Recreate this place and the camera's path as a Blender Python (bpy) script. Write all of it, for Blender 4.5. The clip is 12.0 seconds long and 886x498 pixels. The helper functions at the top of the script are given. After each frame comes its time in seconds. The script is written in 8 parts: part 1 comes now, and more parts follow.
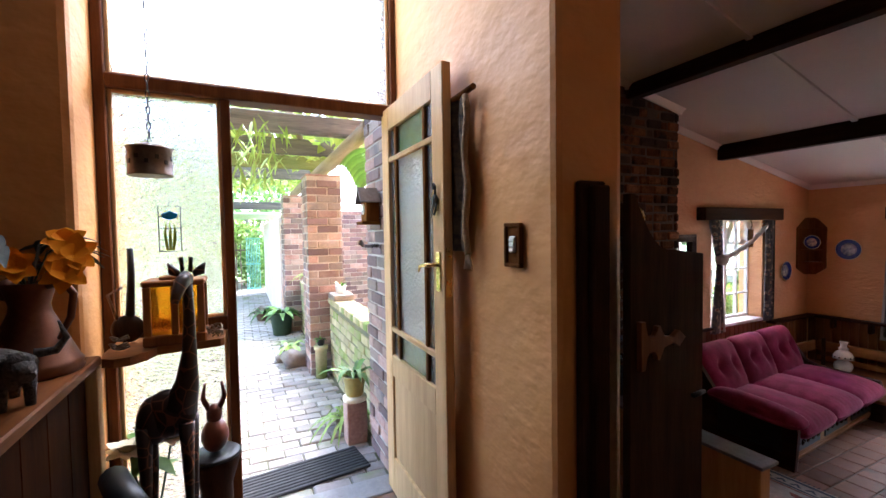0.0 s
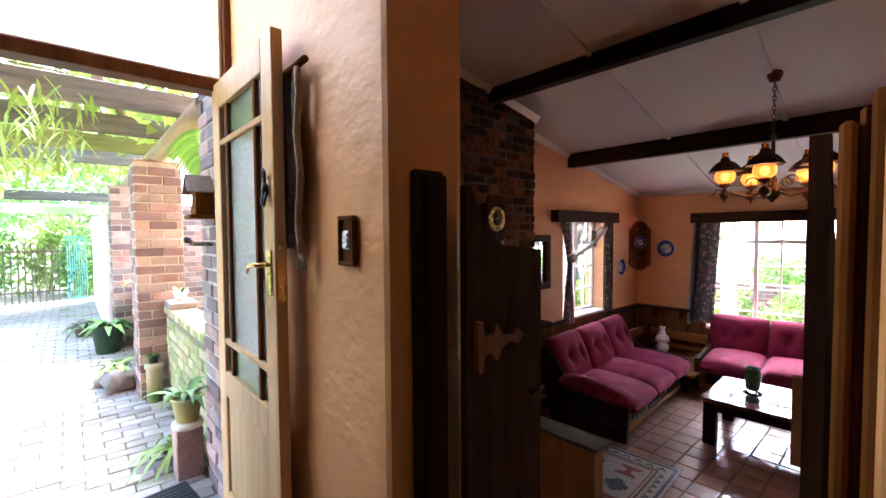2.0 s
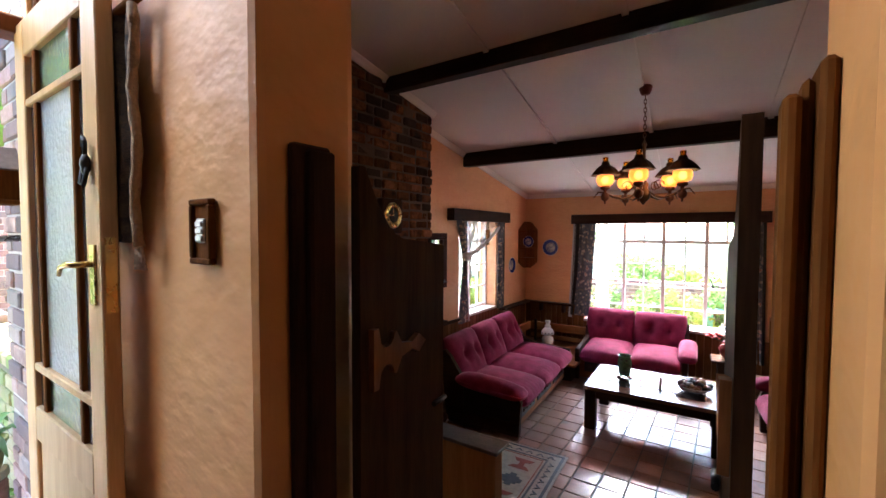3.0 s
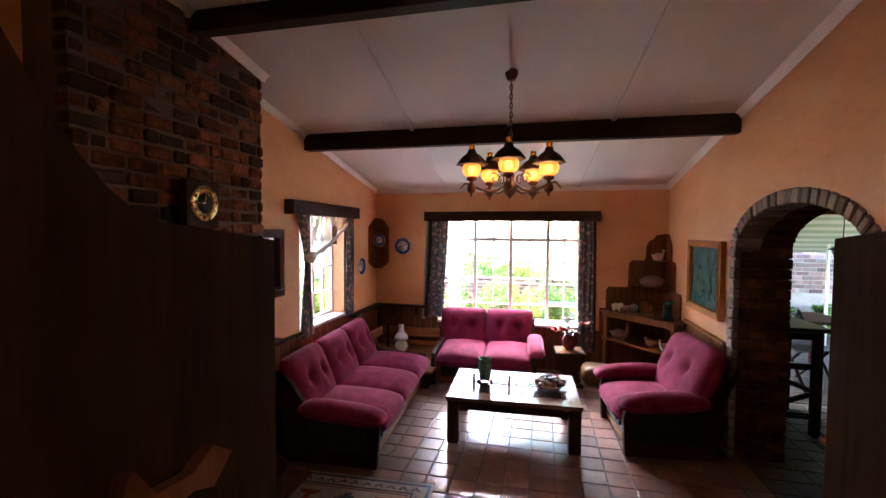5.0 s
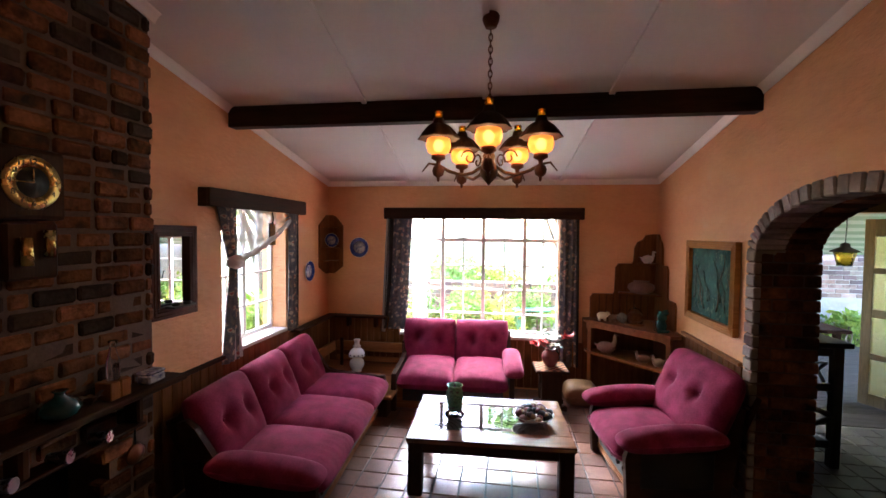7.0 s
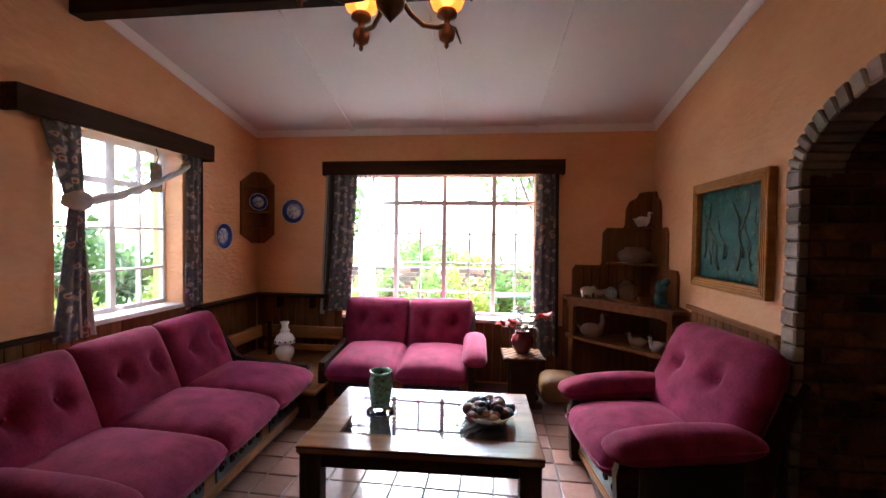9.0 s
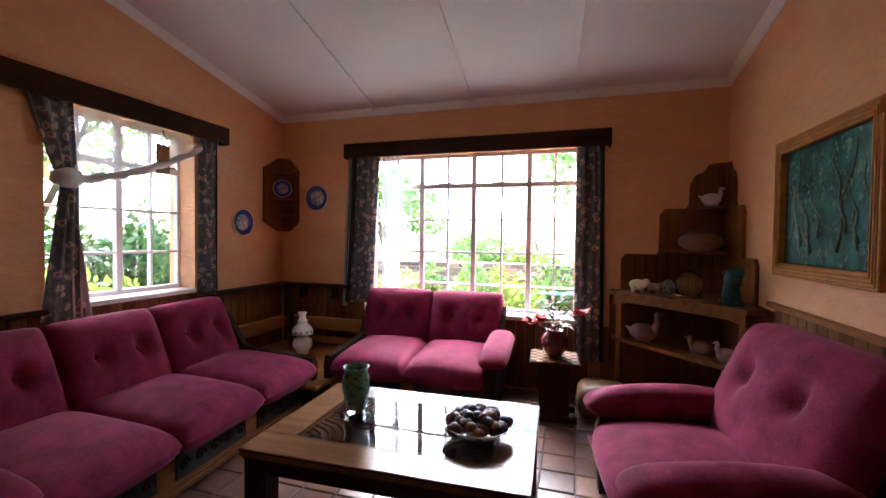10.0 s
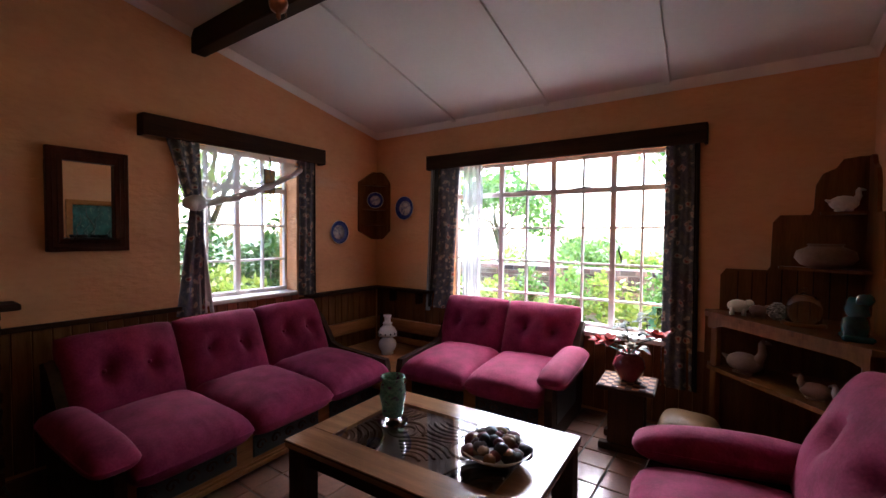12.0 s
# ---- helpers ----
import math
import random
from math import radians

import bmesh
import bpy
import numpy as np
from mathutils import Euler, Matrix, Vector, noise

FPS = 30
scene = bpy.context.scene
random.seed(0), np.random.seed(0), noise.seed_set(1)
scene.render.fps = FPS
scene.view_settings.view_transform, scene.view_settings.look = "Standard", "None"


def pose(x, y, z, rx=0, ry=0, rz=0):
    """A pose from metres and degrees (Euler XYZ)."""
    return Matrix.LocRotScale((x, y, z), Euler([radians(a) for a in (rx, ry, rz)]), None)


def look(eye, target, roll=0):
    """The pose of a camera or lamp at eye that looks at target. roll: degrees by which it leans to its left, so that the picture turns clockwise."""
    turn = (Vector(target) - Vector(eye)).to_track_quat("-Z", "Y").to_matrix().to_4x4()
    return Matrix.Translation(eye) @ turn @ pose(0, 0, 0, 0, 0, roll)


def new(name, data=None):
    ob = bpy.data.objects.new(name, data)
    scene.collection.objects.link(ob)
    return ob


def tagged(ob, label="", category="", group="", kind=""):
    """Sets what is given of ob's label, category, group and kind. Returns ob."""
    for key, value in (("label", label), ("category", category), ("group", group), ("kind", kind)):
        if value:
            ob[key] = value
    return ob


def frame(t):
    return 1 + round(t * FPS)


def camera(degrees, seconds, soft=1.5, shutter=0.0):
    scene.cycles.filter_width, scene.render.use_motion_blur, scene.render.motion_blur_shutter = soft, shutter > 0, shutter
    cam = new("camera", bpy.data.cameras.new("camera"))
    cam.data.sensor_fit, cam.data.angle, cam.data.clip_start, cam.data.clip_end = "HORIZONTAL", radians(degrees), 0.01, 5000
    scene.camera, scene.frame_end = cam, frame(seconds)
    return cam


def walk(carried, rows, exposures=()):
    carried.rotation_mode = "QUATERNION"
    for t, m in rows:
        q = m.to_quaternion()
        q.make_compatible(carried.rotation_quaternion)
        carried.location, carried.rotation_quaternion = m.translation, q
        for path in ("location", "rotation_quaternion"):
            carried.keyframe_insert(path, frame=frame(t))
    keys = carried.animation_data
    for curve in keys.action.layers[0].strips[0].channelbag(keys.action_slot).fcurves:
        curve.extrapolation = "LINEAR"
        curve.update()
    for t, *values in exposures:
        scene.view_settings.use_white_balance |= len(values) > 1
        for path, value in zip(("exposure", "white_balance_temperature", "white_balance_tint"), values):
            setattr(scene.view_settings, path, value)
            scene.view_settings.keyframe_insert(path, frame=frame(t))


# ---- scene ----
cam = camera(93.0, 12.0)
PATH = [
    (0, (0.175, 0.077, 1.937), (-1.626, 0.943, 1.861), -0.9),
    (0.5, (0.172, 0.117, 1.927), (-1.588, 1.064, 1.854), -0.9),
    (1, (0.163, 0.159, 1.923), (-1.536, 1.211, 1.849), -0.7),
    (1.5, (0.154, 0.219, 1.919), (-1.462, 1.396, 1.844), -0.6),
    (2, (0.125, 0.294, 1.915), (-1.372, 1.619, 1.836), -0.4),
    (2.5, (0.071, 0.356, 1.903), (-1.262, 1.845, 1.828), -0.3),
    (3, (-0.002, 0.426, 1.893), (-1.127, 2.077, 1.812), 0.2),
    (3.5, (-0.064, 0.532, 1.883), (-0.966, 2.316, 1.804), 0.2),
    (5.5, (-0.398, 1.098, 1.862), (-0.79, 3.057, 1.785), 0.5),
    (6, (-0.416, 1.274, 1.855), (-0.783, 3.239, 1.784), 0.5),
    (6.5, (-0.426, 1.474, 1.845), (-0.772, 3.443, 1.77), 0.6),
    (7, (-0.454, 1.689, 1.843), (-0.757, 3.665, 1.77), 0.6),
    (9, (-0.202, 2.639, 1.411), (-0.46, 4.621, 1.358), 0.8),
    (9.5, (-0.037, 2.902, 1.313), (-0.415, 4.865, 1.26), 0.7),
    (10, (0.151, 3.136, 1.279), (-0.449, 5.043, 1.228), 0.7),
    (10.5, (0.348, 3.253, 1.313), (-0.48, 5.073, 1.251), 0.9),
    (11, (0.479, 3.282, 1.354), (-0.512, 5.018, 1.288), 0.7),
    (11.5, (0.541, 3.313, 1.361), (-0.552, 4.986, 1.299), 0.6),
    (12, (0.58, 3.325, 1.383), (-0.563, 4.964, 1.316), 0.5),
]
walk(cam, [(t, look(eye, target, roll)) for t, eye, target, roll in PATH], exposures=[(0, 4.38, 5600, 15), (3.0, 4.9, 5550, 14), (5.5, 4.98, 5550, 13), (7, 4.9, 5550, 12), (9.5, 4.5, 5550, 11), (10.5, 4.2, 5500, 11), (12, 3.9, 5500, 14)])

# ---------------------------------------------------------------- world and light
world = bpy.data.worlds.new("sky")
scene.world = world
world.use_nodes = True
wn = world.node_tree.nodes
sky = wn.new("ShaderNodeTexSky")
sky.sky_type, sky.sun_disc = "NISHITA", False
sky.sun_elevation, sky.sun_rotation = radians(50), radians(333)
sky.air_density, sky.dust_density, sky.ozone_density = 1.0, 2.5, 0.4
wn["Background"].inputs[1].default_value = 0.15
world.node_tree.links.new(sky.outputs[0], wn["Background"].inputs[0])

sun_data = bpy.data.lights.new("sun", "SUN")
sun_data.energy, sun_data.angle, sun_data.color = 0.8, radians(50), (1.0, 0.96, 0.9)
sun = new("sun", sun_data)
sun.matrix_world = look((-10, 20, 26), (0, 0, 0))

# sky light let in by the glazed hall screen
d = bpy.data.lights.new("hall_screen_light", "AREA")
d.shape, d.size, d.size_y, d.energy, d.color = "RECTANGLE", 1.3, 1.2, 1.3, (0.97, 0.98, 1.0)
new("hall_screen_light", d).matrix_world = look((-2.19, 0.22, 3.3), (0.6, 0.5, 1.9))

# ---------------------------------------------------------------- materials
def nodes_of(name):
    m = bpy.data.materials.new(name)
    m.use_nodes = True
    nt = m.node_tree
    return m, nt, nt.nodes, nt.links, nt.nodes["Principled BSDF"]


def surf(name, c1, c2, scale=6.0, rough=(0.5, 0.7), bump=0.2, fine=60.0, metal=0.0, stretch=(1, 1, 1), rand=0.0,
         sheen=0.0, coat=0.0, bump_dist=0.01, spots=None, spec=0.5, detail=4.0):
    """A surface that wavers between two colours at a large and a fine scale, with relief."""
    m, nt, n, l, p = nodes_of(name)
    tc = n.new("ShaderNodeTexCoord")
    mp = n.new("ShaderNodeMapping")
    mp.inputs["Scale"].default_value = stretch
    l.new(tc.outputs["Object"], mp.inputs[0])
    info = n.new("ShaderNodeObjectInfo")
    off = n.new("ShaderNodeVectorMath")
    off.operation = "MULTIPLY_ADD"
    cmb = n.new("ShaderNodeCombineXYZ")
    for i in range(3):
        l.new(info.outputs["Random"], cmb.inputs[i])
    l.new(cmb.outputs[0], off.inputs[0])
    off.inputs[1].default_value = (37, 53, 71) if rand else (0, 0, 0)
    l.new(mp.outputs[0], off.inputs[2])
    big = n.new("ShaderNodeTexNoise")
    big.inputs["Scale"].default_value, big.inputs["Detail"].default_value = scale, detail + 1
    sm = n.new("ShaderNodeTexNoise")
    sm.inputs["Scale"].default_value, sm.inputs["Detail"].default_value = fine, detail
    for t in (big, sm):
        l.new(off.outputs[0], t.inputs["Vector"])
    mixf = n.new("ShaderNodeMix")
    mixf.inputs[0].default_value = 0.35
    l.new(big.outputs["Fac"], mixf.inputs[2])
    l.new(sm.outputs["Fac"], mixf.inputs[3])
    ramp = n.new("ShaderNodeValToRGB")
    ramp.color_ramp.elements[0].position, ramp.color_ramp.elements[1].position = 0.32, 0.68
    ramp.color_ramp.elements[0].color, ramp.color_ramp.elements[1].color = (*c1, 1), (*c2, 1)
    l.new(mixf.outputs[0], ramp.inputs[0])
    col = ramp.outputs[0]
    if rand:
        hs = n.new("ShaderNodeHueSaturation")
        mr = n.new("ShaderNodeMapRange")
        mr.inputs[3].default_value, mr.inputs[4].default_value = 1 - rand, 1 + rand
        l.new(info.outputs["Random"], mr.inputs[0])
        l.new(mr.outputs[0], hs.inputs["Value"])
        l.new(col, hs.inputs["Color"])
        col = hs.outputs[0]
    if spots:
        vn = n.new("ShaderNodeTexNoise")
        vn.inputs["Scale"].default_value, vn.inputs["Detail"].default_value = spots[1], 6
        l.new(off.outputs[0], vn.inputs["Vector"])
        vr = n.new("ShaderNodeValToRGB")
        vr.color_ramp.elements[0].position, vr.color_ramp.elements[1].position = spots[2], spots[2] + 0.12
        l.new(vn.outputs["Fac"], vr.inputs[0])
        mx = n.new("ShaderNodeMix")
        mx.data_type = "RGBA"
        l.new(vr.outputs[0], mx.inputs[0])
        l.new(col, mx.inputs[6])
        mx.inputs[7].default_value = (*spots[0], 1)
        col = mx.outputs[2]
    l.new(col, p.inputs["Base Color"])
    rr = n.new("ShaderNodeMapRange")
    rr.inputs[3].default_value, rr.inputs[4].default_value = rough
    l.new(mixf.outputs[0], rr.inputs[0])
    l.new(rr.outputs[0], p.inputs["Roughness"])
    p.inputs["Metallic"].default_value = metal
    p.inputs["Specular IOR Level"].default_value = spec
    if sheen:
        p.inputs["Sheen Weight"].default_value, p.inputs["Sheen Roughness"].default_value = sheen, 0.35
        p.inputs["Sheen Tint"].default_value = (1.0, 0.5, 0.6, 1)
    if coat:
        p.inputs["Coat Weight"].default_value, p.inputs["Coat Roughness"].default_value = coat, 0.17 if coat > 0.9 else 0.15
    if bump:
        b = n.new("ShaderNodeBump")
        b.inputs["Strength"].default_value, b.inputs["Distance"].default_value = bump, bump_dist
        l.new(mixf.outputs[0], b.inputs["Height"])
        l.new(b.outputs[0], p.inputs["Normal"])
    return m


def wood(name, c1, c2, rough=(0.35, 0.55), axis=2, coat=0.0, bump=0.15, rand=0.12):
    st = [9.0, 9.0, 9.0]
    st[axis] = 0.8
    return surf(name, c1, c2, 2.2, rough, bump, 14.0, stretch=tuple(st), rand=rand, coat=coat, bump_dist=0.004, spec=0.10)


def glass(name, color=(1, 1, 1), rough=0.0, bump=0.0, scale=40.0, stretch=(1, 1, 1)):
    m, nt, n, l, p = nodes_of(name)
    p.inputs["Base Color"].default_value = (*color, 1)
    p.inputs["Transmission Weight"].default_value = 1.0
    p.inputs["Roughness"].default_value = rough
    p.inputs["IOR"].default_value = 1.45
    if bump:
        tc = n.new("ShaderNodeTexCoord")
        mp = n.new("ShaderNodeMapping")
        mp.inputs["Scale"].default_value = stretch
        t = n.new("ShaderNodeTexNoise")
        t.inputs["Scale"].default_value, t.inputs["Detail"].default_value = scale, 3
        b = n.new("ShaderNodeBump")
        b.inputs["Strength"].default_value, b.inputs["Distance"].default_value = bump, 0.02
        l.new(tc.outputs["Object"], mp.inputs[0])
        l.new(mp.outputs[0], t.inputs["Vector"])
        l.new(t.outputs["Fac"], b.inputs["Height"])
        l.new(b.outputs[0], p.inputs["Normal"])
    return m


def glow(name, color, strength):
    m, nt, n, l, p = nodes_of(name)
    p.inputs["Base Color"].default_value = (*color, 1)
    p.inputs["Emission Color"].default_value = (*color, 1)
    p.inputs["Emission Strength"].default_value = strength
    p.inputs["Roughness"].default_value = 0.3
    return m


PLASTER = surf("orange_plaster", (0.63, 0.300, 0.122), (0.72, 0.378, 0.172), 2.2, (0.55, 0.75), 0.85, 16.0, bump_dist=0.03, stretch=(1, 1, 2.2), spots=((0.62, 0.40, 0.25), 1.1, 0.64))
PLASTER_ROUGH = surf("rough_orange_plaster", (0.65, 0.292, 0.082), (0.73, 0.356, 0.115), 2.0, (0.5, 0.7), 0.6, 7.0, bump_dist=0.05, detail=3.0, stretch=(1, 1, 1.6), spots=((0.74, 0.41, 0.18), 1.6, 0.66))
CEILING = surf("white_ceiling_board", (0.64, 0.625, 0.59), (0.71, 0.695, 0.66), 1.2, (0.6, 0.8), 0.05, 40.0)
CORNICE = surf("white_cornice", (0.76, 0.73, 0.69), (0.82, 0.79, 0.75), 3.0, (0.5, 0.7), 0.05, 60.0)
DARKBEAM = wood("dark_beam_wood", (0.018, 0.009, 0.006), (0.040, 0.020, 0.012), axis=0)
DARKWOOD = wood("dark_stained_wood", (0.022, 0.010, 0.006), (0.060, 0.026, 0.013), (0.5, 0.7))
DARKWOOD_Y = wood("dark_stained_wood_lengthwise", (0.022, 0.010, 0.006), (0.060, 0.026, 0.013), (0.5, 0.7), axis=1)
DARKWOOD_X = wood("dark_stained_wood_across", (0.022, 0.010, 0.006), (0.060, 0.026, 0.013), (0.5, 0.7), axis=0)
LEAFWOOD = wood("old_brown_plank_wood", (0.022, 0.010, 0.005), (0.060, 0.026, 0.011), (0.65, 0.8))
POSTWOOD = wood("varnished_post_wood", (0.085, 0.027, 0.006), (0.21, 0.078, 0.017), (0.6, 0.75))
for _m in (LEAFWOOD, POSTWOOD):
    _m.node_tree.nodes["Principled BSDF"].inputs["Specular IOR Level"].default_value = 0.02
PINE = wood("oiled_pine", (0.20, 0.075, 0.024), (0.38, 0.16, 0.055), (0.35, 0.55))
PINE_X = wood("oiled_pine_across", (0.20, 0.075, 0.024), (0.38, 0.16, 0.055), (0.35, 0.55), axis=0)
PINE_Y = wood("oiled_pine_along", (0.20, 0.075, 0.024), (0.38, 0.16, 0.055), (0.35, 0.55), axis=1)
WAINS = wood("wainscot_boards", (0.10, 0.036, 0.012), (0.22, 0.09, 0.03), (0.35, 0.55))
CABWOOD = wood("brown_cabinet_wood", (0.105, 0.035, 0.010), (0.235, 0.088, 0.027), (0.35, 0.55))
LIGHTWOOD = wood("pale_door_wood", (0.50, 0.30, 0.13), (0.68, 0.45, 0.23), (0.4, 0.6))
FRAMEWOOD = wood("brown_window_frame_wood", (0.085, 0.028, 0.010), (0.16, 0.06, 0.02), (0.35, 0.5))
TABLEWOOD = wood("brown_table_wood", (0.16, 0.075, 0.034), (0.29, 0.145, 0.068), (0.16, 0.28), axis=0, coat=0.6)
TILE_DARK = surf("dark_matte_tile", (0.035, 0.030, 0.027), (0.075, 0.062, 0.055), 5.0, (0.45, 0.65), 0.15, 40.0, spots=((0.10, 0.085, 0.075), 3.0, 0.62), spec=0.3)
VELVET = surf("raspberry_velvet", (0.135, 0.007, 0.031), (0.285, 0.027, 0.080), 9.0, (0.75, 0.9), 0.5, 90.0, sheen=0.18, spec=0.15, bump_dist=0.004)
TILE = surf("terracotta_tile", (0.19, 0.088, 0.056), (0.31, 0.155, 0.10), 5.0, (0.25, 0.42), 0.12, 40.0, rand=0.3, spots=((0.12, 0.08, 0.065), 4.0, 0.58), coat=1.0, spec=0.7)
TILE.node_tree.nodes["Principled BSDF"].inputs["Coat IOR"].default_value = 1.65
GROUT = surf("grey_grout", (0.10, 0.085, 0.075), (0.17, 0.15, 0.13), 9.0, (0.6, 0.8), 0.2, 80.0)
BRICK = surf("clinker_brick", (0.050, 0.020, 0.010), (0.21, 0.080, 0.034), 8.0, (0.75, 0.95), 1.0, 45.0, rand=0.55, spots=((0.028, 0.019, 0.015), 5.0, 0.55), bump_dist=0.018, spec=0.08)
BRICK_OUT = surf("orange_face_brick", (0.20, 0.105, 0.085), (0.41, 0.285, 0.24), 4.0, (0.7, 0.9), 0.5, 45.0, rand=0.4, spots=((0.12, 0.07, 0.065), 2.5, 0.60), bump_dist=0.01)
# outdoor mix, and the arch's front bricks paled for window light
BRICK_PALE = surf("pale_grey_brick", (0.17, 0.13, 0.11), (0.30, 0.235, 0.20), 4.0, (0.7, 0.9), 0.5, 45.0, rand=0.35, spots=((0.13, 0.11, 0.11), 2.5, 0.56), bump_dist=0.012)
MORTAR = surf("mortar", (0.32, 0.28, 0.24), (0.46, 0.41, 0.36), 8.0, (0.8, 0.95), 0.5, 70.0)
MORTAR_DARK = surf("dark_mortar", (0.065, 0.038, 0.025), (0.125, 0.078, 0.052), 8.0, (0.8, 0.95), 0.5, 70.0)
PAVER = surf("weathered_paving_brick", (0.27, 0.24, 0.215), (0.43, 0.39, 0.355), 4.0, (0.7, 0.9), 0.4, 50.0, rand=0.25, spots=((0.20, 0.24, 0.10), 1.5, 0.60))
SOIL = surf("soil_joint", (0.09, 0.09, 0.05), (0.17, 0.16, 0.10), 6.0, (0.9, 1.0), 0.5, 60.0)
MOSSBRICK = surf("mossy_brick", (0.24, 0.22, 0.10), (0.42, 0.36, 0.22), 3.0, (0.8, 0.95), 0.6, 40.0, rand=0.25, spots=((0.16, 0.22, 0.05), 2.0, 0.52))
GRASS = surf("garden_ground", (0.05, 0.09, 0.02), (0.16, 0.19, 0.07), 3.0, (0.9, 1.0), 0.5, 50.0)
LEAF = surf("green_leaf", (0.05, 0.12, 0.018), (0.13, 0.26, 0.045), 3.0, (0.4, 0.6), 0.1, 30.0, rand=0.35)
LEAF_LIGHT = surf("light_green_leaf", (0.16, 0.28, 0.045), (0.32, 0.45, 0.10), 3.0, (0.4, 0.6), 0.1, 30.0, rand=0.25)
LEAF_DARK = surf("dark_green_leaf", (0.014, 0.040, 0.018), (0.04, 0.085, 0.04), 3.0, (0.35, 0.5), 0.1, 30.0, rand=0.25)
BARK = surf("grey_bark", (0.13, 0.10, 0.075), (0.25, 0.20, 0.15), 8.0, (0.8, 0.95), 0.6, 40.0)
WEATHERED = wood("weathered_pergola_wood", (0.10, 0.10, 0.095), (0.24, 0.23, 0.21), (0.7, 0.9), axis=1, rand=0.3)
WINFRAME = surf("white_steel_window_paint", (0.74, 0.68, 0.64), (0.82, 0.77, 0.73), 6.0, (0.35, 0.5), 0.05, 60.0)
CLEAR = glass("clear_glass")
RIPPLE = glass("rippled_glass", (0.96, 0.92, 0.80), 0.10, 1.0, 42.0, (1, 1, 1.8))
AMBERGLASS = glass("amber_glass", (0.85, 0.50, 0.04), 0.12, 0.4)
GREENGLASS = glass("green_glass", (0.30, 0.46, 0.24), 0.2, 0.4)
BRONZE = surf("antique_bronze", (0.10, 0.055, 0.030), (0.22, 0.125, 0.07), 12.0, (0.25, 0.4), 0.05, 60.0, metal=0.9)
BRASS = surf("brass", (0.62, 0.42, 0.14), (0.75, 0.54, 0.22), 10.0, (0.2, 0.35), 0.03, 60.0, metal=1.0)
IRON = surf("black_iron", (0.012, 0.012, 0.012), (0.03, 0.028, 0.026), 12.0, (0.4, 0.6), 0.1, 60.0, metal=0.6)
TIN = surf("old_tin", (0.13, 0.10, 0.08), (0.26, 0.20, 0.16), 14.0, (0.35, 0.55), 0.15, 60.0, metal=0.8)
SILVER = surf("silver", (0.50, 0.46, 0.42), (0.65, 0.60, 0.55), 12.0, (0.2, 0.35), 0.05, 60.0, metal=1.0)
COPPER = surf("copper_jug_metal", (0.10, 0.038, 0.020), (0.19, 0.078, 0.042), 5.0, (0.35, 0.5), 0.08, 50.0, metal=0.7)
WHITE = surf("white_glaze", (0.74, 0.72, 0.68), (0.82, 0.80, 0.76), 8.0, (0.15, 0.3), 0.03, 60.0, coat=0.4)
BLUE = surf("cobalt_blue_glaze", (0.015, 0.03, 0.20), (0.04, 0.07, 0.36), 40.0, (0.15, 0.3), 0.03, 90.0, coat=0.4)
TEAL = surf("teal_glaze", (0.004, 0.045, 0.055), (0.012, 0.11, 0.125), 12.0, (0.12, 0.25), 0.1, 60.0, coat=0.5)
CLAY = surf("brown_clay", (0.11, 0.055, 0.036), (0.22, 0.12, 0.078), 10.0, (0.5, 0.7), 0.1, 60.0)
MAROON = surf("maroon_glaze", (0.10, 0.012, 0.014), (0.19, 0.03, 0.03), 8.0, (0.12, 0.25), 0.05, 60.0, coat=0.5)
RED = surf("red_petal", (0.45, 0.02, 0.015), (0.65, 0.05, 0.03), 14.0, (0.5, 0.7), 0.1, 60.0)
ORANGE = surf("orange_petal", (0.68, 0.19, 0.002), (0.80, 0.34, 0.008), 10.0, (0.6, 0.8), 0.1, 60.0, spec=0.05)
CREAM = surf("cream_petal", (0.70, 0.62, 0.45), (0.82, 0.76, 0.62), 10.0, (0.5, 0.7), 0.1, 60.0)
BLACK = surf("black_paint", (0.006, 0.006, 0.006), (0.016, 0.015, 0.014), 10.0, (0.35, 0.55), 0.05, 60.0)
RUBBER = surf("black_rubber", (0.02, 0.02, 0.022), (0.05, 0.05, 0.055), 10.0, (0.6, 0.8), 0.2, 60.0)
ROCK = surf("grey_brown_rock", (0.12, 0.10, 0.085), (0.27, 0.22, 0.18), 5.0, (0.8, 0.95), 0.8, 30.0, bump_dist=0.03)
SHEER, _nt, _n, _l, _p = nodes_of("white_sheer_cloth")
_p.inputs["Base Color"].default_value, _p.inputs["Alpha"].default_value, _p.inputs["Roughness"].default_value = (0.8, 0.8, 0.8, 1), 0.45, 0.9
_p.inputs["Transmission Weight"].default_value = 0.0
FLORAL, _nt, _n, _l, _p = nodes_of("floral_curtain_cloth")
_tc, _v, _r, _z, _mx = _n.new("ShaderNodeTexCoord"), _n.new("ShaderNodeTexVoronoi"), _n.new("ShaderNodeValToRGB"), _n.new("ShaderNodeTexNoise"), _n.new("ShaderNodeMix")
_v.inputs["Scale"].default_value, _z.inputs["Scale"].default_value, _z.inputs["Detail"].default_value = 17.0, 20.0, 5
_warp = _n.new("ShaderNodeMix")
_warp.data_type = "VECTOR"
_warp.inputs[0].default_value = 0.06
_l.new(_tc.outputs["Object"], _z.inputs["Vector"])
_l.new(_tc.outputs["Object"], _warp.inputs[4])
_l.new(_z.outputs["Color"], _warp.inputs[5])
_l.new(_warp.outputs[1], _v.inputs["Vector"])
_l.new(_v.outputs["Distance"], _r.inputs[0])
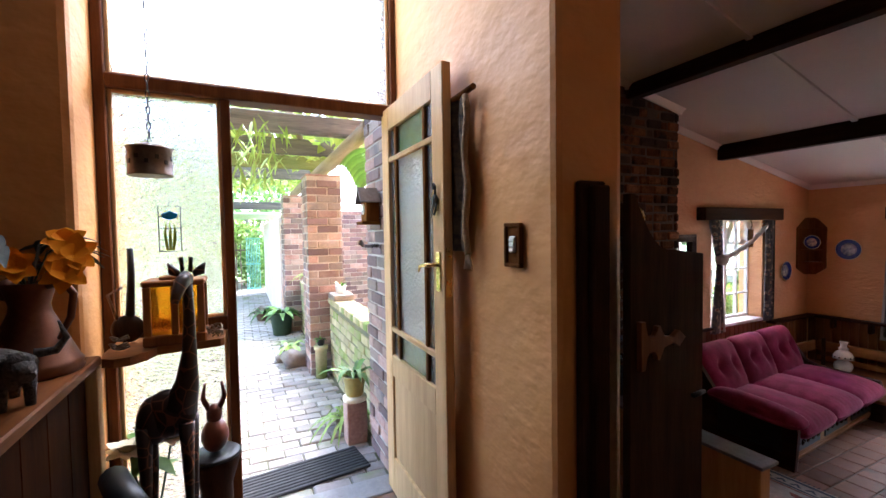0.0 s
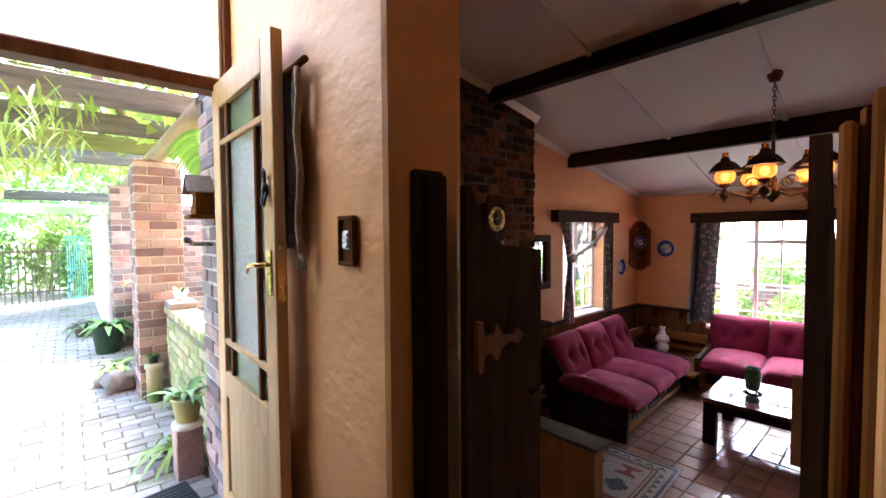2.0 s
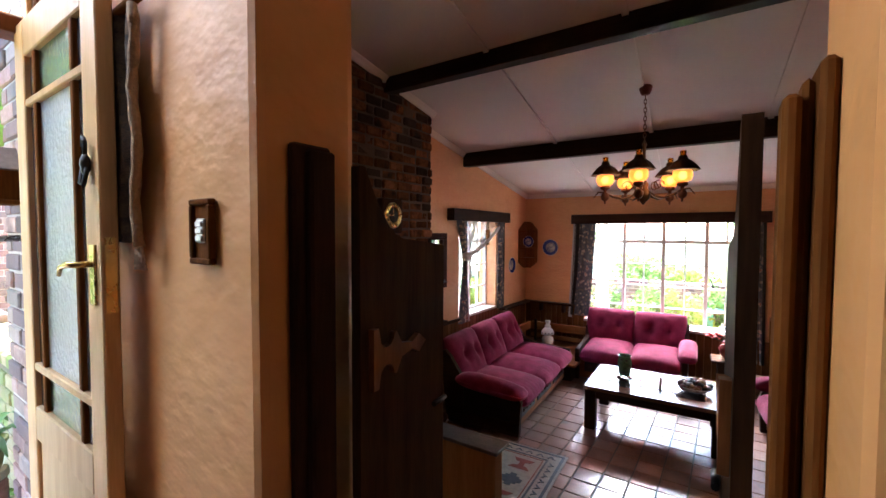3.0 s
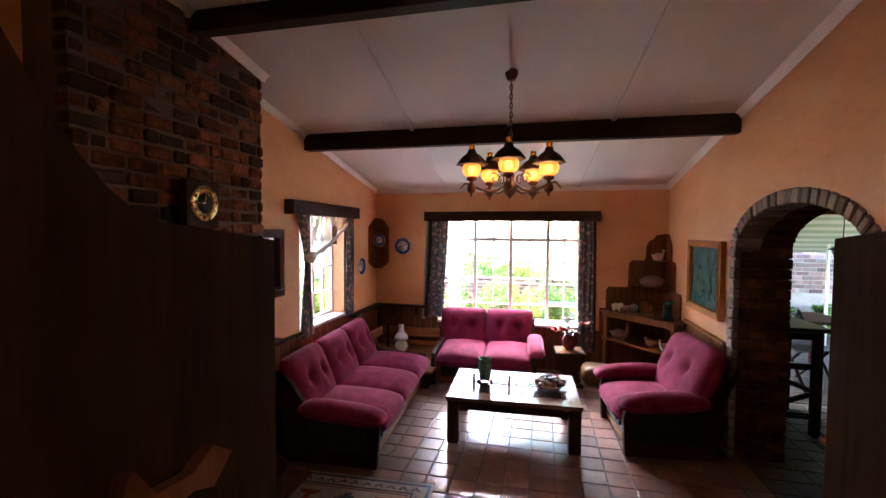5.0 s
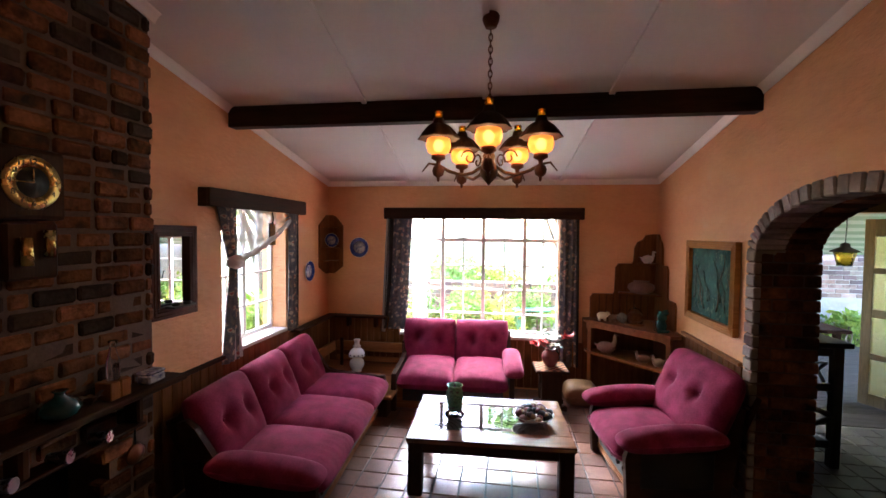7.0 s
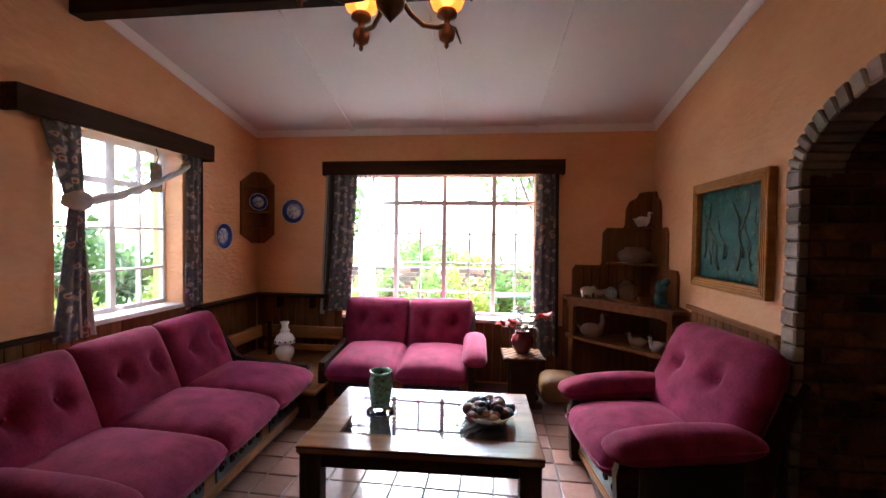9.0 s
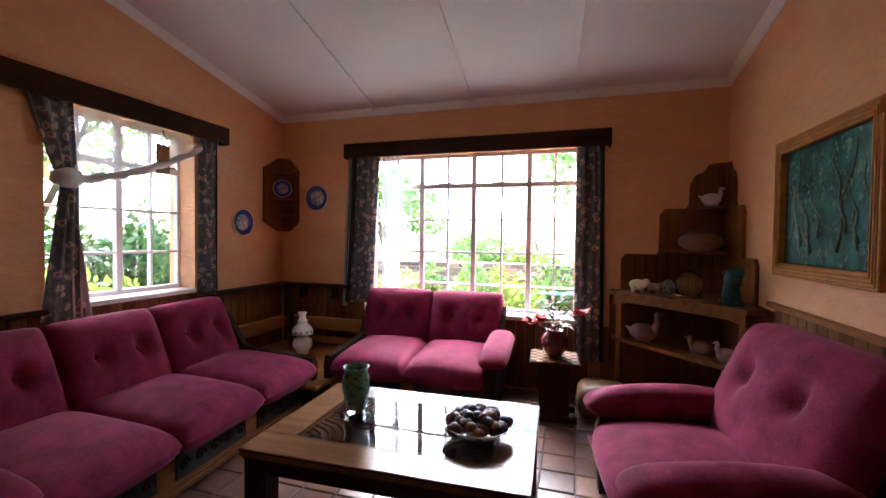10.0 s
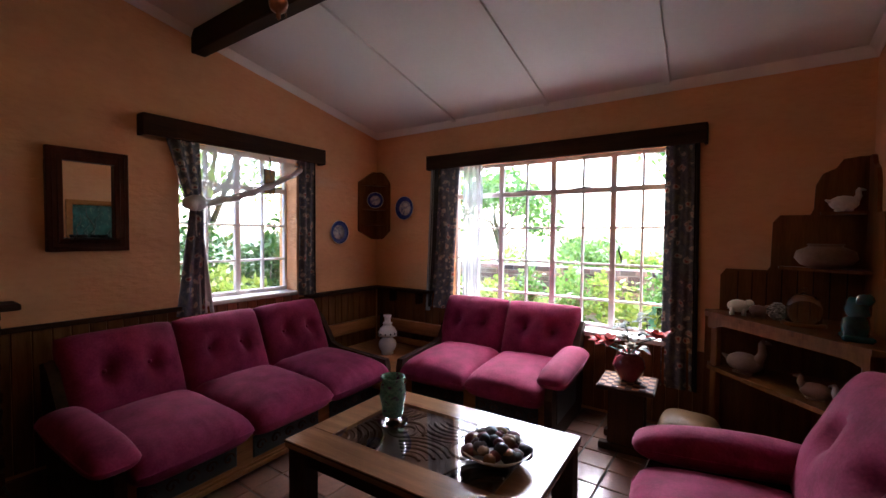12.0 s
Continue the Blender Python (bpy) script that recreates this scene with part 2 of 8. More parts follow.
_r.color_ramp.elements[0].color = (0.40, 0.07, 0.06, 1)
for _pos, _c in ((0.16, (0.50, 0.14, 0.11)), (0.22, (0.72, 0.62, 0.48)), (0.34, (0.60, 0.50, 0.38)), (0.40, (0.13, 0.14, 0.18)), (0.52, (0.22, 0.22, 0.22)), (0.58, (0.10, 0.11, 0.15))):
    _r.color_ramp.elements.new(_pos).color = (*_c, 1)
_r.color_ramp.elements[-1].color = (0.30, 0.27, 0.20, 1)
_mr = _n.new("ShaderNodeMapRange")
_mr.inputs[4].default_value = 0.5
_mx.data_type = "RGBA"
_l.new(_z.outputs["Fac"], _mr.inputs[0])
_l.new(_mr.outputs[0], _mx.inputs[0])
_l.new(_r.outputs[0], _mx.inputs[6])
_mx.inputs[7].default_value = (0.16, 0.14, 0.14, 1)
_l.new(_mx.outputs[2], _p.inputs["Base Color"])
_p.inputs["Roughness"].default_value = 0.85
_tr, _ms = _n.new("ShaderNodeBsdfTranslucent"), _n.new("ShaderNodeMixShader")
_ms.inputs[0].default_value = 0.3
_l.new(_mx.outputs[2], _tr.inputs[0])
_l.new(_p.outputs[0], _ms.inputs[1])
_l.new(_tr.outputs[0], _ms.inputs[2])
_l.new(_ms.outputs[0], _n["Material Output"].inputs[0])
PAINTING = surf("forest_painting_canvas", (0.003, 0.020, 0.020), (0.05, 0.15, 0.12), 13.0, (0.7, 0.85), 0.6, 70.0, stretch=(1, 1.6, 0.8), spots=((0.15, 0.22, 0.15), 30.0, 0.58), spec=0.15)
MOSAIC = surf("green_mosaic_glass", (0.05, 0.17, 0.10), (0.24, 0.42, 0.26), 60.0, (0.05, 0.2), 0.3, 130.0, spots=((0.10, 0.03, 0.09), 55.0, 0.55))
PLATE = surf("blue_and_white_transfer", (0.02, 0.035, 0.22), (0.72, 0.72, 0.74), 30.0, (0.15, 0.3), 0.03, 90.0, coat=0.4)
RUGCLOTH = surf("pale_grey_rug_wool", (0.30, 0.30, 0.29), (0.44, 0.43, 0.40), 30.0, (0.9, 1.0), 0.5, 160.0)
RUGBLUE = surf("slate_blue_rug_wool", (0.05, 0.075, 0.11), (0.10, 0.13, 0.17), 30.0, (0.9, 1.0), 0.5, 160.0)
RUGRED = surf("dusty_red_rug_wool", (0.20, 0.06, 0.05), (0.28, 0.10, 0.08), 30.0, (0.9, 1.0), 0.5, 160.0)
BULB = glow("lit_bulb", (1.0, 0.42, 0.08), 0.42)
AMBERLIT, _nt, _n, _l, _p = nodes_of("lit_frosted_amber_glass")
_p.inputs["Base Color"].default_value, _p.inputs["Alpha"].default_value, _p.inputs["Roughness"].default_value = (0.9, 0.36, 0.06, 1), 0.80, 0.3
_p.inputs["Emission Color"].default_value, _p.inputs["Emission Strength"].default_value = (1.0, 0.22, 0.018, 1), 0.05
KNIT = surf("knitted_wool", (0.02, 0.03, 0.05), (0.22, 0.16, 0.10), 18.0, (0.9, 1.0), 0.9, 110.0, stretch=(1, 1, 2.0))
MIRROR, _nt, _n, _l, _p = nodes_of("mirror_silver")
_p.inputs["Metallic"].default_value, _p.inputs["Roughness"].default_value, _p.inputs["Base Color"].default_value = 1.0, 0.01, (0.9, 0.9, 0.9, 1)


# ---------------------------------------------------------------- mesh tools
def box(bm, x0, y0, z0, x1, y1, z1, bev=0.0, seg=1, m=None):
    """A box between two corners, with its edges eased."""
    r = bmesh.ops.create_cube(bm, size=1.0)
    vs = r["verts"]
    for v in vs:
        v.co = Vector((x0 + (v.co.x + 0.5) * (x1 - x0), y0 + (v.co.y + 0.5) * (y1 - y0), z0 + (v.co.z + 0.5) * (z1 - z0)))
    if bev > 0:
        es = list({e for v in vs for e in v.link_edges})
        r = bmesh.ops.bevel(bm, geom=es, offset=bev, segments=seg, affect="EDGES", profile=0.6)
        vs = list({v for f in r["faces"] for v in f.verts} | {v for v in vs if v.is_valid})
    if m is not None:
        bmesh.ops.transform(bm, matrix=m, verts=[v for v in vs if v.is_valid])
    return bm


def B(*a, **k):
    return box(bmesh.new(), *a, **k)


def lathe(bm, prof, seg=24, center=(0, 0, 0), m=None, ruffle=0.0, lobes=6):
    """A turned shape: prof is (radius, height) from bottom to top."""
    rings = []
    for r, z in prof:
        ring = []
        for i in range(seg):
            a = 2 * math.pi * i / seg
            rr = r * (1 + ruffle * math.cos(lobes * a) * (1 if r > 0.03 else 0))
            ring.append(bm.verts.new(Vector((center[0] + rr * math.cos(a), center[1] + rr * math.sin(a), center[2] + z))))
        rings.append(ring)
    for a, b in zip(rings, rings[1:]):
        for i in range(seg):
            f = bm.faces.new((a[i], a[(i + 1) % seg], b[(i + 1) % seg], b[i]))
            f.smooth = True
    if prof[0][0] > 1e-4:
        bm.faces.new(list(reversed(rings[0])))
    if prof[-1][0] > 1e-4:
        bm.faces.new(rings[-1])
    if m is not None:
        bmesh.ops.transform(bm, matrix=m, verts=[v for ring in rings for v in ring])
    return bm


def tube(bm, pts, radius, seg=8):
    """A round bar along points; radius is one number or one for each point."""
    pts = [Vector(p) for p in pts]
    rads = [radius] * len(pts) if isinstance(radius, (int, float)) else list(radius)
    rings, side = [], None
    for i, p in enumerate(pts):
        d = (pts[min(i + 1, len(pts) - 1)] - pts[max(i - 1, 0)]).normalized()
        if side is None:
            side = d.cross(Vector((0, 0, 1)) if abs(d.z) < 0.9 else Vector((1, 0, 0))).normalized()
        side = (side - d * side.dot(d)).normalized()
        up = d.cross(side)
        rings.append([bm.verts.new(p + (side * math.cos(2 * math.pi * k / seg) + up * math.sin(2 * math.pi * k / seg)) * rads[i]) for k in range(seg)])
    for a, b in zip(rings, rings[1:]):
        for k in range(seg):
            bm.faces.new((a[k], a[(k + 1) % seg], b[(k + 1) % seg], b[k])).smooth = True
    bm.faces.new(list(reversed(rings[0])))
    bm.faces.new(rings[-1])
    return bm


def prism(bm, outline, depth, m=None):
    """An outline in x, z drawn out along y from 0 to depth."""
    a = [bm.verts.new((x, 0, z)) for x, z in outline]
    b = [bm.verts.new((x, depth, z)) for x, z in outline]
    k = len(outline)
    bm.faces.new(a)
    bm.faces.new(list(reversed(b)))
    for i in range(k):
        bm.faces.new((a[i], b[i], b[(i + 1) % k], a[(i + 1) % k]))
    bmesh.ops.recalc_face_normals(bm, faces=bm.faces)
    if m is not None:
        bmesh.ops.transform(bm, matrix=m, verts=a + b)
    return bm


def blob(bm, c, r, seg=12, jitter=0.0, seed=0):
    """A rounded lump."""
    res = bmesh.ops.create_uvsphere(bm, u_segments=seg, v_segments=max(6, seg // 2), radius=1.0)
    for v in res["verts"]:
        k = 1 + jitter * noise.noise(v.co * 1.7 + Vector((seed * 3.1, seed * 1.3, 0)))
        v.co = Vector((c[0] + v.co.x * r[0] * k, c[1] + v.co.y * r[1] * k, c[2] + v.co.z * r[2] * k))
        for f in v.link_faces:
            f.smooth = True
    return bm


def make(name, bm, material, loc=None):
    """A mesh object from a bmesh; the thing's own origin at loc."""
    me = bpy.data.meshes.new(name)
    if loc is not None:
        bmesh.ops.translate(bm, verts=bm.verts, vec=-Vector(loc))
    bm.to_mesh(me)
    bm.free()
    me.materials.append(material)
    ob = new(name, me)
    if loc is not None:
        ob.location = loc
    return ob


def part(name, bm, material, parent, label=""):
    ob = make(name, bm, material)
    ob.parent = parent
    return tagged(ob, label) if label else ob


def thing(name, label, category, loc=(0, 0, 0), rz=0.0, group="", kind=""):
    ob = new(name)
    ob.empty_display_size = 0.1
    ob.matrix_basis = pose(*loc, 0, 0, rz)
    return tagged(ob, label, category, group, kind)


def structure(name, bm, material, label):
    return tagged(make(name, bm, material), label, name.split("_")[0], kind="structure")

# ---------------------------------------------------------------- plan
XL, XR, YB = -2.70, 1.22, 6.74      # side walls and window wall of the lounge
XC = -2.42                          # face of the chimney breast
HF = 0.40                           # hall floor above the lounge floor
YH, YF = 0.935, 1.215               # two faces of the wall between hall and lounge
JL, JR = -0.82, 0.10                # jambs of the opening in it
SLOPE = 0.195


def ceil_z(y):
    return 2.47 + SLOPE * (YB - y)


def wall_y(bm, x0, x1, y0, y1, z0, z1, holes=()):
    """A wall along x with rectangular holes (xa, xb, za, zb)."""
    xs = sorted({x0, x1, *[h[0] for h in holes], *[h[1] for h in holes]})
    for a, b in zip(xs, xs[1:]):
        cuts = sorted([(h[2], h[3]) for h in holes if h[0] <= a + 1e-6 and h[1] >= b - 1e-6])
        z = z0
        for c0, c1 in cuts:
            if c0 > z:
                box(bm, a, y0, z, b, y1, c0)
            z = c1
        if z < z1:
            box(bm, a, y0, z, b, y1, z1)
    bmesh.ops.remove_doubles(bm, verts=bm.verts, dist=1e-5)
    return bm


def wall_x(bm, y0, y1, x0, x1, z0, z1, holes=()):
    wall_y(bm, y0, y1, x0, x1, z0, z1, holes)
    for v in bm.verts:
        v.co = Vector((v.co.y, v.co.x, v.co.z))
    bmesh.ops.reverse_faces(bm, faces=bm.faces)
    return bm


TOP = 4.9
# window openings
WB = (-1.76, 0.17, 0.62, 2.06)       # back window: x, x, z, z
WL = (4.72, 5.70, 0.86, 2.06)        # side window: y, y, z, z
structure("wall_back", wall_y(bmesh.new(), XL - 0.28, XR, YB, YB + 0.26, -0.1, TOP, [WB]), PLASTER, "orange plastered wall round the large window")
structure("wall_left", wall_x(bmesh.new(), YF, YB, XL - 0.26, XL, -0.1, TOP, [WL]), PLASTER, "orange plastered wall with a side window")
structure("wall_front_left", B(-2.26, YH, 0, JL, YF, TOP, bev=0.025, seg=2), PLASTER_ROUGH, "rough orange plastered wall beside the entrance door")
structure("wall_front_corner", B(XL - 0.26, YF - 0.12, -0.1, -2.262, YF, TOP), PLASTER, "plain orange wall closing the lounge")
structure("wall_front_right", B(JR, YH - 0.02, 0, 2.4, YF, TOP, bev=0.025, seg=2), PLASTER_ROUGH, "rough orange plastered wall beside the opening")


# arch: an elliptical opening in the right wall
AY, AZ, AA, AB = 4.10, 1.72, 0.73, 0.35


def arch_wall():
    bm = bmesh.new()
    y_l, y_r = AY - AA, AY + AA
    box(bm, XR, YF, -0.1, XR + 0.39, y_l - 0.10, TOP)
    box(bm, XR, y_r + 0.10, -0.1, XR + 0.39, YB + 0.26, TOP)
    n = 28
    pts = [(AY - (AA + 0.10) * math.cos(math.pi * i / n), AZ + (AB + 0.08) * math.sin(math.pi * i / n)) for i in range(n + 1)]
    for (ya, za), (yb, zb) in zip(pts, pts[1:]):
        vs = [bm.verts.new(p) for p in ((XR, ya, za), (XR, yb, zb), (XR, yb, TOP), (XR, ya, TOP),
                                        (XR + 0.39, ya, za), (XR + 0.39, yb, zb), (XR + 0.39, yb, TOP), (XR + 0.39, ya, TOP))]
        for q in ((0, 1, 2, 3), (7, 6, 5, 4), (0, 4, 5, 1), (2, 6, 7, 3)):
            bm.faces.new([vs[i] for i in q])
    bmesh.ops.remove_doubles(bm, verts=bm.verts, dist=1e-5)
    bmesh.ops.recalc_face_normals(bm, faces=bm.faces)
    return bm


wall_right = structure("wall_right", arch_wall(), PLASTER, "orange plastered wall with a brick-lined arch")

# floors
fl = B(XL, 1.2, -0.12, XR + 0.39, YB, -0.008)
box(fl, XR + 0.39, 1.2, -0.12, 5.2, 6.31, -0.008)
structure("floor", fl, GROUT, "grout bed under the terracotta floor tiles")
landing = structure("floor_hall", B(-2.26, -4.6, HF - 0.12, 2.4, 2.2, HF), TILE, "tiled floor of the raised entrance hall")
structure("step_upper", B(-0.88, 2.2, 0.0, XR, 2.5, 0.2, bev=0.008), TILE, "tiled step down into the lounge")
structure("landing_edge", B(XL, 2.02, -0.1, XR, 2.2, HF - 0.002), PLASTER, "front edge of the raised landing")

# ceilings
def ceiling_bm():
    bm = bmesh.new()
    y0, y1 = -4.8, YB + 0.3
    prism(bm, [(XL - 0.3, 0), (2.6, 0), (2.6, 0.06), (XL - 0.3, 0.06)], 1.0)
    for v in bm.verts:
        y = y0 + v.co.y * (y1 - y0)
        v.co = Vector((v.co.x, y, ceil_z(y) + v.co.z))
    # cover strips over the board joints
    for x in (-1.66, -0.74, 0.145):
        vs = []
        for yy in (YF, YB):
            for dx, dz in ((-0.019, -0.018), (0.019, -0.018), (0.02, 0.002), (-0.02, 0.002)):
                vs.append(bm.verts.new((x + 0.055 * (YB - yy) + dx, yy, ceil_z(yy) + dz)))
        for q in ((0, 1, 2, 3), (7, 6, 5, 4), (0, 4, 5, 1), (1, 5, 6, 2), (3, 7, 4, 0)):
            bm.faces.new([vs[i] for i in q])
    bmesh.ops.recalc_face_normals(bm, faces=bm.faces)
    return bm


structure("ceiling", ceiling_bm(), CEILING, "sloping white boarded ceiling with cover strips")


def cornice_run(bm, a, b, inward):
    """A coved strip from a to b under the ceiling; inward points into the room."""
    prof = [(0, 0.0), (0, -0.060), (0.009, -0.060), (0.021, -0.036), (0.038, -0.020), (0.052, -0.012), (0.052, 0.0)]
    rows = []
    for p in (Vector(a), Vector(b)):
        rows.append([bm.verts.new(p + Vector(inward) * d + Vector((0, 0, h))) for d, h in prof])
    for i in range(len(prof) - 1):
        bm.faces.new((rows[0][i], rows[1][i], rows[1][i + 1], rows[0][i + 1])).smooth = True
    bmesh.ops.recalc_face_normals(bm, faces=bm.faces)
    return bm


def cz(x, y):
    return (x, y, ceil_z(y) + 0.01)


structure("trim_cornice_back", cornice_run(bmesh.new(), cz(XL, YB), cz(XR, YB), (0, -1, 0)), CORNICE, "white coved cornice over the window wall")
structure("trim_cornice_left", cornice_run(bmesh.new(), cz(XL, YF), cz(XL, YB), (1, 0, 0)), CORNICE, "white coved cornice along the sloping ceiling")
structure("trim_cornice_chimney", cornice_run(bmesh.new(), cz(XC, 2.42), cz(XC, 3.80), (1, 0, 0)), CORNICE, "white cornice over the chimney breast")
structure("trim_cornice_right", cornice_run(bmesh.new(), cz(XR, YF), cz(XR, YB), (-1, 0, 0)), CORNICE, "white coved cornice along the sloping ceiling")

for y, zb in ((3.10, 3.06), (4.81, 2.685)):
    tagged(make("ceiling_beam", B(XL + 0.0, y, zb, XR, y + 0.10, ceil_z(y) + 0.02, bev=0.006), DARKBEAM), "dark stained timber beam across the ceiling", "beam", "ceiling beams")

# hall shell
structure("wall_hall_pier", B(-2.55, -4.6, 0, -1.93, -0.50, TOP, bev=0.03, seg=2), PLASTER_ROUGH, "orange plastered pier beside the glazed screen")
# unseen walls added, brown and with the back one far off, to cut bounced light
structure("wall_hall_back", B(-2.55, -4.8, 0, 2.6, -4.6, TOP), WAINS, "unseen brown boarded wall behind the hall, dark to cut bounce")
structure("wall_hall_right", B(2.4, -4.6, 0, 2.6, YF, TOP), WAINS, "unseen brown boarded wall closing the hall, dark to cut bounce")
# room beyond the arch
structure("wall_dining_front", B(1.61, 1.0, -0.1, 5.2, 1.2, 3.0), PLASTER, "plain wall of the room beyond the arch")
structure("wall_dining_right", B(5.0, 1.2, -0.1, 5.2, 6.1, 3.0), PLASTER, "plain wall of the room beyond the arch")
structure("wall_dining_back", wall_y(bmesh.new(), 1.61, 5.2, 6.1, 6.3, -0.1, 3.0, [(2.2, 3.86, -0.1, 2.08)]), PLASTER, "wall of the far room with an open garden door")
structure("ceiling_dining", B(1.61, 1.0, 2.6, 5.2, 6.3, 2.7), CEILING, "plain ceiling of the room beyond the arch")

# ground outside, one sheet to the horizon
g = bmesh.new()
bmesh.ops.create_grid(g, x_segments=2, y_segments=2, size=300)
bmesh.ops.translate(g, verts=g.verts, vec=(0, 0, -0.14))
structure("ground", g, GRASS, "garden ground reaching to the horizon")
structure("pavement", B(-16.0, -1.6, -0.14, -2.30, 1.0, 0.372), SOIL, "sandy bed of the brick-paved garden path")

# ---------------------------------------------------------------- lounge furniture
def cushion(bm, w, d, h, puff=0.035, m=None, buttons=(), nx=16, ny=14, tuck=0.03, exp=6.0, corner=0.30, gather=False):
    """A stuffed cushion, w by d by h, bottom at z 0, with dimples and pleats where the buttons pull."""
    def pt(u, v, top):
        a, b = math.sin((u - 0.5) * math.pi), math.sin((v - 0.5) * math.pi)
        e = max(0.0, (1 - abs(a) ** exp)) * max(0.0, (1 - abs(b) ** exp))
        prof = e ** 0.5
        z = h * 0.5 + (h * 0.5 + puff * (1 - a * a) * (1 - b * b)) * prof if top else h * 0.5 - h * 0.5 * prof
        x, y = a * w / 2 * math.sqrt(1 - corner * b ** 4 / 2), b * d / 2 * math.sqrt(1 - corner * a ** 4 / 2)
        if top:
            for bx, by in buttons:
                r2 = ((x - bx) / 0.045) ** 2 + ((y - by) / 0.06) ** 2
                z -= tuck * math.exp(-r2) * 1.3
                if y < by:
                    z -= 0.35 * tuck * math.exp(-((x - bx) / 0.022) ** 2 - ((y - by) / 0.13) ** 2)
            z += 0.005 * noise.noise(Vector((x * 9, y * 9, w * 5)))
            fr = max(0.0, (v - 0.62) / 0.38) if gather else 0
            z += 0.006 * fr * math.sin(x * 105 + 4 * noise.noise(Vector((x * 6, y * 4, 2)))) * prof * (1 - abs(a) ** 4)
        return Vector((x, y, z))
    grids = []
    for top in (True, False):
        grids.append([[bm.verts.new(pt(i / nx, j / ny, top)) for i in range(nx + 1)] for j in range(ny + 1)])
    vs = [v for gr in grids for row in gr for v in row]
    for gi, gr in enumerate(grids):
        for j in range(ny):
            for i in range(nx):
                q = (gr[j][i], gr[j][i + 1], gr[j + 1][i + 1], gr[j + 1][i])
                bm.faces.new(q if gi == 0 else tuple(reversed(q))).smooth = True
    bmesh.ops.remove_doubles(bm, verts=vs, dist=1e-4)
    if m is not None:
        bmesh.ops.transform(bm, matrix=m, verts=[v for v in vs if v.is_valid])
    return bm


def side_panel(bm, x, d, hb, hf, t=0.05):
    """The curved wooden end of a sofa, in the plane x: y 0 is the front, d the back."""
    out = [(0.02, 0.0), (d, 0.0), (d + 0.05, hb * 0.6), (d + 0.09, hb), (d + 0.03, hb + 0.02), (d - 0.03, hb - 0.03), (d - 0.10, hb - 0.13), (d - 0.17, hf + 0.03), (d - 0.27, hf), (0.02, hf - 0.03), (0.0, hf - 0.10)]
    prism(bm, [(y, z) for y, z in out], t)
    for v in bm.verts:
        v.co = Vector((x + v.co.y, v.co.x, v.co.z))
    bmesh.ops.recalc_face_normals(bm, faces=bm.faces)
    return bm


def rim(bm, w, d, z, r=0.006, corner=0.10, m=None):
    """Piping round the edge of a cushion."""
    pts = []
    for sx, sy, a0 in ((1, 1, 0), (-1, 1, 90), (-1, -1, 180), (1, -1, 270)):
        for k in range(5):
            a = radians(a0 + 22.5 * k)
            pts.append(Vector((sx * (w / 2 - corner) + corner * math.cos(a), sy * (d / 2 - corner) + corner * math.sin(a), z)))
    pts.append(pts[0])
    tube(bm, pts, r, 5)
    if m is not None:
        bmesh.ops.transform(bm, matrix=m, verts=bm.verts)
    return bm


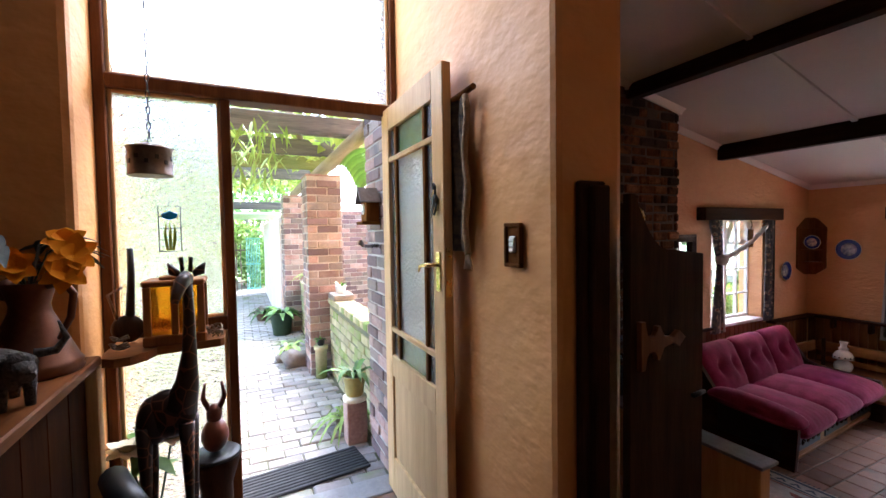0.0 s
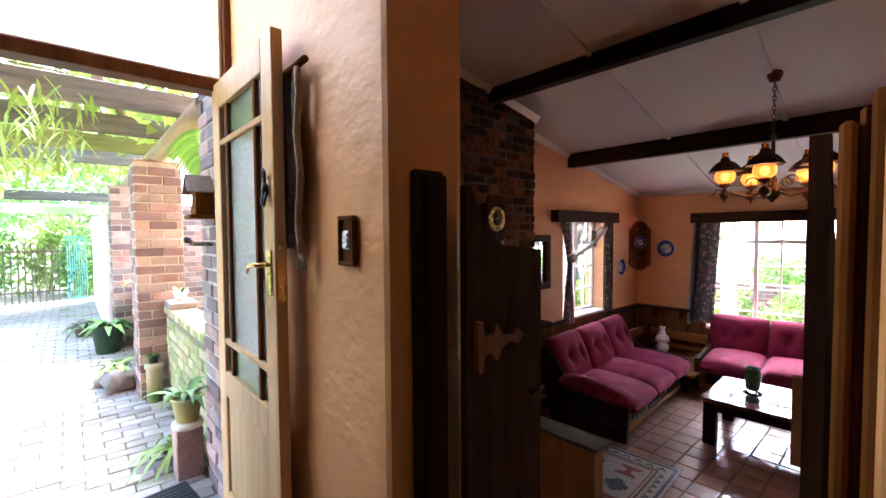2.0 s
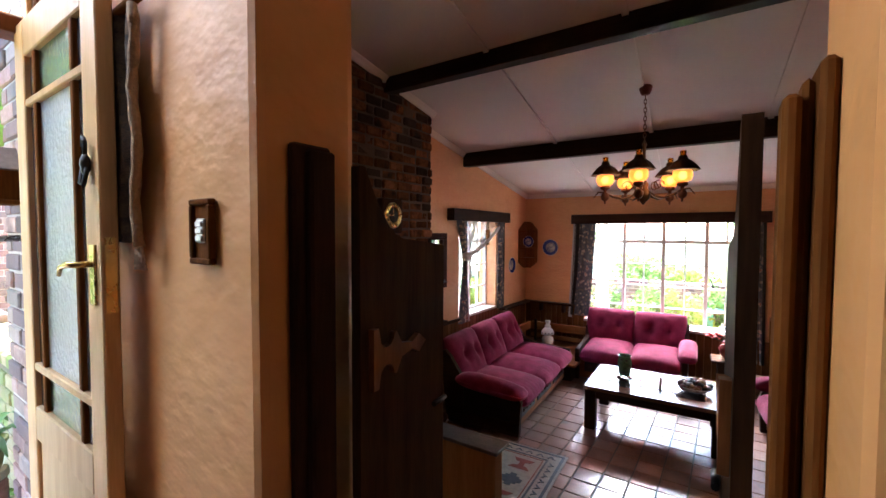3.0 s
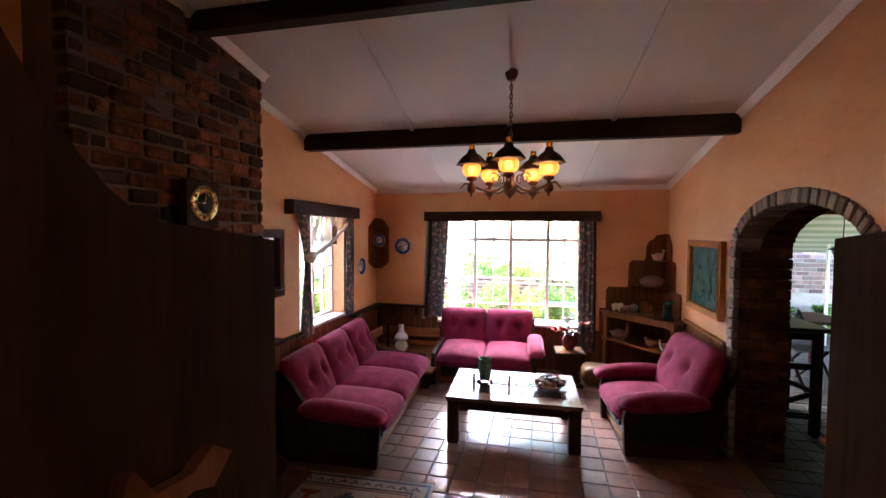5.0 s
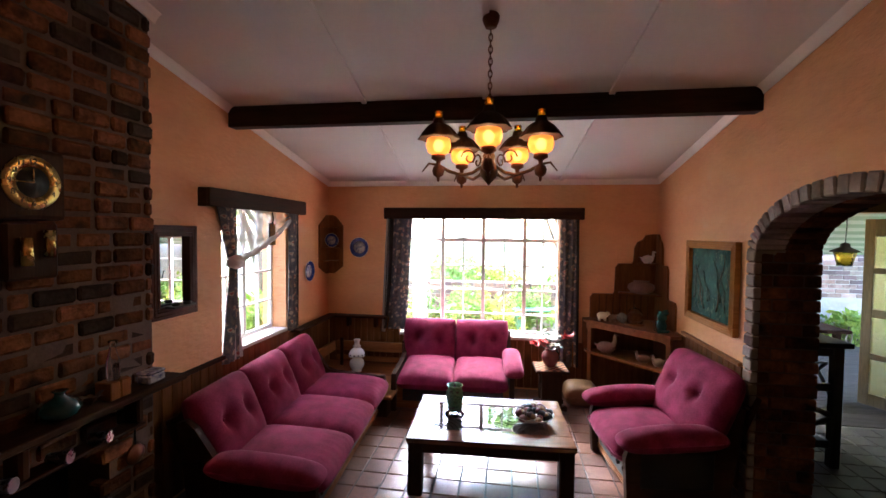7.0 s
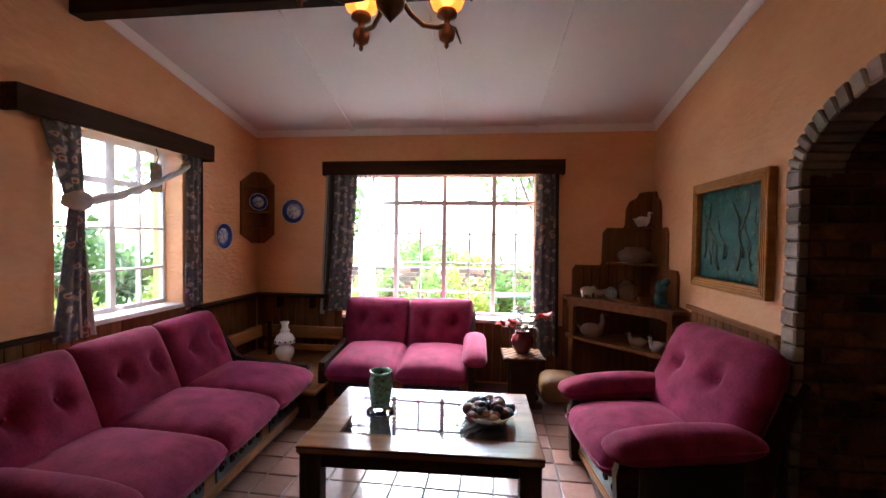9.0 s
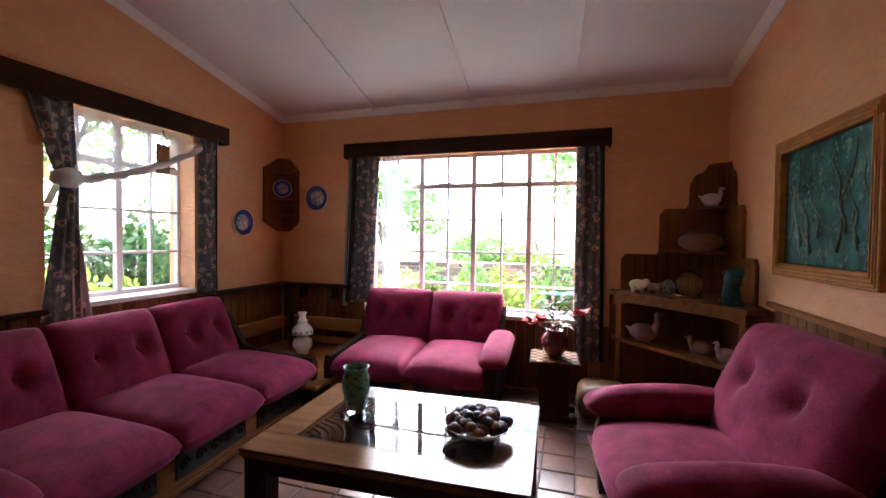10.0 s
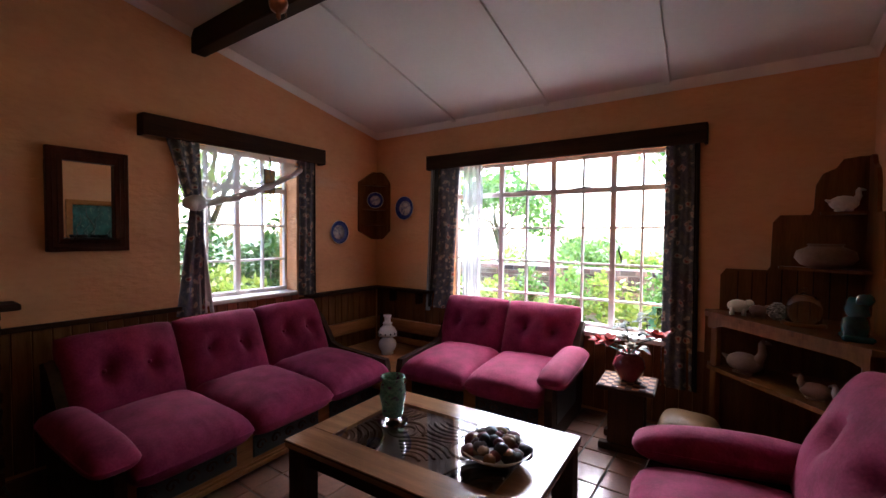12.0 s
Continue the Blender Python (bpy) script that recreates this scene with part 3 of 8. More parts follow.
def sofa(name, label, seats, loc, rz, arms=(True, True), width=0.58, depth=0.98, back_w=None, back_l=0.56, back_z=0.522, tilt=67, shift=0.0, round_=0.14, arm_z=0.405, group="suite"):
    """A low wooden suite sofa; its front is at local y 0, facing -y, centred on x."""
    t = thing(name, label, "sofa", loc, rz, group)
    W = seats * width
    x0 = -W / 2
    back_w = back_w or width + 0.01
    f = part("front_rail", B(x0 - 0.02, 0.07, 0.02, x0 + W + 0.02, 0.11, 0.27, bev=0.006), PINE_X, t, "carved pine front rail")
    for i in range(seats):
        xa, xb = x0 + i * width + 0.05, x0 + (i + 1) * width - 0.05
        part("carved_panel", B(xa, 0.060, 0.10, xb, 0.072, 0.225, bev=0.004), BLACK, f, "dark carved panel")
        for k in range(5):
            bm = bmesh.new()
            cx = xa + (k + 0.5) * (xb - xa) / 5
            tube(bm, [(cx + 0.034 * math.cos(a * 0.6) * (1 - a / 14), 0.058, 0.162 + 0.034 * math.sin(a * 0.6) * (1 - a / 14)) for a in range(13)], 0.006, 5)
            part("scroll", bm, DARKWOOD_X, f)
    for z in (0.045, 0.065, 0.245):
        part("moulding", B(x0 - 0.02, 0.060, z, x0 + W + 0.02, 0.072, z + 0.012, bev=0.003), PINE_X, t)
    part("base", B(x0, 0.11, 0.03, x0 + W, depth - 0.28, 0.25), DARKWOOD_X, t)
    part("back_board", box(bmesh.new(), x0, -0.02, 0.0, x0 + W, 0.02, back_z + 0.16, bev=0.015, seg=2, m=pose(0, depth - 0.27, 0.04, tilt - 90)), DARKWOOD_X, t)
    sd = depth - 0.26
    for i in range(seats):
        cx = x0 + (i + 0.5) * width
        ms = pose(cx, sd / 2 - 0.045, 0.245, 3) @ pose(0, 0, 0, 0, 0, 180)
        sc = part("seat_cushion", cushion(bmesh.new(), width + 0.006, sd, 0.17, 0.045, m=ms, exp=9.0, corner=round_, gather=True, nx=40, ny=16), VELVET, t, "raspberry velvet seat cushion with gathered front")
        part("piping", rim(bmesh.new(), width - 0.006, sd - 0.012, 0.085, 0.005, 0.05, m=ms), VELVET, sc)
        bx = cx + shift + (i - (seats - 1) / 2) * (back_w - width)
        mb = pose(bx, depth - 0.156, back_z, tilt)
        bb = 0.19 * back_w
        bc = part("back_cushion", cushion(bmesh.new(), back_w + 0.004, back_l, 0.16, 0.045, m=mb, buttons=((-bb, 0.04), (bb, 0.04)), nx=30, ny=26, tuck=0.05, exp=9.0, corner=round_), VELVET, t, "buttoned raspberry velvet back cushion")
        part("piping", rim(bmesh.new(), back_w - 0.008, back_l - 0.010, 0.08, corner=0.04 + 0.25 * round_, m=mb), VELVET, bc)
        for s in (-1, 1):
            part("button", blob(bmesh.new(), mb @ Vector((s * bb, 0.04, 0.135)), (0.012, 0.012, 0.012), 8), VELVET, bc)
    for s, on in ((-1, arms[0]), (1, arms[1])):
        xe = x0 - 0.06 if s < 0 else x0 + W + 0.01
        part("side_panel", side_panel(bmesh.new(), xe, depth - 0.20, 0.68, 0.42), DARKWOOD_Y, t, "dark curved wooden side panel")
        if on:
            mp = pose(xe + 0.025 + s * 0.02, 0.31, arm_z, 4)
            pad = part("arm_pad", cushion(bmesh.new(), 0.20, 0.72, 0.125, 0.03, m=mp, nx=12, ny=16, exp=5.0, corner=0.35), VELVET, t, "rounded raspberry velvet arm pad")
            part("piping", rim(bmesh.new(), 0.194, 0.714, 0.062, 0.005, 0.07, m=mp), VELVET, pad)
            part("arm_panel", B(xe - 0.005, 0.10, 0.12, xe + 0.055, 0.60, 0.38, bev=0.01), BLACK, t, "black carved arm panel")
    return t


sofa3 = sofa("three_seat_sofa", "three-seat raspberry velvet sofa with carved dark wooden frame", 3, (-1.60, 4.89, 0), 93.5, arms=(True, False), arm_z=0.365)
sofa2 = sofa("loveseat", "two-seat raspberry velvet loveseat below the window", 2, (-0.99, 5.87, 0), 3, arms=(False, True), width=0.57, back_w=0.625, shift=-0.02)
chair = sofa("armchair", "raspberry velvet armchair with dark carved wooden sides", 1, (0.31, 5.03, 0), -83, width=0.66, back_w=0.86, back_l=0.60, back_z=0.60, depth=0.90, round_=0.40, shift=-0.02)


def coffee_table():
    t = thing("coffee_table", "low wooden coffee table with carved top under glass", "table", (-0.57, 4.92, 0), 2.5)
    w, d, h = 1.16, 0.80, 0.42
    fr = bmesh.new()
    b = 0.16
    for x0, y0, x1, y1 in ((-w/2, -d/2, w/2, -d/2 + b), (-w/2, d/2 - b, w/2, d/2), (-w/2, -d/2 + b, -w/2 + b, d/2 - b), (w/2 - b, -d/2 + b, w/2, d/2 - b)):
        box(fr, x0, y0, h - 0.035, x1, y1, h, bev=0.002)
    top = part("top_frame", fr, TABLEWOOD, t, "polished brown frame with mitred corners")
    bm = bmesh.new()
    for k in range(4):
        z = h - 0.012 - k * 0.011
        o = 0.004 + 0.003 * k
        for x0, y0, x1, y1 in ((-w/2 - 0.006 + o, -d/2 - 0.006 + o, w/2 + 0.006 - o, -d/2 + 0.004 + o), (-w/2 - 0.006 + o, d/2 - 0.004 - o, w/2 + 0.006 - o, d/2 + 0.006 - o),
                               (-w/2 - 0.006 + o, -d/2 + 0.004 + o, -w/2 + 0.004 + o, d/2 - 0.004 - o), (w/2 - 0.004 - o, -d/2 + 0.004 + o, w/2 + 0.006 - o, d/2 - 0.004 - o)):
            box(bm, x0, y0, z, x1, y1, z + 0.008, bev=0.002)
    part("reeded_edge", bm, DARKWOOD_X, t, "reeded dark edge")
    part("carved_panel", B(-w/2 + b, -d/2 + b, h - 0.035, w/2 - b, d/2 - b, h - 0.018), DARKWOOD_X, t, "dark carved panel under the glass")
    bm = bmesh.new()
    pw, pd = w / 2 - b, d / 2 - b
    for cx, cy, a0 in ((-pw, -pd, 0), (pw, pd, 180), (-pw, pd, 270), (pw, -pd, 90), (0, -pd, 45), (0, pd, 225)):
        for ring in range(2, 8):
            r = 0.033 * ring
            pts = [(cx + r * math.cos(math.radians(a0 + 6 * k)), cy + r * math.sin(math.radians(a0 + 6 * k)), h - 0.018) for k in range(16)]
            pts = [p for p in pts if abs(p[0]) < pw - 0.004 and abs(p[1]) < pd - 0.004]
            if len(pts) > 2:
                tube(bm, pts, 0.006 if ring % 2 else 0.009, 5)
    for cx, cy in ((-0.18, 0.0), (0.18, 0.0)):
        tube(bm, [(cx + 0.11 * math.cos(a * 0.42) * (1 - a / 34), cy + 0.11 * math.sin(a * 0.42) * (1 - a / 34), h - 0.016) for a in range(32)], 0.009, 5)
    part("relief", bm, DARKWOOD_X, t, "carved scroll relief")
    part("glass_inset", B(-w/2 + b - 0.01, -d/2 + b - 0.01, h - 0.004, w/2 - b + 0.01, d/2 - b + 0.01, h + 0.003, bev=0.001), CLEAR, t, "clear glass inset").visible_shadow = False
    for sx in (-1, 1):
        for sy in (-1, 1):
            part("leg", B(sx * (w/2 - 0.06) - 0.05, sy * (d/2 - 0.06) - 0.05, 0, sx * (w/2 - 0.06) + 0.05, sy * (d/2 - 0.06) + 0.05, h - 0.036, bev=0.008), DARKWOOD, t)
    for sy in (-1, 1):
        part("apron", B(-w/2 + 0.11, sy * (d/2 - 0.06) - 0.015, h - 0.12, w/2 - 0.11, sy * (d/2 - 0.06) + 0.015, h - 0.04), DARKWOOD_X, t)
    for sx in (-1, 1):
        part("apron", B(sx * (w/2 - 0.06) - 0.015, -d/2 + 0.11, h - 0.12, sx * (w/2 - 0.06) + 0.015, d/2 - 0.11, h - 0.04), DARKWOOD_Y, t)
    return t


coffee_table()

# ---------------------------------------------------------------- windows, curtains, pelmets
def steel_window(name, label, xs, zs, thick_x, thick_z, m):
    """A steel cottage-pane window in local x, z; thick_x and thick_z name the heavy bars. Every pane is a part."""
    t = tagged(new(name), label, "window", kind="structure")
    t.matrix_basis = m
    for i, x in enumerate(xs):
        w = 0.022 if i in thick_x else 0.009
        part("window_bar", B(x - w, -0.02, zs[0], x + w, 0.02, zs[-1], bev=0.003), WINFRAME, t)
    for j, z in enumerate(zs):
        w = 0.022 if j in thick_z else 0.009
        part("window_bar", B(xs[0], -0.018, z - w, xs[-1], 0.018, z + w, bev=0.003), WINFRAME, t)
    for x0, x1 in zip(xs, xs[1:]):
        for z0, z1 in zip(zs, zs[1:]):
            p = part("pane", B(x0 + 0.006, 0.004, z0 + 0.006, x1 - 0.006, 0.008, z1 - 0.006), CLEAR, t)
            p.visible_shadow = False
    return t


w1 = steel_window("window_1", "large white steel window with small panes", [-1.755, -1.505, -1.254, -0.996, -0.748, -0.488, -0.245, -0.025, 0.165], [0.63, 0.854, 1.151, 1.452, 1.766, 2.05],
                  (0, 2, 4, 6, 8), (0, 4, 5), pose(0, 6.93, 0))
for x, z in ((-1.0, 1.79), (-0.48, 1.79)):
    part("stay", tube(bmesh.new(), [(x - 0.09, -0.03, z - 0.004), (x + 0.07, -0.05, z)], 0.006, 6), IRON, w1, "black casement stay")
part("window_handle", tube(bmesh.new(), [(-0.20, -0.03, 1.30), (-0.19, -0.06, 1.29), (-0.16, -0.06, 1.18)], 0.007, 6), IRON, w1, "black curved handle")
part("window_handle", tube(bmesh.new(), [(0.03, -0.03, 0.66), (0.03, -0.05, 0.70), (0.055, -0.05, 0.70)], 0.007, 6), IRON, w1, "black peg stay")
w2 = steel_window("window_2", "white steel side window with small panes", [0.0, 0.25, 0.50, 0.73, 0.965], [0.875, 1.152, 1.45, 1.767, 2.05], (0, 2, 4), (0, 3, 4), Matrix.Translation((-2.87, 4.735, 0)) @ pose(0, 0, 0, 0, 0, 90))
part("stay", tube(bmesh.new(), [(0.80, -0.03, 1.79), (0.90, -0.05, 1.79)], 0.006, 6), IRON, w2, "black casement stay")
structure("window_sill_back", B(WB[0], YB - 0.02, WB[2] - 0.03, WB[1], YB + 0.17, WB[2] + 0.004, bev=0.006), WINFRAME, "white painted window sill")
structure("window_sill_side", B(XL - 0.15, WL[0], WL[2] - 0.03, XL + 0.02, WL[1], WL[2] + 0.004, bev=0.006), WINFRAME, "white painted window sill")


def pelmet(name, label, x0, x1, z0, z1, d, m):
    t = thing(name, label, "pelmet", (0, 0, 0))
    t.matrix_basis = m
    part("front_board", B(x0, -d, z0, x1, -d + 0.025, z1, bev=0.004), DARKWOOD_X, t)
    part("top_board", B(x0, -d + 0.0251, z1 - 0.02, x1, -0.001, z1, bev=0.002), DARKWOOD_X, t)
    for x in (x0, x1 - 0.02):
        part("end_board", B(x, -d + 0.0251, z0, x + 0.02, -0.001, z1 - 0.0201), DARKWOOD_X, t)
    return t


pelmet("curtain_pelmet", "long dark wooden curtain pelmet over the window", -1.945, 0.405, 2.018, 2.152, 0.10, pose(0, YB, 0))
pelmet("curtain_pelmet", "short dark wooden curtain pelmet over the side window", 0, 1.485, 2.028, 2.166, 0.10, Matrix.Translation((XL, 4.465, 0)) @ pose(0, 0, 0, 0, 0, 90))


def drape(bm, rows, folds, depth, m=None, thick=0.006, nx=40):
    """A hanging cloth in x, z; rows of (z, x_left, x_right, y offset) from the top down, with folds."""
    for side in (0, 1):
        grid = []
        for z, a, b, oy in rows:
            line = []
            for i in range(nx + 1):
                u = i / nx
                y = oy + depth * (0.6 * math.sin(u * folds * 2 * math.pi + 0.6 * math.sin(z * 3)) + 0.4 * math.sin(u * folds * 3.7 + z)) + side * thick
                line.append(bm.verts.new((a + u * (b - a), y, z)))
            grid.append(line)
        for p, q in zip(grid, grid[1:]):
            for i in range(nx):
                f = (p[i], p[i + 1], q[i + 1], q[i])
                bm.faces.new(f if side else tuple(reversed(f))).smooth = True
    if m is not None:
        bmesh.ops.transform(bm, matrix=m, verts=bm.verts)
    return bm


def rows_between(z0, z1, f, n=14):
    return [(z0 + (z1 - z0) * k / n, *f(k / n)) for k in range(n + 1)]


def curtain(label, rows, folds, m, stripe=None, sheer=None, depth=0.02):
    t = thing("curtain", label, "curtain", (0, 0, 0), group="curtains")
    t.matrix_basis = m
    part("cloth", drape(bmesh.new(), rows, folds, depth), FLORAL, t, "floral printed cloth")
    if stripe:
        part("lining", drape(bmesh.new(), stripe, 1.5, 0.012, nx=12), BLACK, t, "dark lining edge")
    if sheer:
        part("net", drape(bmesh.new(), sheer, 5, 0.012), SHEER, t, "white net curtain").visible_shadow = False
    return t


MB = pose(0, YB - 0.03, 0)
curtain("floral curtain drawn beside the large window", rows_between(2.06, 0.66, lambda k: (-1.84 - 0.10 * k ** 2, -1.60 - 0.07 * k, 0)), 3, MB,
        stripe=rows_between(2.06, 0.66, lambda k: (-1.90 - 0.06 * k, -1.84 - 0.08 * k ** 2, -0.01)),
        sheer=rows_between(2.06, 0.62, lambda k: (-1.93 - 0.06 * k, -1.88 - 0.06 * k, 0.0)))
curtain("floral curtain hanging to the floor side of the window", rows_between(2.06, 0.30, lambda k: (0.15, 0.33 + 0.02 * k, 0)), 2.5, MB,
        stripe=rows_between(2.06, 0.30, lambda k: (0.33 + 0.02 * k, 0.36 + 0.02 * k, 0.0)))
t = thing("net_curtain", "white net curtain gathered at the window edge", "curtain", (0, 0, 0))
part("net", drape(bmesh.new(), rows_between(2.06, 0.64, lambda k: (-1.62, -1.42 + 0.02 * math.sin(7 * k), 0.10), 10), 5, 0.02, m=MB), SHEER, t).visible_shadow = False

ML = Matrix.Translation((XL + 0.04, 0, 0)) @ pose(0, 0, 0, 0, 0, 90)
curtain("floral curtain hanging at the side window", rows_between(2.06, 0.82, lambda k: (5.70, 5.86, 0)), 2.5, ML,
        stripe=rows_between(2.06, 0.82, lambda k: (5.855, 5.88, 0)))


def tied(k, za=0.40):
    c = 4.73 + 0.09 * min(1, k / za) if k < za else 4.82 - 0.045 * (k - za) / (1 - za)
    w = 0.11 - 0.062 * min(1, k / za) if k < za else 0.048 + 0.045 * (k - za) / (1 - za)
    return (c - w, c + w, 0)


curtain("dark floral curtain tied back with a white knot", rows_between(2.06, 0.78, tied, 20), 2.5, ML)
t = thing("tied_net_curtain", "white net curtain knotted round the tied curtain", "curtain", (0, 0, 0))
t.matrix_basis = ML
bm = bmesh.new()
nx = 30
rows_v = []
for j in range(9):
    v = j / 8
    line = []
    for i in range(nx + 1):
        u = i / nx
        y = 4.80 + u * 0.94
        top = 2.05 - 0.015 * math.sin(20 * u)
        bot = 1.60 + 0.36 * u ** 1.6
        z = bot + (top - bot) * v
        line.append(bm.verts.new((y, 0.035 + 0.012 * math.sin(v * 14 + u * 5) + 0.01 * math.sin(u * 34), z)))
    rows_v.append(line)
for p, q in zip(rows_v, rows_v[1:]):
    for i in range(nx):
        bm.faces.new((p[i], p[i + 1], q[i + 1], q[i])).smooth = True
part("net", bm, SHEER, t).visible_shadow = False
bm = bmesh.new()
tube(bm, [(4.80 + 0.94 * i / 20, 0.01, 1.60 + 0.36 * (i / 20) ** 1.6 + 0.006 * math.sin(i * 1.7)) for i in range(21)], [0.030 - 0.010 * i / 20 + 0.004 * math.sin(i * 2.1) for i in range(21)], 8)
SWAG = surf("bunched_white_net", (0.62, 0.60, 0.58), (0.75, 0.73, 0.71), 20.0, (0.85, 0.95), 0.8, 70.0, stretch=(1, 4, 8))
part("gathered_edge", bm, SWAG, t, "bunched white edge")
bm = bmesh.new()
blob(bm, (4.80, -0.03, 1.60), (0.085, 0.06, 0.055), 16, 0.3)
blob(bm, (4.77, -0.05, 1.585), (0.05, 0.045, 0.045), 12, 0.3, 2)
part("knot", bm, SWAG, t, "bulky white knot")
part("tail", drape(bmesh.new(), rows_between(1.56, 0.78, lambda k: (4.80 + 0.02 * k, 4.85 + 0.10 * k, 0.02)), 3, 0.015), SWAG, t, "hanging net tail")
t = thing("sun_catcher", "small coloured glass picture hanging on a chain", "ornament", (XL + 0.02, 5.42, 1.72))
part("glass_panel", B(-0.004, -0.045, 0, 0.004, 0.045, 0.20, bev=0.002), surf("coloured_glass", (0.05, 0.10, 0.12), (0.45, 0.22, 0.03), 35.0, (0.1, 0.2), 0.1, 80.0), t)
part("border", tube(bmesh.new(), [(0, -0.047, 0), (0, 0.047, 0), (0, 0.047, 0.202), (0, -0.047, 0.202), (0, -0.047, 0)], 0.005, 5), IRON, t)
part("chain", tube(bmesh.new(), [(0, 0, 0.20), (0.01, 0.01, 0.25), (0, 0, 0.31)], 0.004, 5), IRON, t)

# ---------------------------------------------------------------- wainscot, bench, ledge
def boards(owner, a, b, z0, z1, axis, at, out, width=0.085, material=WAINS):
    """Tongue and groove boards along a wall, each its own piece, sharing one mesh."""
    me = None
    n = max(1, round((b - a) / width))
    w = (b - a) / n
    for i in range(n):
        if me is None:
            bm = B(0.0015, 0, 0, w - 0.0015, 0.014, z1 - z0, bev=0.004)
            ob = make("board", bm, material)
            me = ob.data
        else:
            ob = new("board", me)
        p = a + i * w
        if axis == "x":
            ob.matrix_basis = Matrix.Translation((p, at - (0.014 if out < 0 else 0), z0))
        else:
            ob.matrix_basis = Matrix.Translation((at + (0.014 if out > 0 else 0), p, z0)) @ pose(0, 0, 0, 0, 0, 90)
        ob.parent = owner


wl = tagged(new("wainscot_left"), "brown board wainscot with a dark cap", "wainscot", kind="structure")
boards(wl, 3.76, 4.72, 0.02, 0.82, "y", XL, 1)
boards(wl, 5.72, 6.72, 0.02, 0.80, "y", XL, 1)
part("cap_rail", B(XL, 3.76, 0.82, XL + 0.035, 4.72, 0.85, bev=0.005), DARKWOOD_Y, wl, "dark cap rail")
boards(wl, 4.72, 5.72, 0.02, 0.828, "y", XL, 1, material=wood("reddish_boards", (0.15, 0.045, 0.018), (0.27, 0.095, 0.035), (0.35, 0.55)))
wb = tagged(new("wainscot_back"), "brown board wainscot under the window", "wainscot", kind="structure")
boards(wb, XL + 0.02, -1.76, 0.02, 0.80, "x", YB, -1)
boards(wb, -1.76, 0.44, 0.02, 0.585, "x", YB, -1)
wr = tagged(new("wainscot_right"), "brown board wainscot with a cap rail", "wainscot", kind="structure")
boards(wr, 4.94, 5.90, 0.02, 0.915, "y", XR - 0.014, 1)
part("cap_rail", B(XR - 0.035, 4.94, 0.915, XR, 5.95, 0.945, bev=0.005), PINE_Y, wr)

t = thing("corner_bench", "dark wooden corner bench with plank back rails", "bench", (0, 0, 0))
part("ledge", B(XL + 0.016, 5.76, 0.795, XL + 0.13, YB - 0.016, 0.822, bev=0.006), DARKWOOD_Y, t, "narrow wooden ledge")
part("ledge", B(XL + 0.131, YB - 0.13, 0.795, -1.90, YB - 0.016, 0.822, bev=0.006), DARKWOOD_X, t, "narrow wooden ledge")
for x in (-2.40, -2.05):
    part("bracket", B(x - 0.02, YB - 0.11, 0.68, x + 0.02, YB - 0.016, 0.794, bev=0.01), DARKWOOD, t)
part("seat", B(XL + 0.016, 5.66, 0.19, -1.56, YB - 0.016, 0.225, bev=0.008), PINE_X, t, "worn pine plank top")
part("base", B(XL + 0.05, 5.70, 0.0, -1.62, YB - 0.05, 0.19), DARKWOOD_X, t)
part("back_rail", B(XL + 0.14, 5.75, 0.40, XL + 0.18, YB - 0.18, 0.52, bev=0.008), PINE_Y, t)
part("back_rail", B(XL + 0.181, YB - 0.18, 0.40, -1.62, YB - 0.14, 0.52, bev=0.008), PINE_X, t)
part("lower_rail", B(XL + 0.181, YB - 0.17, 0.28, -1.62, YB - 0.15, 0.34, bev=0.006), PINE_X, t)
for x, y in ((XL + 0.26, YB - 0.16), (-1.66, YB - 0.16)):
    part("post", B(x - 0.018, y - 0.045, 0.2255, x + 0.018, y - 0.0205, 0.56, bev=0.004), DARKWOOD, t)

# ceramic oil lamp on the bench
t = thing("ceramic_lamp", "white pierced ceramic oil-lamp shaped lantern", "lamp", (-2.17, 6.34, 0.226))
part("base", lathe(bmesh.new(), [(0.055, 0), (0.06, 0.012), (0.05, 0.02), (0.075, 0.05), (0.088, 0.09), (0.08, 0.13), (0.05, 0.155), (0.045, 0.165)]), WHITE, t)
sh = part("shade", lathe(bmesh.new(), [(0.045, 0.166), (0.095, 0.18), (0.092, 0.215), (0.07, 0.255), (0.045, 0.275), (0.04, 0.29), (0.05, 0.30), (0.032, 0.315), (0.03, 0.35), (0.042, 0.375), (0.036, 0.38)]), WHITE, t)
for i in range(12):
    a = 2 * math.pi * i / 12
    part("hole", blob(bmesh.new(), (0.092 * math.cos(a), 0.092 * math.sin(a), 0.205), (0.009, 0.009, 0.009), 8), BLACK, sh)

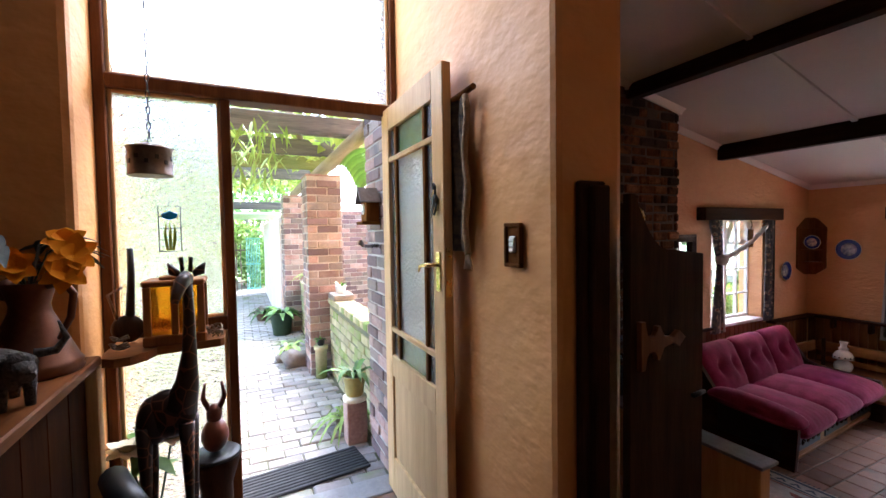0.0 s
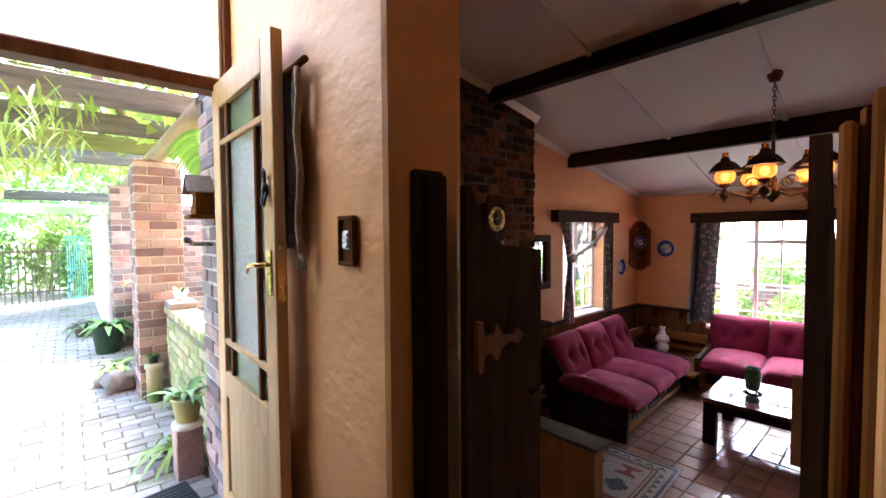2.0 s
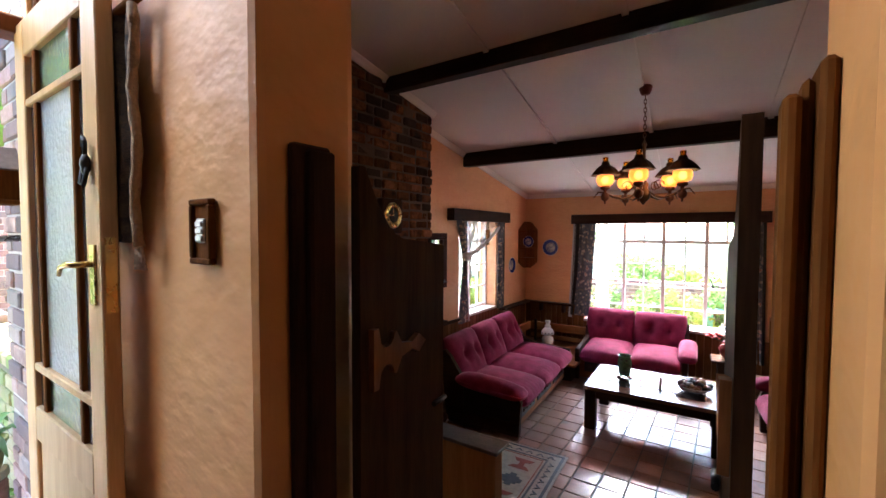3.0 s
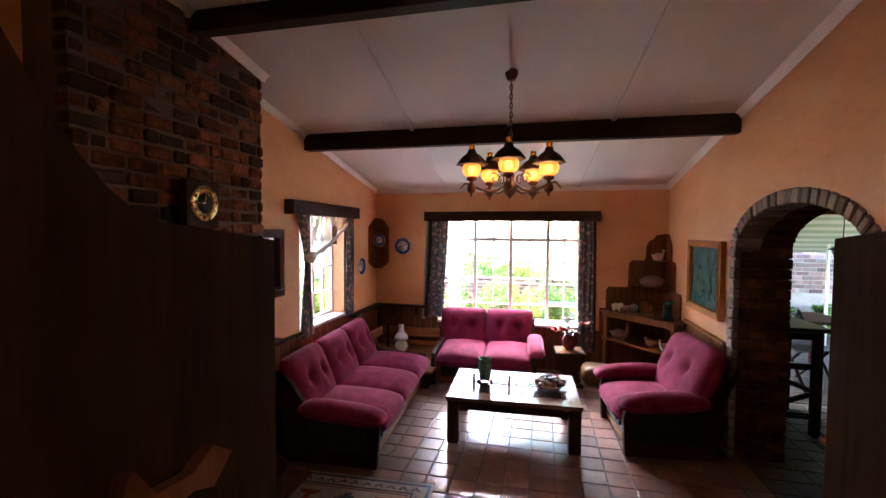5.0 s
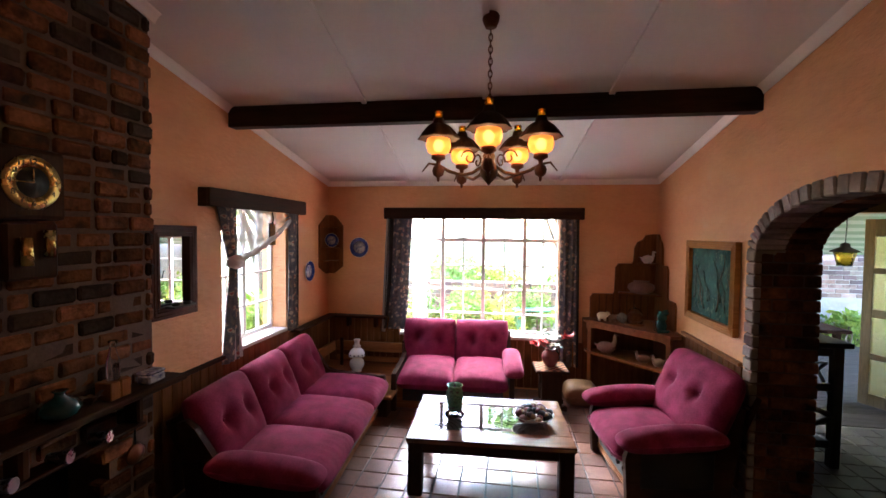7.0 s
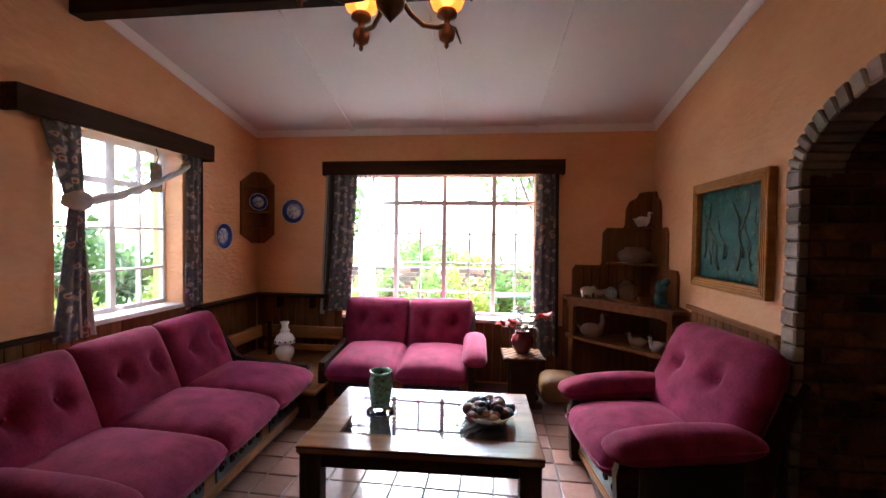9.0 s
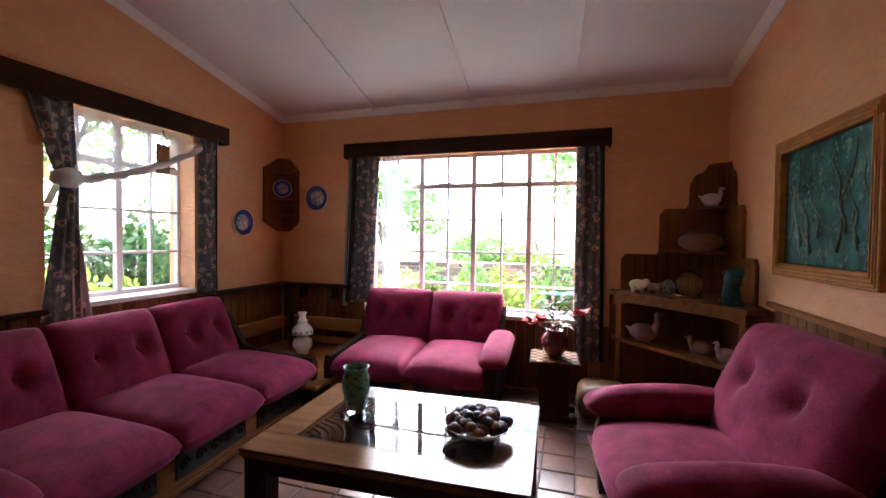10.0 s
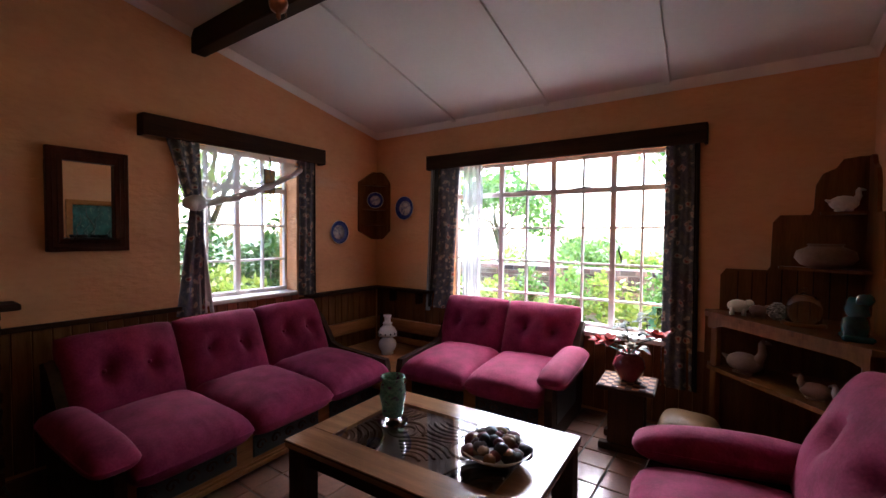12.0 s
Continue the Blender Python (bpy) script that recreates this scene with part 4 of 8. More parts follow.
# ---------------------------------------------------------------- pictures and plates
def framed(name, label, category, w, h, m, frame_mat, face_mat, fw=0.05, d=0.03, grooves=0):
    """A frame in local x, z with its back at y 0, facing -y."""
    t = thing(name, label, category)
    t.matrix_basis = m
    bm = bmesh.new()
    for x0, z0, x1, z1 in ((0, 0, w, fw), (0, h - fw, w, h), (0, fw, fw, h - fw), (w - fw, fw, w, h - fw)):
        box(bm, x0, -d, z0, x1, 0, z1, bev=0.004)
    fr = part("frame", bm, frame_mat, t)
    for k in range(grooves):
        o = fw * (k + 1) / (grooves + 1)
        part("bead", tube(bmesh.new(), [(o, -d, o), (w - o, -d, o), (w - o, -d, h - o), (o, -d, h - o), (o, -d, o)], 0.004, 5), frame_mat, fr)
    part("face", B(fw - 0.004, -0.012, fw - 0.004, w - fw + 0.004, -0.004, h - fw + 0.004), face_mat, t)
    return t


FRAMEPINE = wood("golden_frame_wood", (0.28, 0.11, 0.02), (0.46, 0.20, 0.045), (0.3, 0.5), axis=1)
framed("painting", "green forest painting in a reeded golden wooden frame", "painting", 0.845, 0.70, Matrix.Translation((XR - 0.004, 5.85, 1.105)) @ pose(0, 0, 0, 0, 0, -90), FRAMEPINE, PAINTING, 0.065, 0.045, 3)
p = bpy.data.objects["painting"]
random.seed(5)
TRUNK_P = surf("painted_trunk_colour", (0.02, 0.05, 0.042), (0.13, 0.18, 0.12), 30.0, (0.4, 0.6), 0.3, 80.0)
TRUNK_B = surf("painted_brown_trunk", (0.05, 0.05, 0.03), (0.17, 0.10, 0.06), 30.0, (0.4, 0.6), 0.3, 80.0)
for i in range(11):
    x = 0.12 + 0.063 * i + random.uniform(-0.03, 0.03)
    lean = random.uniform(-0.16, 0.16)
    z0, z1, r0 = random.uniform(0.10, 0.22), random.uniform(0.42, 0.60), random.uniform(0.004, 0.011)
    part("painted_trunk", tube(bmesh.new(), [(min(0.78, max(0.1, x + lean * (k / 8) ** 1.5 + 0.016 * math.sin(k * 1.3 + i))), -0.0125, z0 + k * (z1 - z0) / 8) for k in range(9)], [r0 * (1 - 0.08 * k) for k in range(9)], 4), TRUNK_B if i % 4 == 2 else TRUNK_P, p)
DAB = [surf("painted_leaf_" + k, c1, c2, 30.0, (0.6, 0.8), 0.3, 80.0, spec=0.1) for k, c1, c2 in (("teal", (0.02, 0.10, 0.085), (0.06, 0.19, 0.15)), ("moss", (0.05, 0.11, 0.04), (0.14, 0.20, 0.09)), ("pale", (0.12, 0.19, 0.14), (0.24, 0.31, 0.23)))]
for q, mt in enumerate(DAB):
    bm = bmesh.new()
    for i in range(70):
        x, z = random.uniform(0.10, 0.77), 0.10 + 0.5 * random.random() ** 1.4
        a, L = random.uniform(0.6, 2.5), random.uniform(0.012, 0.034)
        dx, dz = L * math.cos(a), L * math.sin(a)
        x, z = min(max(x, 0.13), 0.74), min(z, 0.575)
        vs = [bm.verts.new((x + u * dx - v * dz * 0.22, -0.0128 - 0.0003 * q, z + u * dz + v * dx * 0.22)) for u, v in ((-0.5, 0), (0, -0.6), (0.5, 0), (0, 0.6))]
        bm.faces.new(vs)
    tagged(part("painted_foliage", bm, mt, p), kind="stuff")
framed("wall_mirror", "small mirror in a carved dark wooden frame", "mirror", 0.40, 0.615, Matrix.Translation((XL + 0.004, 4.0, 1.265)) @ pose(0, 0, 0, 0, 0, 90), wood("carved_mahogany", (0.035, 0.010, 0.006), (0.085, 0.026, 0.014)), MIRROR, 0.075, 0.045, 2)
mr_ = bpy.data.objects["wall_mirror"]
tray = part("candle_tray", B(0.10, -0.12, 0.070, 0.30, -0.046, 0.082, bev=0.004), BLACK, mr_, "small black candle tray")
for x in (0.15, 0.25):
    part("candle_cup", lathe(bmesh.new(), [(0.022, 0.0825), (0.028, 0.10), (0.026, 0.10), (0.018, 0.086)], 14, (x, -0.085, 0)), BLACK, tray)


def plate(label, m, r):
    t = thing("wall_plate", label, "plate", group="wall plates")
    t.matrix_basis = m
    part("rim", lathe(bmesh.new(), [(r * 0.62, 0.004), (r * 0.70, 0.006), (r, 0.022), (r * 0.99, 0.026), (r * 0.70, 0.012), (r * 0.62, 0.010)], 32), BLUE, t, "cobalt blue rim")
    part("well", lathe(bmesh.new(), [(r * 0.63, 0.003), (r * 0.63, 0.0105), (0.0001, 0.0108)], 32), PLATE, t, "blue willow pattern centre")
    part("gilt_edge", tube(bmesh.new(), [(r * math.cos(a * math.pi / 16), r * math.sin(a * math.pi / 16), 0.024) for a in range(33)], 0.003, 5), WHITE, t)


plate("blue and white willow pattern plate on the wall", Matrix.Translation((XL + 0.002, 6.185, 1.40)) @ pose(0, 0, 0, 0, 90, 0), 0.115)
plate("blue and white willow pattern plate on the wall", Matrix.Translation((-2.285, YB - 0.002, 1.66)) @ pose(0, 0, 0, 90, 0, 0), 0.122)

# corner shelf for a plate
t = thing("corner_wall_shelf", "brown wooden corner shelf with cut corners", "shelf", (XL, YB, 0))
for side in (0, 1):
    out = [(0.005, 1.33), (0.09, 1.33), (0.20 if side else 0.29, 1.42), (0.20 if side else 0.29, 1.93), (0.11, 2.04), (0.07, 2.06), (0.005, 2.06)]
    bm = prism(bmesh.new(), out, 0.02)
    m = pose(0, -0.022, 0) if side else pose(0.002, 0, 0, 0, 0, -90)
    bmesh.ops.transform(bm, matrix=m, verts=bm.verts)
    part("back_board", bm, CABWOOD, t)
for z in (1.48, 1.64, 1.90):
    bm = bmesh.new()
    prism(bm, [(0.022, -0.024), (0.18, -0.024), (0.13, -0.15), (0.024, -0.26)], 0.016)
    for v in bm.verts:
        v.co = Vector((v.co.x, v.co.z, z + v.co.y))
    bmesh.ops.recalc_face_normals(bm, faces=bm.faces)
    part("shelf_board", bm, CABWOOD, t)
plate("small blue plate standing on the corner shelf", Matrix.Translation((XL + 0.085, YB - 0.115, 1.745)) @ pose(0, 0, 0, 0, 0, 45) @ pose(0, 0, 0, 84, 0, 0), 0.085)

# ---------------------------------------------------------------- chandelier
def sized(prof, k=0.9):
    return [(r * k, z * k) for r, z in prof]


def chandelier():
    cx, cy = -0.56, 3.985
    zc = ceil_z(cy)
    t = thing("chandelier", "five-arm bronze chandelier with lit amber globes", "chandelier", (cx, cy, zc))
    part("ceiling_rose", lathe(bmesh.new(), [(0.016, -0.066), (0.030, -0.062), (0.044, -0.03), (0.048, -0.008), (0.040, 0.01)], 20), COPPER, t)
    drop = zc - 2.535
    ch = tagged(new("chain"), "bronze link chain")
    ch.parent = t
    n = int((drop - 0.06) / 0.032)
    for k in range(n):
        z = -0.066 - k * 0.032
        pts = [(0.010 * math.cos(a * math.pi / 5) * (1 if k % 2 else 0), 0.010 * math.cos(a * math.pi / 5) * (0 if k % 2 else 1), z - 0.016 + 0.022 * math.sin(a * math.pi / 5)) for a in range(11)]
        part("link", tube(bmesh.new(), pts, 0.0032, 4), BRONZE, ch)
    z0 = 2.205 - zc
    part("stem", lathe(bmesh.new(), [(0.001, z0 - 0.10), (0.014, z0 - 0.085), (0.045, z0 - 0.05), (0.052, z0 - 0.01), (0.03, z0 + 0.03), (0.035, z0 + 0.06), (0.02, z0 + 0.09), (0.014, z0 + 0.14), (0.012, -drop + 0.02), (0.02, -drop + 0.04), (0.001, -drop + 0.05)], 20), BRONZE, t)
    for i in range(5):
        a = math.radians(-88 + 72 * i)
        R = 0.278
        d = Vector((math.cos(a), math.sin(a), 0))
        e = Vector((0, 0, 1))
        arm = tube(bmesh.new(), [d * r + e * (z0 + h) for r, h in ((0.04, 0.0), (0.09, -0.035), (0.15, -0.05), (0.225, -0.03), (R, 0.0), (R + 0.05, 0.005), (R + 0.085, -0.04))], [0.009, 0.009, 0.009, 0.009, 0.008, 0.006, 0.003], 8)
        ar = part("arm", arm, BRONZE, t)
        part("scroll", tube(bmesh.new(), [d * (0.11 + 0.045 * math.cos(k * 0.55) * (1 - k / 18)) + e * (z0 + 0.045 + 0.045 * math.sin(k * 0.55) * (1 - k / 18)) for k in range(14)], 0.005, 6), BRONZE, ar)
        c = d * R + e * z0
        part("finial", lathe(bmesh.new(), sized([(0.001, -0.10), (0.009, -0.09), (0.008, -0.075), (0.03, -0.06), (0.036, -0.035), (0.03, -0.012), (0.012, 0.0), (0.014, 0.02), (0.042, 0.035), (0.04, 0.055), (0.036, 0.058)]), 16, c), COPPER, ar, "copper ball finial")
        g = part("globe", lathe(bmesh.new(), sized([(0.034, 0.056), (0.062, 0.074), (0.074, 0.108), (0.068, 0.145), (0.045, 0.18)]), 20, c), AMBERLIT, ar, "lit frosted amber glass globe")
        g.visible_shadow = False
        part("bulb", blob(bmesh.new(), c + e * 0.10, (0.027, 0.027, 0.032), 12), BULB, g).visible_shadow = False
        part("shade", lathe(bmesh.new(), sized([(0.118, 0.150), (0.108, 0.165), (0.094, 0.187), (0.074, 0.212), (0.052, 0.230), (0.034, 0.240), (0.030, 0.268), (0.026, 0.268), (0.030, 0.236), (0.048, 0.225), (0.070, 0.207), (0.090, 0.182), (0.104, 0.160)]), 48, c, ruffle=0.07, lobes=8), DARKWOOD, ar, "scalloped dark metal shade")
        part("chimney", lathe(bmesh.new(), sized([(0.022, 0.269), (0.024, 0.305), (0.021, 0.307), (0.019, 0.271)]), 16, c), AMBERGLASS, ar, "amber glass chimney")
        l = bpy.data.lights.new("chandelier_bulb", "POINT")
        l.energy, l.color, l.shadow_soft_size = 0.065, (1.0, 0.62, 0.28), 0.03
        lo = new("chandelier_bulb", l)
        lo.location = Vector((cx, cy, zc)) + c + e * 0.108
    return t


chandelier()

# ---------------------------------------------------------------- corner cabinet
def corner_cabinet():
    t = thing("corner_cabinet", "stepped brown wooden corner cabinet with open shelves", "cabinet", (XR, YB, 0))
    # back boards, stepped outline; u runs away from the corner
    for side in (0, 1):
        far, low, mid, top = (0.78, 0.70, 0.43, 0.23) if side == 0 else (0.82, 0.58, 0.35, 0.18)
        out = [(0.0, 0.02), (far, 0.02), (far, 0.89), (low, 0.895), (low, 1.13), (low - 0.03, 1.175), (mid + 0.02, 1.175), (mid + 0.005, 1.20), (mid, 1.48), (mid - 0.035, 1.525), (top + 0.02, 1.525), (top + 0.005, 1.56),
               (top, 1.70), (top - 0.03, 1.77), (top - 0.09, 1.80), (top - 0.12, 1.85), (0.04, 1.86), (0.0, 1.86)]
        bm = prism(bmesh.new(), out, 0.02)
        if side == 0:
            m = Matrix.Diagonal((-1, 1, 1, 1)).to_4x4()
            bmesh.ops.transform(bm, matrix=pose(-0.022, -0.022, 0) @ m, verts=bm.verts)
        else:
            bmesh.ops.transform(bm, matrix=pose(-0.022, -0.022, 0, 0, 0, -90), verts=bm.verts)
        bmesh.ops.recalc_face_normals(bm, faces=bm.faces)
        part("back_board", bm, CABWOOD, t)

    def quarter(u, v, z, th, cut, name, mat, label=""):
        bm = bmesh.new()
        prism(bm, [(-0.044, -0.044), (-u, -0.044), (-u, -cut), (-cut, -v), (-0.044, -v)], th)
        for q in bm.verts:
            q.co = Vector((q.co.x, q.co.z, z + q.co.y))
        bmesh.ops.recalc_face_normals(bm, faces=bm.faces)
        return part(name, bm, mat, t, label)
    quarter(0.80, 0.84, 0.865, 0.03, 0.14, "counter", CABWOOD, "thick wooden counter")
    quarter(0.78, 0.82, 0.515, 0.025, 0.14, "shelf_board", CABWOOD)
    quarter(0.78, 0.82, 0.06, 0.03, 0.14, "plinth", CABWOOD)
    quarter(0.42, 0.30, 1.19, 0.018, 0.08, "shelf_board", CABWOOD)
    quarter(0.23, 0.17, 1.52, 0.018, 0.06, "shelf_board", CABWOOD)
    for x in [-0.10 - 0.075 * k for k in range(8)]:
        part("groove", B(x - 0.003, -0.0455, 0.90, x + 0.003, -0.0425, 1.16 if x < -0.42 else 1.18), DARKWOOD, t)
    # diagonal fascia and posts
    a, b = Vector((-0.78, -0.14, 0)), Vector((-0.14, -0.82, 0))
    d = (b - a).normalized()
    ang = math.degrees(math.atan2(d.y, d.x))
    L = (b - a).length
    bm = prism(bmesh.new(), [(0, 0.865), (0, 0.79)] + [(0.03 + 0.09 * k, 0.79 + (0.03 if 0 < k < (L - 0.06) / 0.09 else 0)) for k in range(int((L - 0.05) / 0.09) + 1)] + [(L, 0.79), (L, 0.865)], 0.022)
    bmesh.ops.transform(bm, matrix=Matrix.Translation(a) @ pose(0, 0, 0, 0, 0, ang), verts=bm.verts)
    part("fascia", bm, CABWOOD, t, "shaped apron under the counter")
    for p0 in (0.0, L - 0.05):
        part("post", box(bmesh.new(), p0, 0.0225, 0.0, p0 + 0.05, 0.06, 0.865, bev=0.004, m=Matrix.Translation(a) @ pose(0, 0, 0, 0, 0, ang)), CABWOOD, t)
    return t


corner_cabinet()


def bird(name, label, loc, s, rz, mat, neck=0.5):
    bm = bmesh.new()
    blob(bm, (0, 0, 0.42 * s), (0.62 * s, 0.34 * s, 0.40 * s), 14)
    tube(bm, [(0.40 * s, 0, 0.50 * s), (0.58 * s, 0, (0.70 + neck * 0.2) * s), (0.55 * s, 0, (0.80 + neck * 0.5) * s), (0.64 * s, 0, (0.86 + neck * 0.55) * s)], [0.20 * s, 0.14 * s, 0.11 * s, 0.13 * s], 10)
    tube(bm, [(0.66 * s, 0, (0.86 + neck * 0.55) * s), (0.86 * s, 0, (0.82 + neck * 0.52) * s)], [0.08 * s, 0.03 * s], 8)
    tube(bm, [(-0.45 * s, 0, 0.45 * s), (-0.78 * s, 0, 0.62 * s)], [0.16 * s, 0.03 * s], 8)
    box(bm, -0.35 * s, -0.18 * s, 0, 0.35 * s, 0.18 * s, 0.10 * s, bev=0.03 * s)
    ob = make(name, bm, mat)
    ob.matrix_basis = pose(*loc, 0, 0, rz)
    return tagged(ob, label, "figurine", "cabinet birds")


DUCK = surf("painted_white_duck", (0.50, 0.48, 0.46), (0.66, 0.64, 0.62), 14.0, (0.4, 0.6), 0.1, 60.0, spots=((0.10, 0.13, 0.18), 16.0, 0.58))
TERRA = surf("pinkish_terracotta", (0.22, 0.13, 0.095), (0.35, 0.22, 0.165), 10.0, (0.6, 0.8), 0.1, 60.0)
bird("duck_figurine", "painted white and blue wooden duck on the top shelf", (XR - 0.14, YB - 0.12, 1.538), 0.11, 10, DUCK)
bird("swan_figurine", "brown carved wooden swan on the lower shelf", (XR - 0.58, YB - 0.22, 0.54), 0.16, -20, TERRA, 0.9)
bird("bird_figurine", "small pinkish clay bird on the lower shelf", (XR - 0.28, YB - 0.52, 0.54), 0.11, 170, TERRA, 0.3)
bird("bird_figurine", "small pale clay bird on the lower shelf", (XR - 0.17, YB - 0.62, 0.54), 0.10, 200, DUCK, 0.6)
tagged(make("clay_pot", lathe(bmesh.new(), [(0.06, 0), (0.11, 0.02), (0.14, 0.06), (0.13, 0.10), (0.08, 0.125), (0.075, 0.13), (0.085, 0.14), (0.07, 0.142), (0.065, 0.12)], 28, (XR - 0.22, YB - 0.19, 1.2085)), CLAY), "round pinkish clay pot on the middle shelf", "pot")
for k, (x, y, s) in enumerate(((0.62, 0.18, 0.075), (0.52, 0.22, 0.06))):
    bm = bmesh.new()
    c = Vector((XR - x, YB - y, 0.8955))
    blob(bm, c + Vector((0, 0, s * 0.75)), (s * 0.8, s * 0.5, s * 0.55), 12)
    blob(bm, c + Vector((s * 0.75, 0, s * 0.95)), (s * 0.38, s * 0.36, s * 0.4), 10)
    tube(bm, [c + Vector((s * 1.05, 0, s * 0.9)), c + Vector((s * 1.25, 0, s * 0.4)), c + Vector((s * 1.35, 0, s * 0.15))], [s * 0.15, s * 0.1, s * 0.06], 8)
    for dx in (-0.4, 0.4):
        for dy in (-0.25, 0.25):
            tube(bm, [c + Vector((dx * s, dy * s, 0)), c + Vector((dx * s, dy * s, s * 0.6))], s * 0.17, 8)
    tagged(make("elephant_figurine", bm, TERRA if k else CREAM), "small pale carved elephant on the cabinet counter", "figurine", "elephants")
bm = bmesh.new()
for k in range(9):
    r = 0.045 * math.sin(math.pi * (k + 1) / 10)
    for i in range(9):
        a = 2 * math.pi * (i + 0.5 * (k % 2)) / 9
        blob(bm, (XR - 0.43 + r * math.cos(a), YB - 0.26 + r * math.sin(a), 0.905 + 0.011 * k), (0.012, 0.012, 0.008), 6)
tagged(make("pine_cone", bm, surf("black_white_pattern", (0.012, 0.012, 0.012), (0.4, 0.38, 0.36), 60.0, (0.5, 0.7), 0.1, 90.0)), "dark scaled pine cone on the counter", "pine cone")
t = thing("glass_dome", "clear glass dome on a wooden base", "dome", (XR - 0.32, YB - 0.34, 0.8955))
part("base", lathe(bmesh.new(), [(0.10, 0), (0.10, 0.012), (0.085, 0.02)], 28), CABWOOD, t)
part("dome", lathe(bmesh.new(), [(0.08, 0.02), (0.08, 0.10), (0.07, 0.14), (0.045, 0.17), (0.012, 0.18), (0.010, 0.19), (0.016, 0.205), (0.0001, 0.215)], 28), CLEAR, t).visible_shadow = False
bm = bmesh.new()
blob(bm, (0, 0, 0.07), (0.055, 0.05, 0.07), 12, 0.3)
blob(bm, (0, 0, 0.155), (0.05, 0.05, 0.055), 12, 0.4, 3)
box(bm, -0.06, -0.055, 0, 0.06, 0.055, 0.03, bev=0.01)
blob(bm, (0.02, -0.03, 0.20), (0.035, 0.03, 0.03), 10, 0.5, 5)
tagged(make("teal_statue", bm, TEAL, None), "teal glazed lion-like ceramic statue on the counter", "statue").matrix_basis = pose(XR - 0.16, YB - 0.66, 0.8955)

t = thing("wall_shelf", "small brown wooden shelf on the brick jamb", "shelf", (XR, 3.22, 0.84))
part("shelf_board", B(-0.20, -0.22, 0.0, -0.002, 0.14, 0.028, bev=0.008, seg=2), CABWOOD, t)
part("bracket", B(-0.13, -0.05, -0.14, -0.002, -0.02, -0.0005, bev=0.01), CABWOOD, t)
# stool and basket under the curtain
tagged(make("floor_cushion", cushion(bmesh.new(), 0.36, 0.36, 0.22, 0.02, m=pose(0.36, 6.42, 0.0)), surf("mustard_leather", (0.13, 0.062, 0.018), (0.22, 0.11, 0.038), 6.0, (0.4, 0.6), 0.2, 60.0)), "mustard brown leather pouffe on the floor", "pouffe")

# ---------------------------------------------------------------- side table with flowers
t = thing("side_table", "small dark side table with a chequered top", "table", (0.02, 6.27, 0), 4)
part("tabletop", B(-0.17, -0.17, 0.405, 0.17, 0.17, 0.43, bev=0.004), DARKWOOD_X, t)
n = 8
for i in range(n):
    for j in range(n):
        s = 0.32 / n
        part("square", B(-0.16 + i * s, -0.16 + j * s, 0.4302, -0.16 + (i + 1) * s - 0.001, -0.16 + (j + 1) * s - 0.001, 0.4335), PINE if (i + j) % 2 else DARKWOOD, t)
for y in (-0.10, 0.10):
    part("leg_panel", B(-0.105, y - 0.02, 0.05, 0.105, y + 0.02, 0.404, bev=0.006), DARKWOOD, t)
    part("foot", B(-0.16, y - 0.03, 0.0, 0.16, y + 0.03, 0.0495, bev=0.014, seg=2), DARKWOOD_X, t)


def leaf(bm, base, d, length, width, droop=0.3, n=5):
    """One leaf blade from base along d."""
    d = Vector(d).normalized()
    side = d.cross(Vector((0, 0, 1)))
    side = side.normalized() if side.length > 0.05 else Vector((1, 0, 0))
    prev = None
    for k in range(n + 1):
        u = k / n
        c = Vector(base) + d * length * u - Vector((0, 0, 1)) * droop * length * u * u
        w = width * math.sin(math.pi * min(0.97, 0.12 + 0.86 * u)) * 0.5
        fold = Vector((0, 0, 0.25 * w))
        cur = [bm.verts.new(c - side * w + fold), bm.verts.new(c), bm.verts.new(c + side * w + fold)]
        if prev:
            for i in (0, 1):
                bm.faces.new((prev[i], prev[i + 1], cur[i + 1], cur[i])).smooth = True
        prev = cur
    return bm


def flower(bm, c, r, petals=7, seed=0):
    rnd = random.Random(seed)
    for ring, k in ((1.0, 0.25), (0.7, 0.8)):
        for i in range(petals):
            a = 2 * math.pi * (i + rnd.random() * 0.4) / petals
            leaf(bm, c, (math.cos(a), math.sin(a), k + rnd.uniform(-0.2, 0.3)), r * ring, r * 0.75, rnd.uniform(-0.2, 0.35), 4)
    return bm


t = thing("flower_vase", "maroon vase with red and white artificial flowers", "vase", (0.02, 6.29, 0.434))
part("vase", lathe(bmesh.new(), [(0.05, 0), (0.055, 0.008), (0.085, 0.05), (0.100, 0.10), (0.09, 0.145), (0.06, 0.17), (0.058, 0.18), (0.066, 0.19), (0.05, 0.19), (0.05, 0.17)], 28), MAROON, t)
for i, (dx, dy, dz, r, mt) in enumerate(((-0.15, -0.10, 0.24, 0.10, RED), (-0.09, -0.14, 0.27, 0.08, RED), (0.17, -0.04, 0.31, 0.085, RED), (0.02, -0.08, 0.24, 0.05, CREAM), (-0.04, 0.02, 0.37, 0.045, CREAM))):
    part("stem", tube(bmesh.new(), [(0, 0, 0.16), (dx * 0.4, dy * 0.4, dz * 0.85), (dx, dy, dz)], 0.004, 5), LEAF_DARK, t)
    part("bloom", flower(bmesh.new(), (dx, dy, dz), r, 7, i), mt, t)
rnd = random.Random(3)
SAGE = surf("sage_leaf", (0.07, 0.09, 0.07), (0.20, 0.22, 0.17), 12.0, (0.6, 0.8), 0.2, 50.0, rand=0.3)
